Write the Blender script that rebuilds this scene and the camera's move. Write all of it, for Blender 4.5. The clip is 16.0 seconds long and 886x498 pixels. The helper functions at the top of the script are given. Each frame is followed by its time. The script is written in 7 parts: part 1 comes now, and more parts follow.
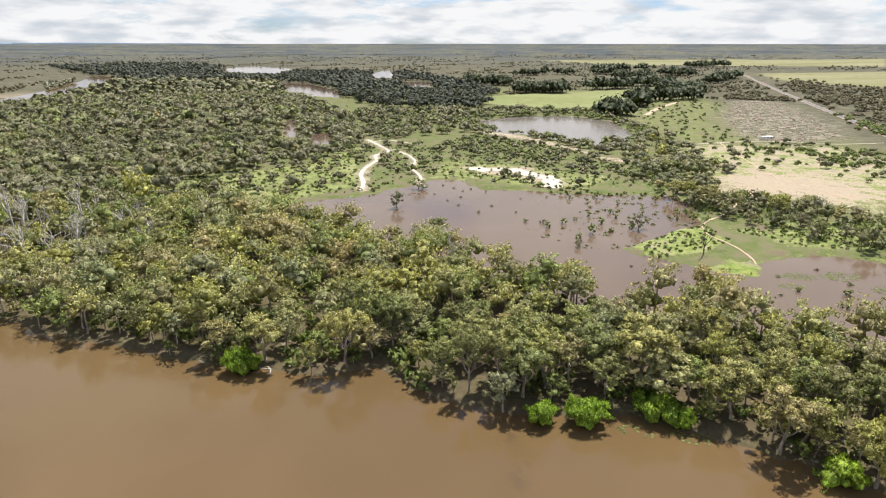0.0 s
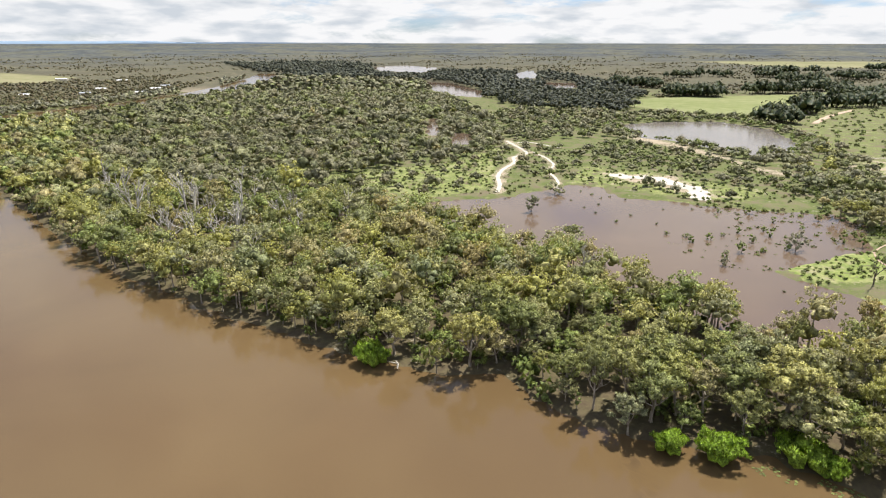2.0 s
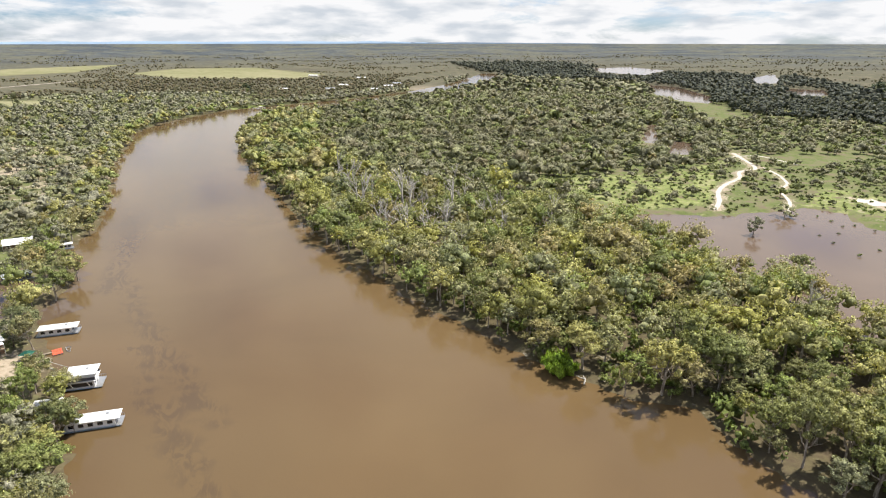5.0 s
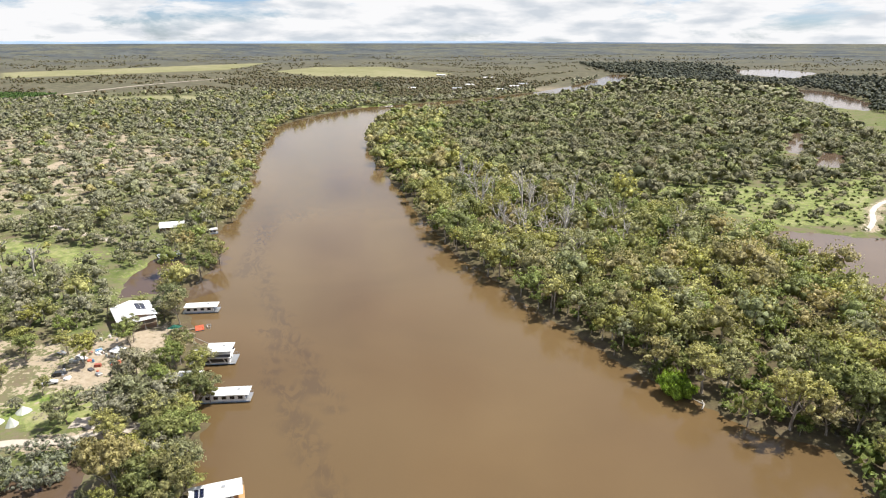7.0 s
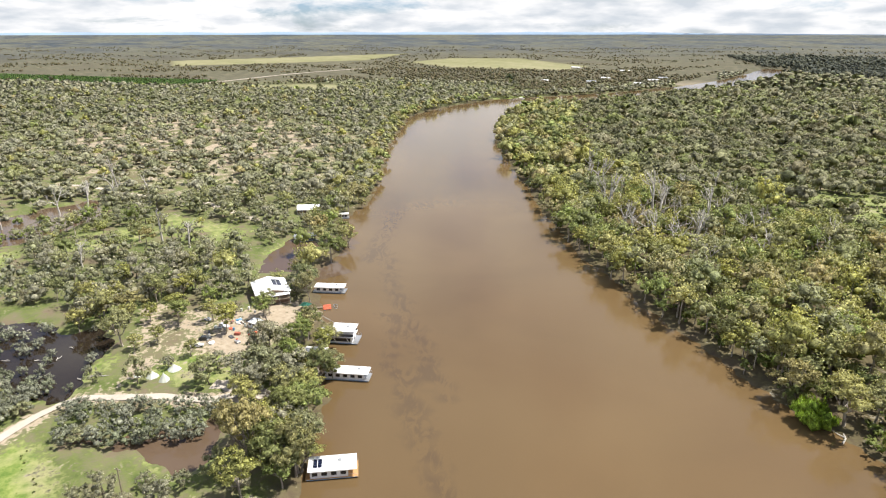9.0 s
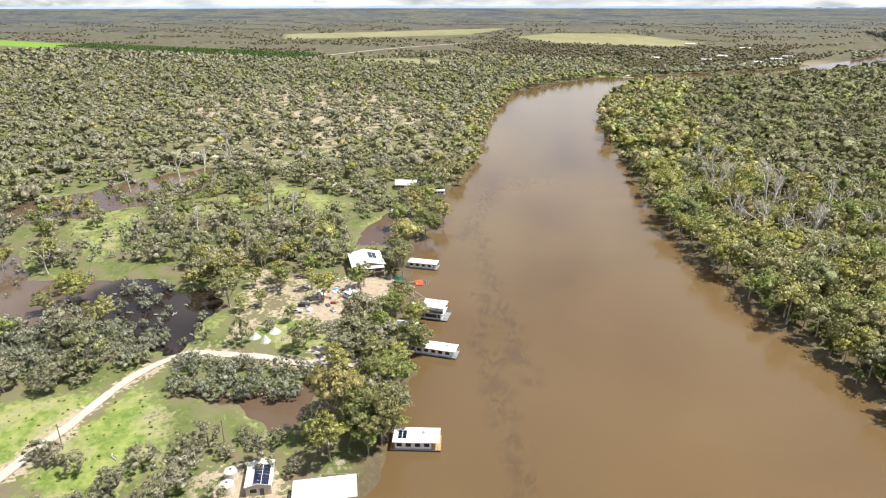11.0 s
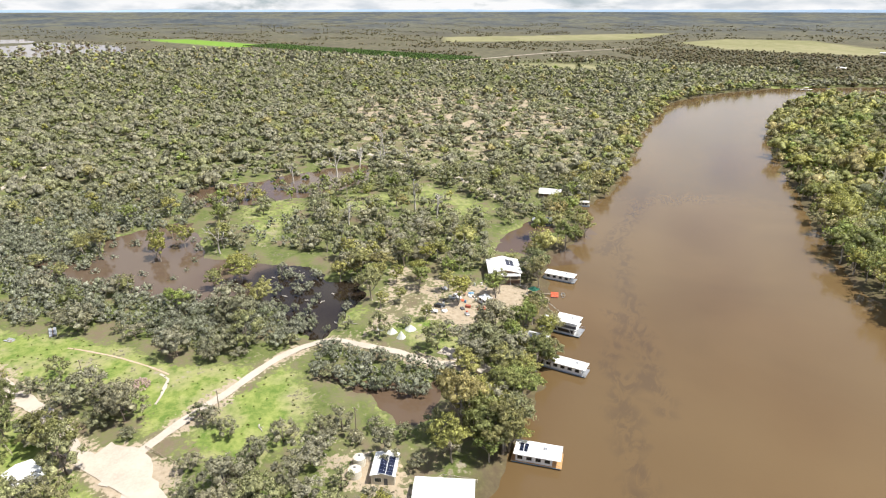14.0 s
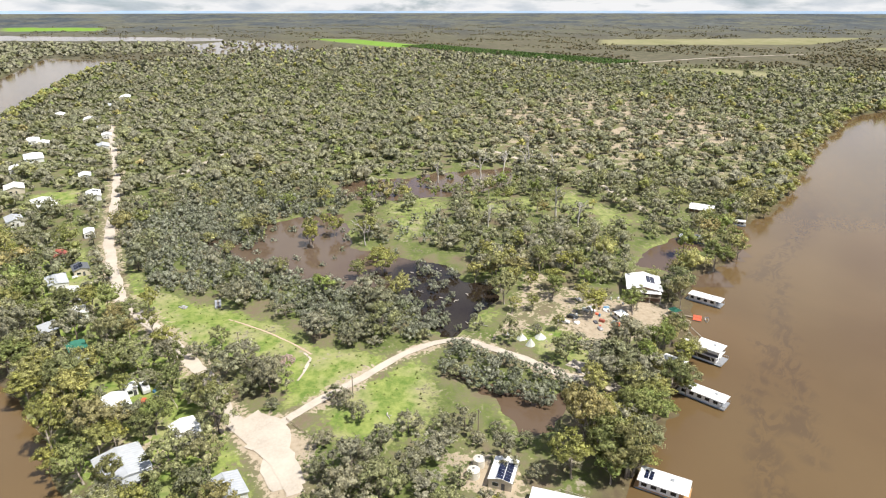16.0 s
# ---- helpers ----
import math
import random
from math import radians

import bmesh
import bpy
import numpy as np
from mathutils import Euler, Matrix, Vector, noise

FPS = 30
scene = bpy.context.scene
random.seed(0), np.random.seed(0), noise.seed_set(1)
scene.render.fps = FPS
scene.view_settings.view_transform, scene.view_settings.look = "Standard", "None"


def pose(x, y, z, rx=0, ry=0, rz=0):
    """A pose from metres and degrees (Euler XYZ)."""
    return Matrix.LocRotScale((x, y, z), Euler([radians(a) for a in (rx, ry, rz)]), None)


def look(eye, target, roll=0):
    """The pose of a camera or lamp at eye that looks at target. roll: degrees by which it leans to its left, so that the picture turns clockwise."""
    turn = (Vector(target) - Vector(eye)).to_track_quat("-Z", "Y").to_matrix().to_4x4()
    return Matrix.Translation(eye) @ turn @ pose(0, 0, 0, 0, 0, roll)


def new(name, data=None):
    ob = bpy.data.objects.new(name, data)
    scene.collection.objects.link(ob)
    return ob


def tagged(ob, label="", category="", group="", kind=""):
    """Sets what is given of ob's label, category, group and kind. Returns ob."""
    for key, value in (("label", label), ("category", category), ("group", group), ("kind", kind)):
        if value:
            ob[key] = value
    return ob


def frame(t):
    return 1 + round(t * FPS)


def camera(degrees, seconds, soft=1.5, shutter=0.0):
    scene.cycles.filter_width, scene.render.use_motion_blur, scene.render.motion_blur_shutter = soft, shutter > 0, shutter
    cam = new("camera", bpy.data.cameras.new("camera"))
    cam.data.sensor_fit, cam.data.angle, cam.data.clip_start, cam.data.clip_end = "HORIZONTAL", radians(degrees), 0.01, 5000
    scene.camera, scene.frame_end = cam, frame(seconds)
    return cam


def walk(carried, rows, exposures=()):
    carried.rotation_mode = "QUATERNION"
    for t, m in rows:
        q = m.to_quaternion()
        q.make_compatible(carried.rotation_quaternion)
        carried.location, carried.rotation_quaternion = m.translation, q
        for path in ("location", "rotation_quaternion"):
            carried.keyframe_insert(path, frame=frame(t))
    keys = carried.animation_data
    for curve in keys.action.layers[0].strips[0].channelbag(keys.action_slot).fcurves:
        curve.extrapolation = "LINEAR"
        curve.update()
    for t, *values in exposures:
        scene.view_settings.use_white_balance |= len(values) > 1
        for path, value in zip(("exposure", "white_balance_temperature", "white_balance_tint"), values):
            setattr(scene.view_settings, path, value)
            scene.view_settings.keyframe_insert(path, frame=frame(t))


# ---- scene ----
cam = camera(70.62, 16.0, 1.15)
PATH = [
    (0.0, pose(0.00, 0.00, 100.00, 71.646, 0.000, -0.000)),
    (0.5, pose(-0.09, 0.13, 100.56, 71.620, 0.000, 3.169)),
    (1.0, pose(-0.17, 0.29, 101.12, 71.601, 0.000, 6.342)),
    (1.5, pose(-0.22, 0.45, 101.67, 71.584, 0.000, 9.490)),
    (2.0, pose(-0.21, 0.61, 102.22, 71.582, 0.000, 12.646)),
    (2.5, pose(-0.14, 0.73, 102.77, 71.555, 0.000, 15.840)),
    (3.0, pose(0.01, 0.78, 103.29, 71.579, 0.000, 19.080)),
    (3.5, pose(0.17, 0.72, 103.81, 71.567, 0.000, 22.486)),
    (4.0, pose(0.30, 0.58, 104.35, 71.585, 0.000, 25.878)),
    (6.5, pose(0.58, -0.72, 107.20, 71.509, 0.000, 40.079)),
    (7.0, pose(0.62, -0.89, 107.72, 71.518, 0.000, 42.990)),
    (7.5, pose(0.65, -0.99, 108.18, 71.506, 0.000, 45.889)),
    (8.0, pose(0.68, -1.05, 108.56, 71.487, 0.000, 48.826)),
    (8.5, pose(0.71, -1.07, 108.89, 71.404, 0.000, 51.742)),
    (9.0, pose(0.75, -1.12, 109.13, 70.775, 0.000, 54.687)),
    (9.5, pose(0.76, -1.14, 109.44, 69.359, 0.000, 57.456)),
    (9.7, pose(0.76, -1.14, 109.60, 68.88, 0.000, 58.47)),
    (10.0, pose(0.75, -1.14, 109.85, 68.62, 0.000, 59.88)),
    (12.0, pose(0.75, -1.07, 111.58, 68.872, 0.000, 67.076)),
    (12.5, pose(0.86, -1.09, 112.05, 68.884, 0.000, 68.869)),
    (13.0, pose(1.06, -1.13, 112.53, 68.896, 0.000, 71.158)),
    (13.5, pose(1.29, -1.20, 113.02, 68.883, 0.000, 74.087)),
    (14.0, pose(1.49, -1.24, 113.51, 68.881, 0.000, 77.324)),
    (14.5, pose(1.66, -1.29, 113.99, 68.901, 0.000, 80.650)),
    (15.0, pose(1.83, -1.32, 114.48, 68.910, 0.000, 83.964)),
    (15.5, pose(2.00, -1.34, 114.96, 68.932, 0.000, 87.299)),
    (16.0, pose(2.17, -1.36, 115.43, 68.968, 0.000, 90.686)),
]
walk(cam, PATH, [(0.0, 0.43), (4.0, 0.47), (8.0, 0.47), (9.5, 0.56), (13.0, 0.53), (14.5, 0.46), (16.0, 0.39)])

# ---- world, sun, exposure ----
world = bpy.data.worlds.new("sky")
scene.world = world
world.use_nodes = True
SUN_AZ, SUN_EL = radians(27.0), radians(63.0)   # azimuth from +y towards +x


def build_sky():
    nt = world.node_tree
    nt.nodes.clear()
    n, l = nt.nodes.new, nt.links.new
    sky = n("ShaderNodeTexSky")
    sky.sky_type = "NISHITA"
    sky.sun_disc = False
    sky.sun_elevation, sky.sun_rotation = SUN_EL, SUN_AZ
    sky.air_density, sky.dust_density, sky.ozone_density = 1.0, 0.3, 1.6
    co = n("ShaderNodeTexCoord")
    mp = n("ShaderNodeMapping")
    mp.inputs["Scale"].default_value = (1.0, 1.0, 4.2)
    l(co.outputs["Generated"], mp.inputs[0])
    big = n("ShaderNodeTexNoise")
    for key, val in (("Scale", 5.2), ("Detail", 9), ("Roughness", 0.62), ("Distortion", 0.3)):
        big.inputs[key].default_value = val
    l(mp.outputs[0], big.inputs["Vector"])
    ramp = n("ShaderNodeValToRGB")
    ramp.color_ramp.elements[0].position, ramp.color_ramp.elements[1].position = 0.34, 0.46
    # the banks of cloud close up towards the skyline
    sep = n("ShaderNodeSeparateXYZ"); l(co.outputs["Generated"], sep.inputs[0])
    up = n("ShaderNodeMapRange")
    for key, val in (("From Min", 0.12), ("From Max", 0.6), ("To Min", 0.0), ("To Max", 0.115)):
        up.inputs[key].default_value = val
    l(sep.outputs["Z"], up.inputs["Value"])
    thin = n("ShaderNodeMath"); thin.operation = "SUBTRACT"
    l(big.outputs["Fac"], thin.inputs[0]); l(up.outputs["Result"], thin.inputs[1])
    l(thin.outputs[0], ramp.inputs[0])
    small = n("ShaderNodeTexNoise"); small.inputs["Scale"].default_value = 13.0; small.inputs["Detail"].default_value = 9
    l(mp.outputs[0], small.inputs["Vector"])
    tone = n("ShaderNodeValToRGB")
    e = tone.color_ramp.elements
    e[0].position, e[0].color = 0.34, (5.3, 5.7, 6.2, 1)
    e[1].position, e[1].color = 0.54, (7.9, 7.9, 8.0, 1)
    l(small.outputs["Fac"], tone.inputs[0])
    blue = n("ShaderNodeMix"); blue.data_type, blue.blend_type = "RGBA", "MULTIPLY"
    blue.inputs["Factor"].default_value = 1.0
    blue.inputs["B"].default_value = (0.58, 0.72, 1.05, 1)
    l(sky.outputs[0], blue.inputs["A"])
    mix = n("ShaderNodeMix"); mix.data_type = "RGBA"
    l(ramp.outputs[0], mix.inputs["Factor"]); l(blue.outputs["Result"], mix.inputs["A"]); l(tone.outputs[0], mix.inputs["B"])
    bg = n("ShaderNodeBackground"); bg.inputs["Strength"].default_value = 0.088
    out = n("ShaderNodeOutputWorld")
    l(mix.outputs["Result"], bg.inputs[0]); l(bg.outputs[0], out.inputs[0])


build_sky()
sun = new("sun", bpy.data.lights.new("sun", "SUN"))
sun.data.energy, sun.data.angle, sun.data.color = 5.0, radians(0.6), (1.0, 0.955, 0.88)
sun.matrix_world = look((math.sin(SUN_AZ) * math.cos(SUN_EL) * 900, math.cos(SUN_AZ) * math.cos(SUN_EL) * 900, math.sin(SUN_EL) * 900), (0, 0, 0))

# ---- materials ----


class Mat:
    """A node material with short helpers."""

    def __init__(self, name, rough=0.8, spec=0.3, metal=0.0):
        self.m = bpy.data.materials.new(name)
        self.m.use_nodes = True
        self.t = self.m.node_tree
        self.b = self.t.nodes["Principled BSDF"]
        self.b.inputs["Roughness"].default_value = rough
        self.b.inputs["Specular IOR Level"].default_value = spec
        self.b.inputs["Metallic"].default_value = metal

    def node(self, kind, **kw):
        nd = self.t.nodes.new(kind)
        for k, v in kw.items():
            nd.inputs[k.replace("_", " ")].default_value = v
        return nd

    def link(self, a, b):
        self.t.links.new(a, b)

    def coords(self, which="Object"):
        return self.t.nodes.new("ShaderNodeTexCoord").outputs[which]

    def world_pos(self):
        return self.t.nodes.new("ShaderNodeNewGeometry").outputs["Position"]

    def noise(self, vec, scale, detail=4.0, rough=0.55, distort=0.0):
        nd = self.node("ShaderNodeTexNoise", Scale=scale, Detail=detail, Roughness=rough, Distortion=distort)
        self.link(vec, nd.inputs["Vector"])
        return nd.outputs["Fac"]

    def stretch(self, vec, sx, sy, sz, turn=0.0):
        nd = self.node("ShaderNodeMapping")
        nd.inputs["Scale"].default_value = (sx, sy, sz)
        nd.inputs["Rotation"].default_value = (0, 0, turn)
        self.link(vec, nd.inputs["Vector"])
        return nd.outputs[0]

    def ramp(self, fac, *stops):
        nd = self.t.nodes.new("ShaderNodeValToRGB")
        el = nd.color_ramp.elements
        while len(el) < len(stops):
            el.new(0.5)
        for s, (p, c) in zip(el, stops):
            s.position = p
            s.color = (c, c, c, 1) if isinstance(c, (int, float)) else (*c, 1)
        self.link(fac, nd.inputs[0])
        return nd.outputs[0]

    def mix(self, fac, a, b, blend="MIX"):
        nd = self.t.nodes.new("ShaderNodeMix")
        nd.data_type, nd.blend_type = "RGBA", blend
        for v, k in ((fac, "Factor"), (a, "A"), (b, "B")):
            sock = nd.inputs[k]
            if isinstance(v, (int, float)):
                sock.default_value = v
            elif isinstance(v, tuple):
                sock.default_value = (*v, 1)
            else:
                self.link(v, sock)
        return nd.outputs["Result"]

    def math(self, op, a, b=0.0):
        nd = self.t.nodes.new("ShaderNodeMath")
        nd.operation = op
        for v, s in ((a, nd.inputs[0]), (b, nd.inputs[1])):
            if isinstance(v, (int, float)):
                s.default_value = v
            else:
                self.link(v, s)
        return nd.outputs[0]

    def color(self, c):
        if isinstance(c, tuple):
            self.b.inputs["Base Color"].default_value = (*c, 1)
        else:
            self.link(c, self.b.inputs["Base Color"])
        return self

    def bump(self, height, strength=0.3, dist=0.1):
        nd = self.node("ShaderNodeBump", Strength=strength, Distance=dist)
        self.link(height, nd.inputs["Height"])
        self.link(nd.outputs[0], self.b.inputs["Normal"])
        return self


def plain(name, c, rough=0.6, metal=0.0, spec=0.4, scale=0.6, amount=0.25, fine=6.0):
    """Painted or worn surface: colour broken up at two scales, with fine relief."""
    m = Mat(name, rough, spec, metal)
    v = m.coords()
    n1, n2 = m.noise(v, scale, 5), m.noise(v, fine, 3)
    dark = tuple(x * (1 - amount) for x in c)
    k = m.mix(m.ramp(n1, (0.35, 0.0), (0.7, 1.0)), dark, c)
    k = m.mix(m.math("MULTIPLY", m.ramp(n2, (0.4, 0.0), (0.75, 1.0)), 0.35), k, tuple(min(1, x * 1.12 + 0.01) for x in c))
    m.color(k).bump(n2, 0.15, 0.02)
    return m.m


def leaf_material(name, stops, spread=0.45, glow=0.25, dry=0.35):
    """Foliage: hue by tree, lightness by spray, some light through the leaf."""
    m = Mat(name, 0.6, 0.25)
    info = m.t.nodes.new("ShaderNodeObjectInfo")
    geo = m.t.nodes.new("ShaderNodeNewGeometry")
    att = m.t.nodes.new("ShaderNodeAttribute")
    att.attribute_name = "tint"
    tree = m.math("FRACT", m.math("ADD", info.outputs["Random"], att.outputs["Fac"]))
    base = m.ramp(tree, *stops)
    isl = geo.outputs["Random Per Island"]
    bright = m.ramp(isl, (0.0, 1.0 - spread * 0.45), (1.0, 1.0 + spread * 0.3))
    c = m.mix(1.0, base, bright, "MULTIPLY")
    head = m.noise(geo.outputs["Position"], 0.55, 2, 0.6)
    c = m.mix(1.0, c, m.ramp(head, (0.36, 0.55), (0.64, 1.4)), "MULTIPLY")
    # dark gaps between leaves, painted into the colour as fine noise
    grain = m.noise(geo.outputs["Position"], 2.1, 3, 0.7)
    c = m.mix(1.0, c, m.ramp(grain, (0.34, 0.42), (0.66, 1.5)), "MULTIPLY")
    m.bump(grain, 0.7, 0.35)
    patch = m.noise(geo.outputs["Position"], 0.22, 2)
    c = m.mix(m.math("MULTIPLY", m.ramp(patch, (0.45, 0.0), (0.7, 1.0)), dry), c, (0.26, 0.225, 0.07))
    m.color(c)
    tr = m.t.nodes.new("ShaderNodeBsdfTranslucent")
    m.link(m.mix(1.0, c, (1.0, 1.0, 0.55), "MULTIPLY"), tr.inputs[0])
    ms = m.t.nodes.new("ShaderNodeMixShader")
    ms.inputs[0].default_value = glow
    m.link(m.b.outputs[0], ms.inputs[1]); m.link(tr.outputs[0], ms.inputs[2])
    m.link(ms.outputs[0], m.t.nodes["Material Output"].inputs["Surface"])
    return m.m


LEAF_GUM = leaf_material("leaf_gum", ((0.0, (0.280, 0.307, 0.115)), (0.16, (0.436, 0.420, 0.120)), (0.3, (0.259, 0.287, 0.142)), (0.45, (0.477, 0.447, 0.155)), (0.6, (0.341, 0.354, 0.200)), (0.72, (0.450, 0.376, 0.166)), (0.84, (0.212, 0.236, 0.097)), (0.92, (0.334, 0.402, 0.120)), (1.0, (0.280, 0.307, 0.115))), 0.5, 0.27, 0.1)
LEAF_BOX = leaf_material("leaf_box", ((0.0, (0.303, 0.295, 0.201)), (0.2, (0.371, 0.357, 0.256)), (0.36, (0.235, 0.242, 0.140)), (0.5, (0.338, 0.333, 0.212)), (0.65, (0.338, 0.348, 0.167)), (0.8, (0.270, 0.278, 0.174)), (0.9, (0.366, 0.343, 0.229)), (1.0, (0.303, 0.290, 0.204))), 0.4, 0.25, 0.1)
LEAF_EAST = leaf_material("leaf_east", ((0.0, (0.197, 0.192, 0.106)), (0.2, (0.288, 0.272, 0.164)), (0.4, (0.139, 0.150, 0.069)), (0.55, (0.251, 0.248, 0.129)), (0.7, (0.219, 0.248, 0.079)), (0.85, (0.171, 0.170, 0.091)), (1.0, (0.262, 0.232, 0.129))), 0.4, 0.2, 0.1)
LEAF_SALT = leaf_material("leaf_saltbush", ((0.0, (0.273, 0.284, 0.205)), (0.5, (0.327, 0.333, 0.248)), (1.0, (0.226, 0.248, 0.154))), 0.45, 0.25, 0.0)
LEAF_WILLOW = leaf_material("leaf_willow", ((0.0, (0.235, 0.361, 0.036)), (0.5, (0.304, 0.422, 0.048)), (1.0, (0.262, 0.385, 0.042))), 0.45, 0.3, 0.0)
LEAF_REED = leaf_material("leaf_reed", ((0.0, (0.14, 0.19, 0.04)), (0.5, (0.17, 0.22, 0.05)), (1.0, (0.13, 0.15, 0.05))), 0.4)
LEAF_PINE = leaf_material("leaf_pine", ((0.0, (0.022, 0.040, 0.016)), (1.0, (0.035, 0.058, 0.019))), 0.4, 0.1)
LEAF_SCRUB = leaf_material("leaf_scrub", ((0.0, (0.15, 0.125, 0.07)), (0.4, (0.12, 0.12, 0.06)), (0.7, (0.17, 0.13, 0.075)), (1.0, (0.13, 0.13, 0.07))))
# cloud shadow over the northern woods, painted into the leaf colour
LEAF_CLOUD_SHADE = leaf_material("leaf_cloud_shade", ((0.0, (0.060, 0.072, 0.057)), (1.0, (0.084, 0.098, 0.071))))
LEAF_VINE = leaf_material("leaf_vine", ((0.0, (0.05, 0.12, 0.02)), (1.0, (0.07, 0.15, 0.025))), 0.3)
LEAF_FRESH = leaf_material("leaf_fresh", ((0.0, (0.188, 0.250, 0.062)), (1.0, (0.250, 0.300, 0.088))))


def bark(name, pale, dark):
    m = Mat(name, 0.85, 0.2)
    v = m.coords()
    a = m.noise(m.stretch(v, 1, 1, 0.25), 1.6, 5)
    b = m.noise(v, 9, 3)
    m.color(m.mix(m.ramp(a, (0.38, 0.0), (0.62, 1.0)), dark, pale)).bump(b, 0.4, 0.03)
    return m.m


BARK_PALE = bark("bark_pale", (0.46, 0.41, 0.34), (0.20, 0.16, 0.12))
BARK_DARK = bark("bark_dark", (0.20, 0.165, 0.13), (0.075, 0.06, 0.05))
BARK_DEAD = bark("bark_dead", (0.62, 0.58, 0.52), (0.36, 0.33, 0.29))


def ground_material():
    m = Mat("ground", 0.95, 0.1)
    p = m.world_pos()
    att = m.t.nodes.new("ShaderNodeAttribute"); att.attribute_name = "cover"
    sp = m.t.nodes.new("ShaderNodeSeparateColor"); m.link(att.outputs["Color"], sp.inputs[0])
    far = m.t.nodes.new("ShaderNodeAttribute"); far.attribute_name = "plain"
    n_big, n_mid, n_fine = m.noise(p, 0.012, 5), m.noise(p, 0.07, 5, 0.6), m.noise(p, 0.6, 6, 0.65)
    litter = m.mix(m.ramp(n_mid, (0.35, 0.0), (0.65, 1.0)), (0.17, 0.135, 0.09), (0.27, 0.23, 0.16))
    under = m.mix(m.ramp(n_fine, (0.3, 0.0), (0.7, 1.0)), (0.065, 0.095, 0.025), (0.17, 0.19, 0.065))
    base = m.mix(m.ramp(m.math("ADD", n_mid, m.math("MULTIPLY", n_fine, 0.5)), (0.58, 0.0), (0.8, 1.0)), litter, under)
    sandy = m.mix(m.ramp(n_fine, (0.3, 0.0), (0.7, 1.0)), (0.30, 0.24, 0.165), (0.45, 0.375, 0.28))
    n_tuft = m.noise(p, 0.28, 6, 0.7)
    grass = m.mix(m.ramp(n_tuft, (0.36, 0.0), (0.62, 1.0)), (0.110, 0.172, 0.036), (0.268, 0.305, 0.09))
    grass = m.mix(m.ramp(n_mid, (0.46, 0.0), (0.66, 0.85)), grass, (0.31, 0.29, 0.15))
    edge = m.math("MULTIPLY", m.math("SUBTRACT", m.math("ADD", n_mid, n_fine), 1.0), 2.2)
    g = m.ramp(m.math("ADD", sp.outputs[0], m.math("MULTIPLY", edge, 0.5)), (0.36, 0.0), (0.6, 1.0))
    s = m.ramp(m.math("ADD", sp.outputs[1], edge), (0.42, 0.0), (0.6, 1.0))
    # river-edge mud; under the bank gums the same brown paints in shade
    mud_shade = m.t.nodes.new("ShaderNodeAttribute"); mud_shade.attribute_name = "mud_shade"
    wet = m.mix(m.ramp(n_fine, (0.3, 0.0), (0.7, 1.0)), (0.075, 0.055, 0.035), (0.13, 0.10, 0.06))
    base = m.mix(m.math("MULTIPLY", mud_shade.outputs["Fac"], 0.85), base, wet)
    c = m.mix(g, base, grass)
    c = m.mix(s, c, sandy)
    # open plain: scrub and dry paddock in long patches
    q = m.stretch(p, 0.35, 1.0, 1.0, 0.6)
    pn, pf = m.noise(q, 0.0075, 6, 0.6), m.noise(p, 0.05, 5, 0.7)
    dry = m.mix(m.ramp(pn, (0.38, 0.0), (0.62, 1.0)), (0.105, 0.095, 0.064), (0.20, 0.18, 0.115))
    dry = m.mix(m.ramp(m.math("ADD", m.math("MULTIPLY", pf, 0.6), m.math("MULTIPLY", pn, 0.4)), (0.44, 0.0), (0.53, 0.9)), dry, (0.085, 0.082, 0.052))
    c = m.mix(far.outputs["Fac"], c, dry)
    # far scrub, with the blue of distance haze mixed into its colour
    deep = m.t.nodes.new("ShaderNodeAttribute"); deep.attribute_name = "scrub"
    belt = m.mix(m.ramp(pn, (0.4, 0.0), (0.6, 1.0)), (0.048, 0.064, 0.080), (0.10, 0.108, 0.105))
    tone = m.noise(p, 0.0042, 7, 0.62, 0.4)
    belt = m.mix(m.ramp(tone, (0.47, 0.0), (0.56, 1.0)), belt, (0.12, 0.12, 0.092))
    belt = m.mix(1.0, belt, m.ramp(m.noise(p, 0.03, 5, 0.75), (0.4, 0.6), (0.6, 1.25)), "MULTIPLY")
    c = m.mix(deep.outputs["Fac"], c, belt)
    stony = m.t.nodes.new("ShaderNodeAttribute"); stony.attribute_name = "stony"
    rubble = m.mix(m.ramp(m.noise(p, 0.10, 7, 0.8), (0.46, 0.0), (0.56, 1.0)), (0.085, 0.085, 0.05), (0.30, 0.265, 0.20))
    c = m.mix(m.ramp(m.math("ADD", stony.outputs["Fac"], edge), (0.3, 0.0), (0.6, 1.0)), c, rubble)
    fieldc = m.mix(m.ramp(m.math("ADD", m.math("MULTIPLY", pf, 0.5), m.math("MULTIPLY", pn, 0.5)), (0.4, 0.0), (0.6, 1.0)), (0.185, 0.185, 0.085), (0.275, 0.255, 0.145))
    lush = m.mix(m.ramp(pf, (0.3, 0.0), (0.7, 1.0)), (0.13, 0.25, 0.03), (0.19, 0.31, 0.05))
    fieldc = m.mix(sp.outputs[0], fieldc, lush)
    c = m.mix(sp.outputs[2], c, fieldc)
    m.color(c).bump(n_fine, 0.5, 0.25)
    return m.m


GROUND = ground_material()


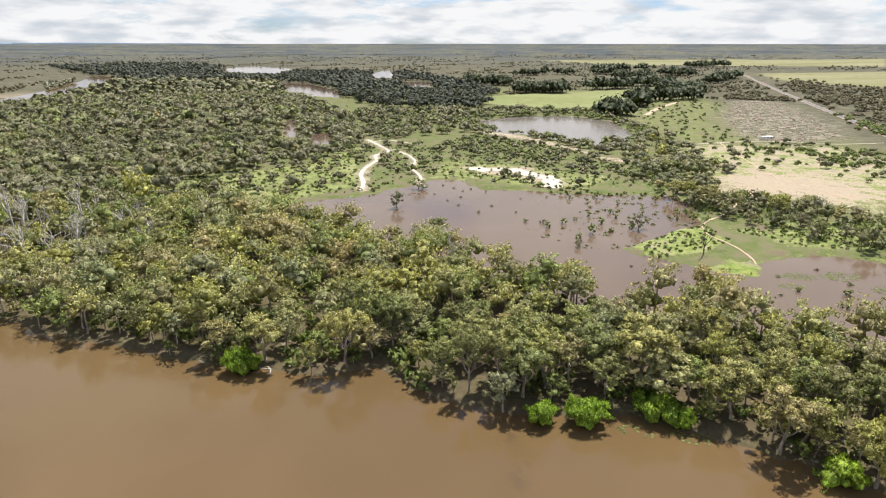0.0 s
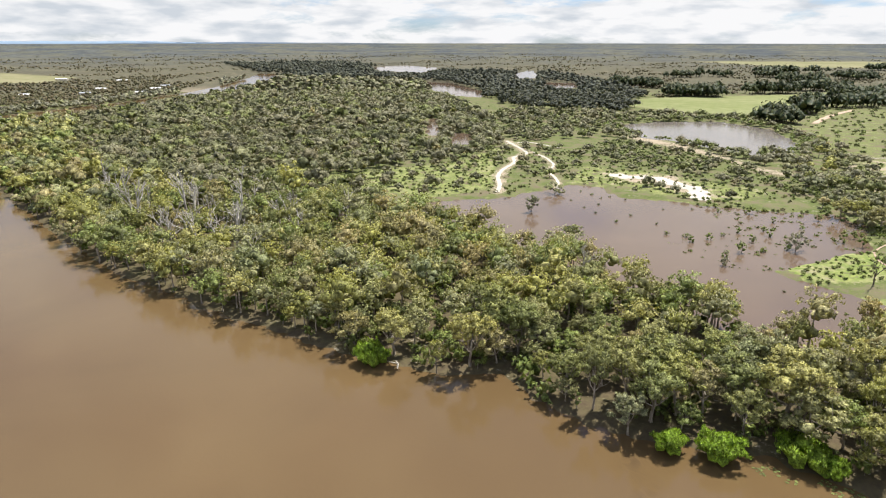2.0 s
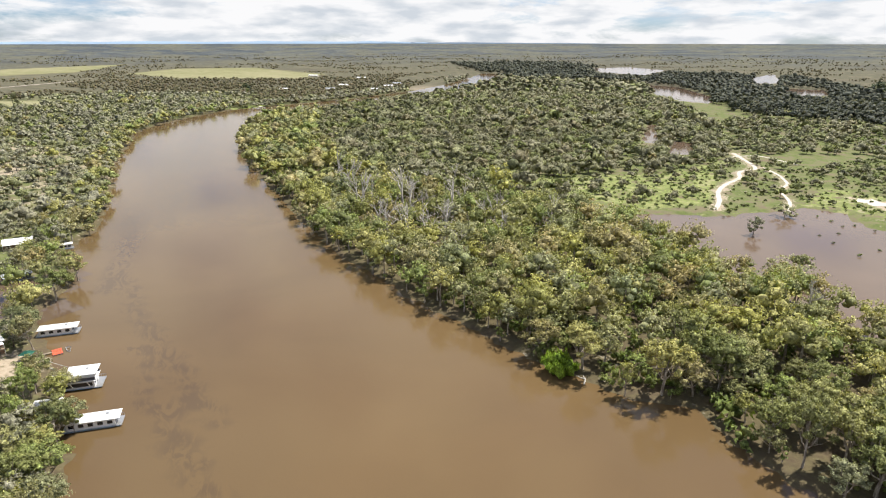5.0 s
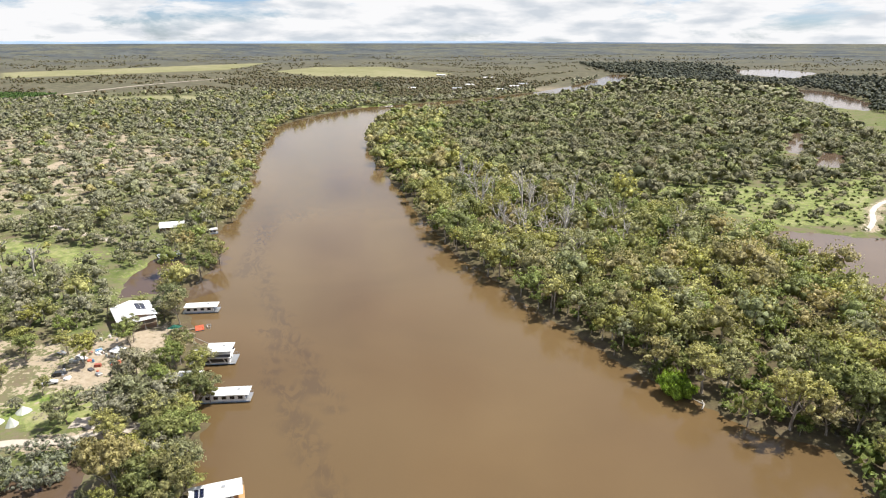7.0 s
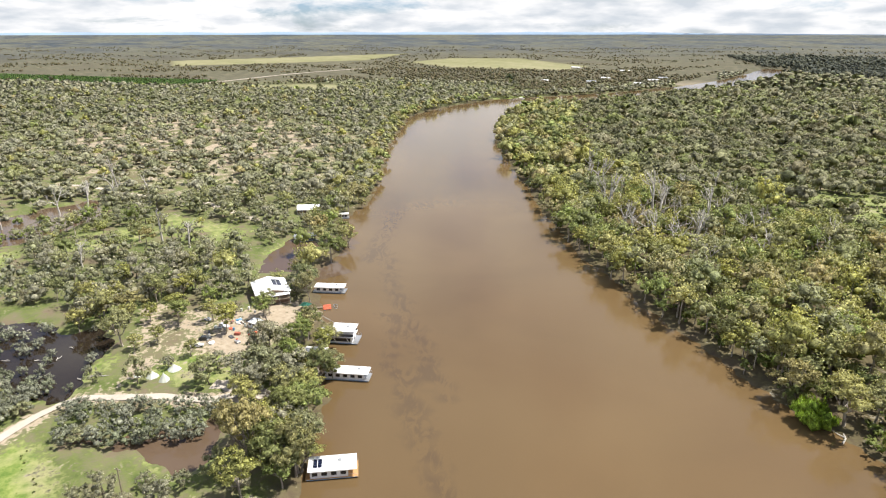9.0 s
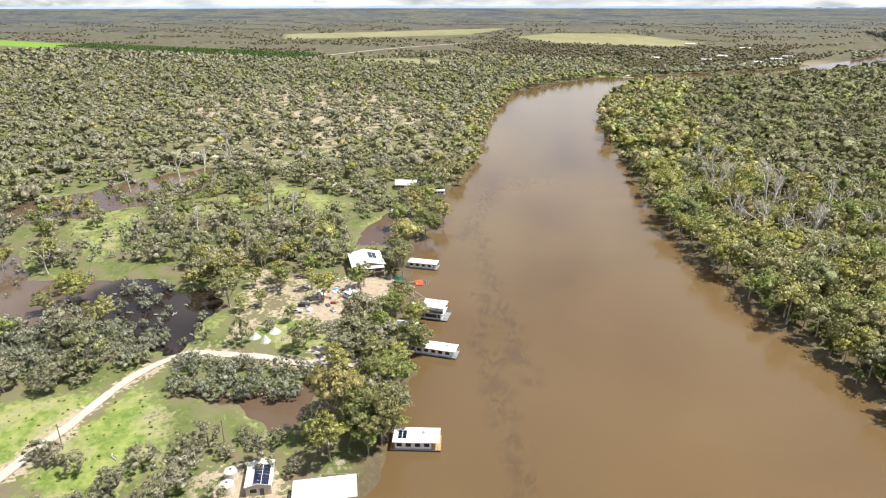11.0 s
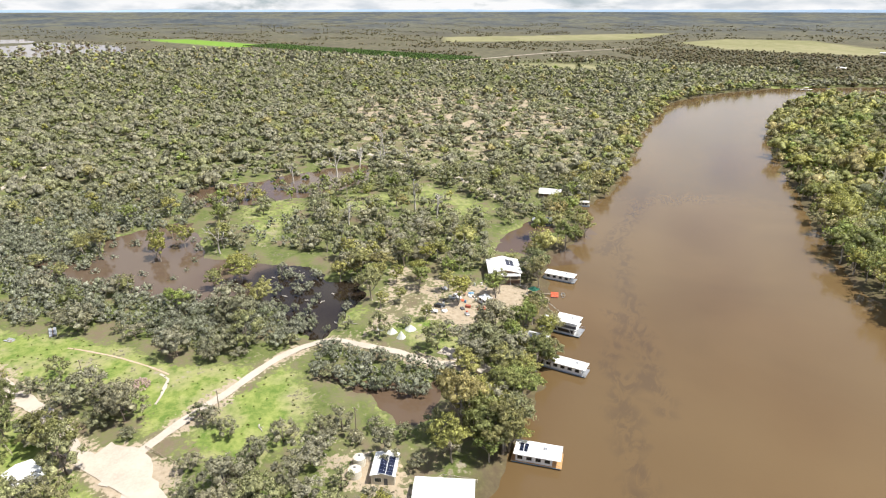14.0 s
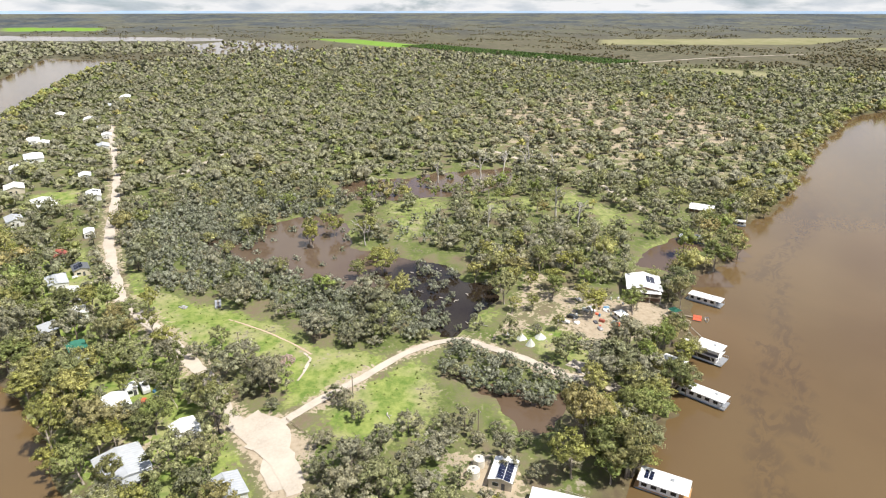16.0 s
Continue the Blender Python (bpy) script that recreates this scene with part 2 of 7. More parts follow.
def water_material(name, col, deep, rough=0.12, ripple=0.06, dark_centre=False):
    m = Mat(name, rough, 0.5)
    p = m.world_pos()
    att = m.t.nodes.new("ShaderNodeAttribute"); att.attribute_name = "slick"
    a = m.noise(p, 0.012, 4, 0.5, 0.6)
    c = m.mix(m.ramp(a, (0.35, 0.0), (0.65, 1.0)), col, tuple(x * 0.86 for x in col))
    st = m.noise(m.stretch(m.stretch(p, 1, 1, 1, -2.5), 0.4, 1.0, 1), 0.2, 7, 0.72, 1.8)
    k = m.math("MULTIPLY", m.ramp(att.outputs["Fac"], (0.1, 0.0), (0.7, 1.0)), m.ramp(st, (0.45, 0.0), (0.54, 1.0)))
    # darkens fully towards the slick's centre line
    if dark_centre:
        k = m.ramp(m.math("ADD", att.outputs["Fac"], m.math("MULTIPLY", m.math("SUBTRACT", m.noise(p, 0.07, 4), 0.5), 0.5)), (0.3, 0.0), (0.55, 1.8))
    m.color(m.mix(m.math("MULTIPLY", k, 0.55), c, deep))
    m.b.inputs["IOR"].default_value = 1.33
    w = m.math("ADD", m.noise(p, 0.9, 3), m.math("MULTIPLY", m.noise(p, 0.15, 3), 1.5))
    m.bump(w, ripple, 0.25)
    return m.m


WATER_RIVER = water_material("water_river", (0.140, 0.091, 0.042), (0.075, 0.05, 0.03))
WATER_FLOOD = water_material("water_flood", (0.150, 0.105, 0.074), (0.12, 0.08, 0.05), 0.1, 0.04)
# the pond's greyer base colour stands in for reflected sky
WATER_POND = water_material("water_pond", (0.20, 0.175, 0.15), (0.12, 0.1, 0.08), 0.16, 0.08)
WATER_DARK = water_material("water_dark", (0.125, 0.088, 0.060), (0.022, 0.016, 0.011), 0.08, 0.03, True)
WATER_SWAMP = water_material("water_swamp", (0.125, 0.085, 0.055), (0.06, 0.04, 0.025), 0.08, 0.03)
DIRT = plain("dirt_track", (0.53, 0.465, 0.385), 0.95, 0, 0.1, 0.15, 0.22, 1.5)
DIRT_RED = plain("dirt_red", (0.56, 0.42, 0.31), 0.95, 0, 0.1, 0.12, 0.25, 1.3)
SAND_WHITE = plain("sand_white", (0.60, 0.55, 0.46), 0.95, 0, 0.1, 0.1, 0.2, 1.0)
ASPHALT = plain("asphalt", (0.20, 0.19, 0.185), 0.9, 0, 0.2, 0.1, 0.15, 1.0)

# distance haze painted as blue, with an added glow to pale the hills
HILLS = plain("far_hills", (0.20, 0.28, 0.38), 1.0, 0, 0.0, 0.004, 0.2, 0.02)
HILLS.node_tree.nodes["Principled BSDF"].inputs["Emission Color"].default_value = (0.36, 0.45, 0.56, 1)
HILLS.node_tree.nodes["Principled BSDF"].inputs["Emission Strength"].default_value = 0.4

# ---- plan of the land: water bodies, open ground ----
RIVER = [(600, -120), (350, 10), (200, 75), (102, 121), (82, 137), (50, 152), (18, 152), (2, 160), (-11, 168), (-20, 180), (-39, 174), (-55, 177),
         (-87, 185), (-112, 194), (-159, 212), (-201, 229), (-238, 250), (-319, 302), (-432, 374), (-499, 420), (-575, 487), (-640, 560), (-690, 650),
         (-690, 850), (-700, 1000), (-720, 1200), (-760, 1400), (-840, 1650), (-900, 1850), (-1000, 1850), (-930, 1650), (-850, 1400), (-800, 1150)]
RIVER += [(-790, 950), (-805, 820), (-828, 700), (-807, 624), (-771, 534), (-720, 454), (-623, 380), (-538, 314), (-469, 270), (-407, 230), (-362, 195),
          (-331, 159), (-307, 150), (-282, 135), (-262, 112), (-244, 104), (-220, 93), (-194, 84), (-173, 73), (-155, 64), (-138, 52), (-118, 40),
          (-100, 20), (-88, -10), (-88, -50), (-105, -85), (-128, -105), (-150, -122), (-170, -147), (-300, -260), (-480, -400), (-650, -480)]
RIVER += [(-800, -540), (-1035, -630), (-1314, -715), (-1500, -790), (-1560, -980), (-1075, -770), (-800, -680), (-500, -580), (-250, -380), (-50, -230), (200, -200), (600, -300)]
FLOOD = [(-132, 378), (-97, 396), (-51, 418), (-26, 446), (-10, 469), (15, 465), (26, 437), (69, 428), (103, 419), (153, 419), (164, 396), (144, 343), (90, 302),
         (101, 289), (123, 269), (140, 262), (152, 280), (170, 289), (192, 289), (220, 276), (235, 240), (190, 200), (155, 196), (128, 200), (102, 208), (84, 214),
         (64, 224), (46, 238), (26, 262), (2, 284), (-26, 308), (-60, 334), (-110, 356)]
POND = [(41, 836), (91, 882), (173, 903), (220, 836), (218, 715), (192, 656), (157, 633), (129, 664), (98, 706), (62, 728)]
BACKWATER = [(-182, -2), (-177, 9), (-171, 17), (-168, 28), (-171, 38), (-171, 43), (-159, 35), (-150, 29), (-149, 20), (-156, 16), (-167, 13), (-174, 5)]
LAGOON = [(-255, -25), (-279, -11), (-269, 0), (-256, 7), (-256, 17), (-238, 18), (-222, 8), (-208, 3), (-206, -4), (-217, -13), (-232, -16), (-243, -27)]
SWAMP_A = [(-316, -135), (-308, -114), (-300, -104), (-339, -104), (-355, -82), (-361, -71), (-334, -60), (-299, -52), (-290, -30), (-280, -14), (-262, -17), (-236, -19), (-238, -34), (-250, -56), (-262, -76), (-272, -99), (-279, -112), (-297, -127)]
SWAMP_B = [(-411, -81), (-437, -66), (-440, -33), (-455, -17), (-475, 43), (-428, 46), (-399, 11), (-386, -37), (-388, -74)]
INLET = [(-277, 89), (-300, 101), (-318, 125), (-300, 132), (-285, 112), (-265, 108)]
BEND_1 = [(-412, 1620), (-334, 1583), (-217, 1361), (-192, 1200), (-250, 1230), (-321, 1347)]
BEND_2 = [(-790, 2292), (-709, 2446), (-529, 2309), (-520, 2020), (-674, 2080)]
BEND_3 = [(-223, 2055), (-186, 2286), (-140, 1834), (-190, 1800)]
BEND_4 = [(-115, 1669), (-34, 1648), (-20, 1500), (-83, 1460)]
LAKE_FAR = [(-2458, -1695), (-2483, -895), (-2294, -789), (-2200, -1557)]
SWAMP_FAR = [(-2086, -846), (-2329, -760), (-2110, -489), (-1819, -431), (-1752, -546), (-1654, -574), (-1745, -688)]
POOL_1 = [(-213, 856), (-199, 856), (-168, 729), (-158, 690), (-178, 704)]
POOL_2 = [(-152, 729), (-128, 716), (-112, 645), (-134, 630)]


def arr(poly):
    return np.array(poly, float)


def signed(poly, x, y):
    """Distance to the outline, negative inside."""
    p = arr(poly)
    q = np.roll(p, -1, 0)
    best = np.full(x.shape, 1e18)
    inside = np.zeros(x.shape, bool)
    for (ax, ay), (bx, by) in zip(p, q):
        dx, dy = bx - ax, by - ay
        t = np.clip(((x - ax) * dx + (y - ay) * dy) / (dx * dx + dy * dy), 0, 1)
        best = np.minimum(best, (x - ax - t * dx) ** 2 + (y - ay - t * dy) ** 2)
        if ay != by:
            inside ^= ((ay > y) != (by > y)) & (x < (bx - ax) * (y - ay) / (by - ay) + ax)
    d = np.sqrt(best)
    return np.where(inside, -d, d)


def along(line, x, y):
    """Distance to an open line."""
    best = np.full(x.shape, 1e18)
    for (ax, ay), (bx, by) in zip(line[:-1], line[1:]):
        dx, dy = bx - ax, by - ay
        t = np.clip(((x - ax) * dx + (y - ay) * dy) / (dx * dx + dy * dy), 0, 1)
        best = np.minimum(best, (x - ax - t * dx) ** 2 + (y - ay - t * dy) ** 2)
    return np.sqrt(best)


def waves(x, y, size, seed=0):
    """Cheap smooth noise from turned sines, about -1 to 1."""
    r = np.random.RandomState(seed)
    s = np.zeros(np.shape(x))
    for k in range(9):
        a, f, ph = r.uniform(0, 6.283), r.uniform(0.6, 1.7) * 6.283 / size, r.uniform(0, 6.283, 2)
        s = s + np.sin((x * math.cos(a) + y * math.sin(a)) * f + ph[0] + 1.5 * np.sin((x * math.sin(a) - y * math.cos(a)) * f * 0.6 + ph[1]))
    return s / 4.5


WATERS = [RIVER, FLOOD, POND, BACKWATER, LAGOON, SWAMP_A, SWAMP_B, INLET, BEND_1, BEND_2, BEND_3, BEND_4, LAKE_FAR, SWAMP_FAR, POOL_1, POOL_2]


def shore(x, y):
    d = np.full(np.shape(x), 1e9)
    for w in WATERS:
        d = np.minimum(d, signed(w, x, y))
    return d


def rise(x, y):
    """Bends the far ground up so its rim meets the camera's skyline."""
    r = np.hypot(x, y)
    return 82 * (np.clip(r - 1200, 0, None) / 3700) ** 2


def height(x, y, d=None):
    d = shore(x, y) if d is None else d
    d = d + (1.8 * waves(x, y, 14, 3) + 2.6 * waves(x, y, 31, 4) * np.clip(np.hypot(x, y) / 200 - 0.6, 0, 1)) * np.clip(np.hypot(x, y) / 150, 0.3, 1)
    z = np.clip(d * 0.22, -1.6, 1.1) + np.clip(d - 6, 0, 60) * 0.008 + 0.12 * waves(x, y, 25, 5) * (d > 3)
    return z + np.clip(rise(x, y), 0, None)


EDGES = [(arr(w), np.roll(arr(w), -1, 0) - arr(w)) for w in WATERS]


def ground_z(x, y):
    """The ground's height at one place."""
    best = 1e9
    q = np.array([float(x), float(y)])
    for a, d in EDGES:
        t = np.clip(((q - a) * d).sum(1) / (d * d).sum(1), 0, 1)
        gap = math.sqrt((((q - a) - d * t[:, None]) ** 2).sum(1).min())
        b = a + d
        cross = ((a[:, 1] > y) != (b[:, 1] > y)) & (x < d[:, 0] * (y - a[:, 1]) / np.where(d[:, 1] == 0, 1e-9, d[:, 1]) + a[:, 0])
        best = min(best, -gap if cross.sum() % 2 else gap)
    return float(height(q[:1], q[1:], np.array([best]))[0])


ROAD = [(-649, -356), (-465, -258), (-402, -226), (-353, -203), (-313, -185), (-281, -168), (-254, -152), (-231, -137), (-214, -119), (-198, -104), (-183, -89), (-166, -75), (-155, -68), (-146, -60), (-139, -52), (-130, -44), (-122, -40)]
TRACK = [(-139, -57), (-149, -52), (-162, -42), (-172, -33), (-188, -20), (-198, -8), (-202, 3), (-196, 13), (-188, 25), (-179, 35), (-175, 48)]
JUNCTION = [(-151, -66), (-155, -60), (-154, -52), (-149, -47), (-142, -40), (-136, -43), (-124, -38), (-116, -44), (-136, -57), (-144, -64)]
SAND_PATH_A = [(-57, 428), (-59, 455), (-64, 482), (-63, 512), (-58, 540), (-61, 568), (-52, 590), (-62, 622), (-80, 664)]
SAND_PATH_B = [(-16, 448), (-18, 478), (-26, 510), (-24, 538), (-32, 568), (-46, 598)]
TRACK_NORTH = [(-534, 29), (-512, 47), (-469, 69), (-449, 87), (-420, 102), (-380, 111), (-362, 116)]
TRACK_WEST = [(-402, -226), (-424, -215), (-445, -200), (-520, -190)]
HIGHWAY = [(980, 2200), (802, 1651), (659, 1215), (578, 964), (523, 795), (488, 692), (440, 545), (400, 400)]
FAR_ROAD = [(-1373, 298), (-1467, 439), (-1603, 658), (-1696, 919)]
GRASS = [
    [(-281, -161), (-242, -132), (-231, -108), (-221, -82), (-195, -49), (-188, -20), (-170, -33), (-158, -50), (-183, -64), (-187, -79), (-194, -94), (-211, -112), (-236, -137)],
    [(-170, -33), (-188, -12), (-167, -7), (-145, -10), (-142, -26), (-149, -40)],
    [(-391, -40), (-398, -10), (-367, -3), (-334, -14), (-316, -21), (-307, -29), (-334, -38)],
    [(97, 320), (121, 342), (147, 344), (151, 312), (129, 293), (106, 287), (96, 297)],
    [(-215, 437), (-162, 487), (-109, 535), (-81, 626), (-59, 446), (-98, 403), (-146, 411)],
    [(340, 836), (479, 1071), (380, 1180), (230, 900), (250, 640), (330, 640)],
    [(-142, -66), (-136, -57), (-128, -57), (-131, -68)],
    [(-112, -48), (-125, -98), (-170, -143), (-262, -208), (-290, -188), (-232, -142), (-184, -94), (-152, -68)],
    [(-350, -262), (-395, -275), (-400, -245), (-365, -238)],
    [(-205, 25), (-190, 35), (-184, 52), (-200, 60), (-212, 40)],
    [(-12, 470), (20, 470), (60, 440), (100, 430), (130, 470), (60, 520), (0, 540)],
    [(160, 330), (178, 304), (200, 296), (226, 304), (252, 342), (228, 348), (192, 343)],
    [(-405, 66), (-398, 83), (-367, 95), (-339, 111), (-330, 99), (-334, 74), (-355, 58)],
    [(-385, 4), (-391, 41), (-379, 62), (-350, 51), (-350, 21)],
    [(120, 268), (136, 280), (146, 273), (139, 255), (125, 243), (118, 254)],
]
SANDY = [
    [(207, 473), (249, 500), (275, 488), (300, 470), (310, 430), (292, 398), (262, 380), (244, 396), (209, 405), (190, 412)],
    [(12, 514), (44, 510), (68, 510), (90, 455), (75, 437), (63, 469), (33, 487)],
    [(36, 738), (73, 716), (104, 666), (124, 619), (147, 558), (163, 540), (150, 530), (124, 595), (95, 650), (60, 695)],
    [(-234, 72), (-234, 89), (-216, 89), (-208, 78), (-214, 64), (-228, 62)],
    [(-214, 40), (-222, 52), (-212, 60), (-200, 52), (-203, 42)],
    [(-236, 60), (-222, 46), (-206, 42), (-198, 52), (-212, 64), (-232, 72)],
    [(-131, -98), (-140, -86), (-137, -80), (-126, -89)],
    [(-131, 16), (-121, 20), (-118, 12), (-126, 4), (-137, 5)],
    [(590, 890), (660, 1040), (680, 1010), (625, 880)],
    [(545, 760), (575, 850), (600, 840), (575, 750)],
    [(470, 1490), (535, 1540), (545, 1510), (480, 1470)],
    [(-842, 1194), (-987, 1591), (-816, 1330), (-757, 1168)],
    [(-1026, 1496), (-1046, 1654), (-1038, 1820), (-1107, 2006), (-1170, 2000), (-1130, 1700), (-1100, 1500)],
]
TAN = [(237, 632), (299, 643), (390, 621), (400, 540), (330, 400), (265, 362), (193, 403), (187, 456), (201, 538)]
STONES = [(502, 1101), (584, 1192), (547, 1004), (478, 780), (426, 671), (384, 651), (334, 643), (337, 728), (390, 885)]
FIELDS = [
    [(-1886, 1187), (-2002, 1454), (-1851, 1658), (-1377, 1519), (-1301, 1338), (-1597, 1158)],
    [(60, 1100), (92, 1219), (188, 1287), (422, 1392), (544, 1530), (473, 1359), (353, 1193), (272, 1004), (154, 986), (84, 1060)],
    [(959, 1980), (1400, 2020), (1500, 1800), (980, 1425), (893, 1556), (883, 1726)],
    [(419, 2920), (1297, 2906), (1742, 2565), (1556, 2287), (693, 2531)],
    [(760, 1150), (1000, 1250), (960, 950), (720, 900)],
    [(-2386, 536), (-2397, 1306), (-2387, 1506), (-2073, 1127), (-2114, 472)],
    [(787, 2878), (1895, 2794), (1579, 2320), (704, 2569)],
    [(-1180, 640), (-1290, 560), (-1330, 420), (-1240, 440), (-1120, 560)],
]
YARD = [(-268, 35), (-256, 54), (-238, 70), (-222, 82), (-213, 88), (-204, 77), (-200, 57), (-213, 48), (-214, 34), (-204, 22), (-204, 15), (-222, 20)]
LAWNS = [[(-822, 690), (-812, 755), (-838, 770), (-850, 690)], [(-223, 17), (-228, 15), (-222, 6), (-208, 3)], [(-196, 55), (-185, 56), (-184, 43), (-192, 44)]]
GRASS += LAWNS
LUSH = [[(-2412, -526), (-2420, -371), (-2069, -69), (-1965, -167)], [(-2944, -2021), (-3058, -1623), (-2815, -1497), (-2688, -1849)]]
VINES = [[(-2067, -175), (-2124, -70), (-1669, 290), (-1468, 446), (-1400, 344), (-1726, 76)]]

STRIP = [(230, 60), (102, 119), (18, 150), (-55, 175), (-159, 212), (-238, 250), (-319, 302), (-432, 374), (-575, 487), (-690, 650), (-640, 690), (-520, 540),
         (-400, 440), (-290, 380), (-200, 345), (-130, 362), (-60, 332), (-26, 306), (2, 282), (46, 236), (84, 212), (128, 198), (190, 192), (260, 140)]

# ---- the ground sheet ----
def mesh_from(name, verts, faces, mats, attrs=None, smooth=False, mat_index=None, normals=None):
    """A mesh from arrays: verts n x 3, faces m x 3 or m x 4."""
    me = bpy.data.meshes.new(name)
    verts, faces = np.asarray(verts, np.float32), np.asarray(faces, np.int32)
    k = faces.shape[1]
    me.vertices.add(len(verts)); me.vertices.foreach_set("co", verts.ravel())
    me.loops.add(faces.size); me.loops.foreach_set("vertex_index", faces.ravel())
    me.polygons.add(len(faces))
    me.polygons.foreach_set("loop_start", np.arange(0, faces.size, k, dtype=np.int32))
    me.polygons.foreach_set("loop_total", np.full(len(faces), k, np.int32))
    if smooth:
        me.polygons.foreach_set("use_smooth", np.ones(len(faces), bool))
    if mat_index is not None:
        me.polygons.foreach_set("material_index", np.asarray(mat_index, np.int32))
    for mt in mats:
        me.materials.append(mt)
    for key, val in (attrs or {}).items():
        val = np.asarray(val, np.float32)
        if val.ndim == 1:
            me.attributes.new(key, "FLOAT", "POINT").data.foreach_set("value", val)
        else:
            me.attributes.new(key, "FLOAT_COLOR", "POINT").data.foreach_set("color", val.ravel())
    if normals is not None:
        me.polygons.foreach_set("use_smooth", np.ones(len(faces), bool))
        me.attributes.new("custom_normal", "FLOAT_VECTOR", "POINT").data.foreach_set("vector", np.asarray(normals, np.float32).ravel())
    me.update(calc_edges=True)
    return me


def build_ground():
    ang = np.radians(np.concatenate([np.linspace(-45, 135, 360, endpoint=False), np.linspace(135, 315, 40, endpoint=False)]))
    rad = [0.5, 20, 40, 55, 70, 85]
    while rad[-1] < 4900:
        rad.append(rad[-1] + max(2.0, 0.0135 * rad[-1]))
    rad[-1] = 4900
    rad = np.array(rad)
    R, A = np.meshgrid(rad, ang, indexing="ij")
    x, y = (-np.sin(A) * R).ravel(), (np.cos(A) * R).ravel()
    d = shore(x, y)
    z = height(x, y, d)
    soft = lambda polys, w: np.max([np.clip(0.5 - signed(p, x, y) / w, 0, 1) for p in polys], axis=0)
    cover = np.zeros((len(x), 4)); cover[:, 3] = 1
    cover[:, 0] = np.maximum(np.maximum(soft(GRASS[:3] + GRASS[4:], 16), soft(GRASS[3:4] + GRASS[14:15], 7)), np.clip(0.55 - d / 12, 0, 0.55) * (d > 0) * np.clip((signed(RIVER, x, y) - 20) / 10, 0, 1))
    for q, dry in ((GRASS[4], 0.46), (GRASS[10], 0.46), (GRASS[5], 0.62), (GRASS[11], 0.4), (GRASS[2], 0.45), (GRASS[12], 0.45), (GRASS[13], 0.45), (GRASS[3], 0.35)):
        cover[:, 0] *= 1 - dry * np.clip(0.5 - signed(q, x, y) / 18, 0, 1)
    cover[:, 1] = np.maximum(np.maximum(soft(SANDY[:1], 50), soft(SANDY[1:], 22)), 0.56 * soft([TAN], 60))
    cover[:, 1] = np.maximum(cover[:, 1], soft([JUNCTION], 7))
    # bare sandy openings in the western woodland
    cover[:, 1] = np.maximum(cover[:, 1], 0.95 * np.clip(1.3 - np.hypot((x + 700) / 300, (y - 170) / 190), 0, 0.85) * np.clip(0.75 + waves(x, y, 30, 8), 0, 1))
    cover[:, 1] = np.maximum(cover[:, 1], 0.5 * soft([YARD], 9))
    cover[:, 2] = soft(FIELDS + LUSH, 6)
    cover[:, 0] = np.maximum(np.maximum(cover[:, 0], 0.7 * soft([TAN], 60)), np.maximum(soft(LUSH, 6), 0.22 * soft(FIELDS[1:2], 12)))
    # STRIP: painted shade under the gums; RIVER: mud along the edge
    mud_shade = np.maximum(np.clip(0.5 - signed(STRIP, x, y) / 10, 0, 1), np.clip(1.3 - signed(RIVER, x, y) / 9, 0, 1))
    for line, w in ((ROAD, 7), (TRACK, 4.5), (TRACK_NORTH, 4), (SAND_PATH_A, 6), (SAND_PATH_B, 4.5), (TRACK_WEST, 4)):
        cover[:, 1] = np.maximum(cover[:, 1], 0.62 * np.clip(1.4 - along(line, x, y) / w, 0, 1))
    plainness = np.clip((np.hypot(x, y) - 1300) / 300, 0, 1)
    plainness = np.maximum(plainness, np.clip((x - 330 - 0.1 * y) / 60, 0, 1) * (y > 350)) * (1 - soft([TAN], 60))
    n, m = len(rad), len(ang)
    i, j = np.meshgrid(np.arange(n - 1), np.arange(m), indexing="ij")
    a, b = i * m + j, i * m + (j + 1) % m
    faces = np.stack([a, b, b + m, a + m], -1).reshape(-1, 4)[:, ::-1]
    # scrub grows with distance and carries the belt's painted haze
    me = mesh_from("ground", np.column_stack([x, y, z]), faces, [GROUND], {"cover": cover, "plain": plainness, "mud_shade": mud_shade, "stony": soft([STONES], 70), "scrub": np.clip((np.hypot(x, y) - 2300) / 1500, 0, 0.9)}, True)
    return tagged(new("ground", me), "floodplain earth with grass, leaf litter and sandy patches", "ground", kind="structure")


build_ground()


def far_hills():
    """Low ranges along the skyline, their blue haze painted on and glowing."""
    a = np.radians(np.linspace(-60, 150, 420))
    crest = 99 + 4 * waves(a * 900, a * 0, 160, 31) + 2.5 * waves(a * 900, a * 0, 45, 32)
    crest = 83 + (crest - 83) * np.clip((a - radians(15)) / radians(25), 0.0, 1)
    x, y = -np.sin(a) * 4930, np.cos(a) * 4930
    v = np.concatenate([np.column_stack([x, y, np.full(len(a), 60.0)]), np.column_stack([x, y, np.maximum(crest, 83)]), np.column_stack([x * 1.005, y * 1.005, np.full(len(a), 60.0)])])
    n = len(a)
    k = np.arange(n - 1)
    f = np.concatenate([np.stack([k, k + 1, k + 1 + n, k + n], 1), np.stack([k + n, k + n + 1, k + 2 * n + 1, k + 2 * n], 1)])
    tagged(new("backdrop", mesh_from("backdrop", v, f, [HILLS], None, True)), "low skyline ranges with blue haze painted on and a glow", "hills", kind="structure")


far_hills()


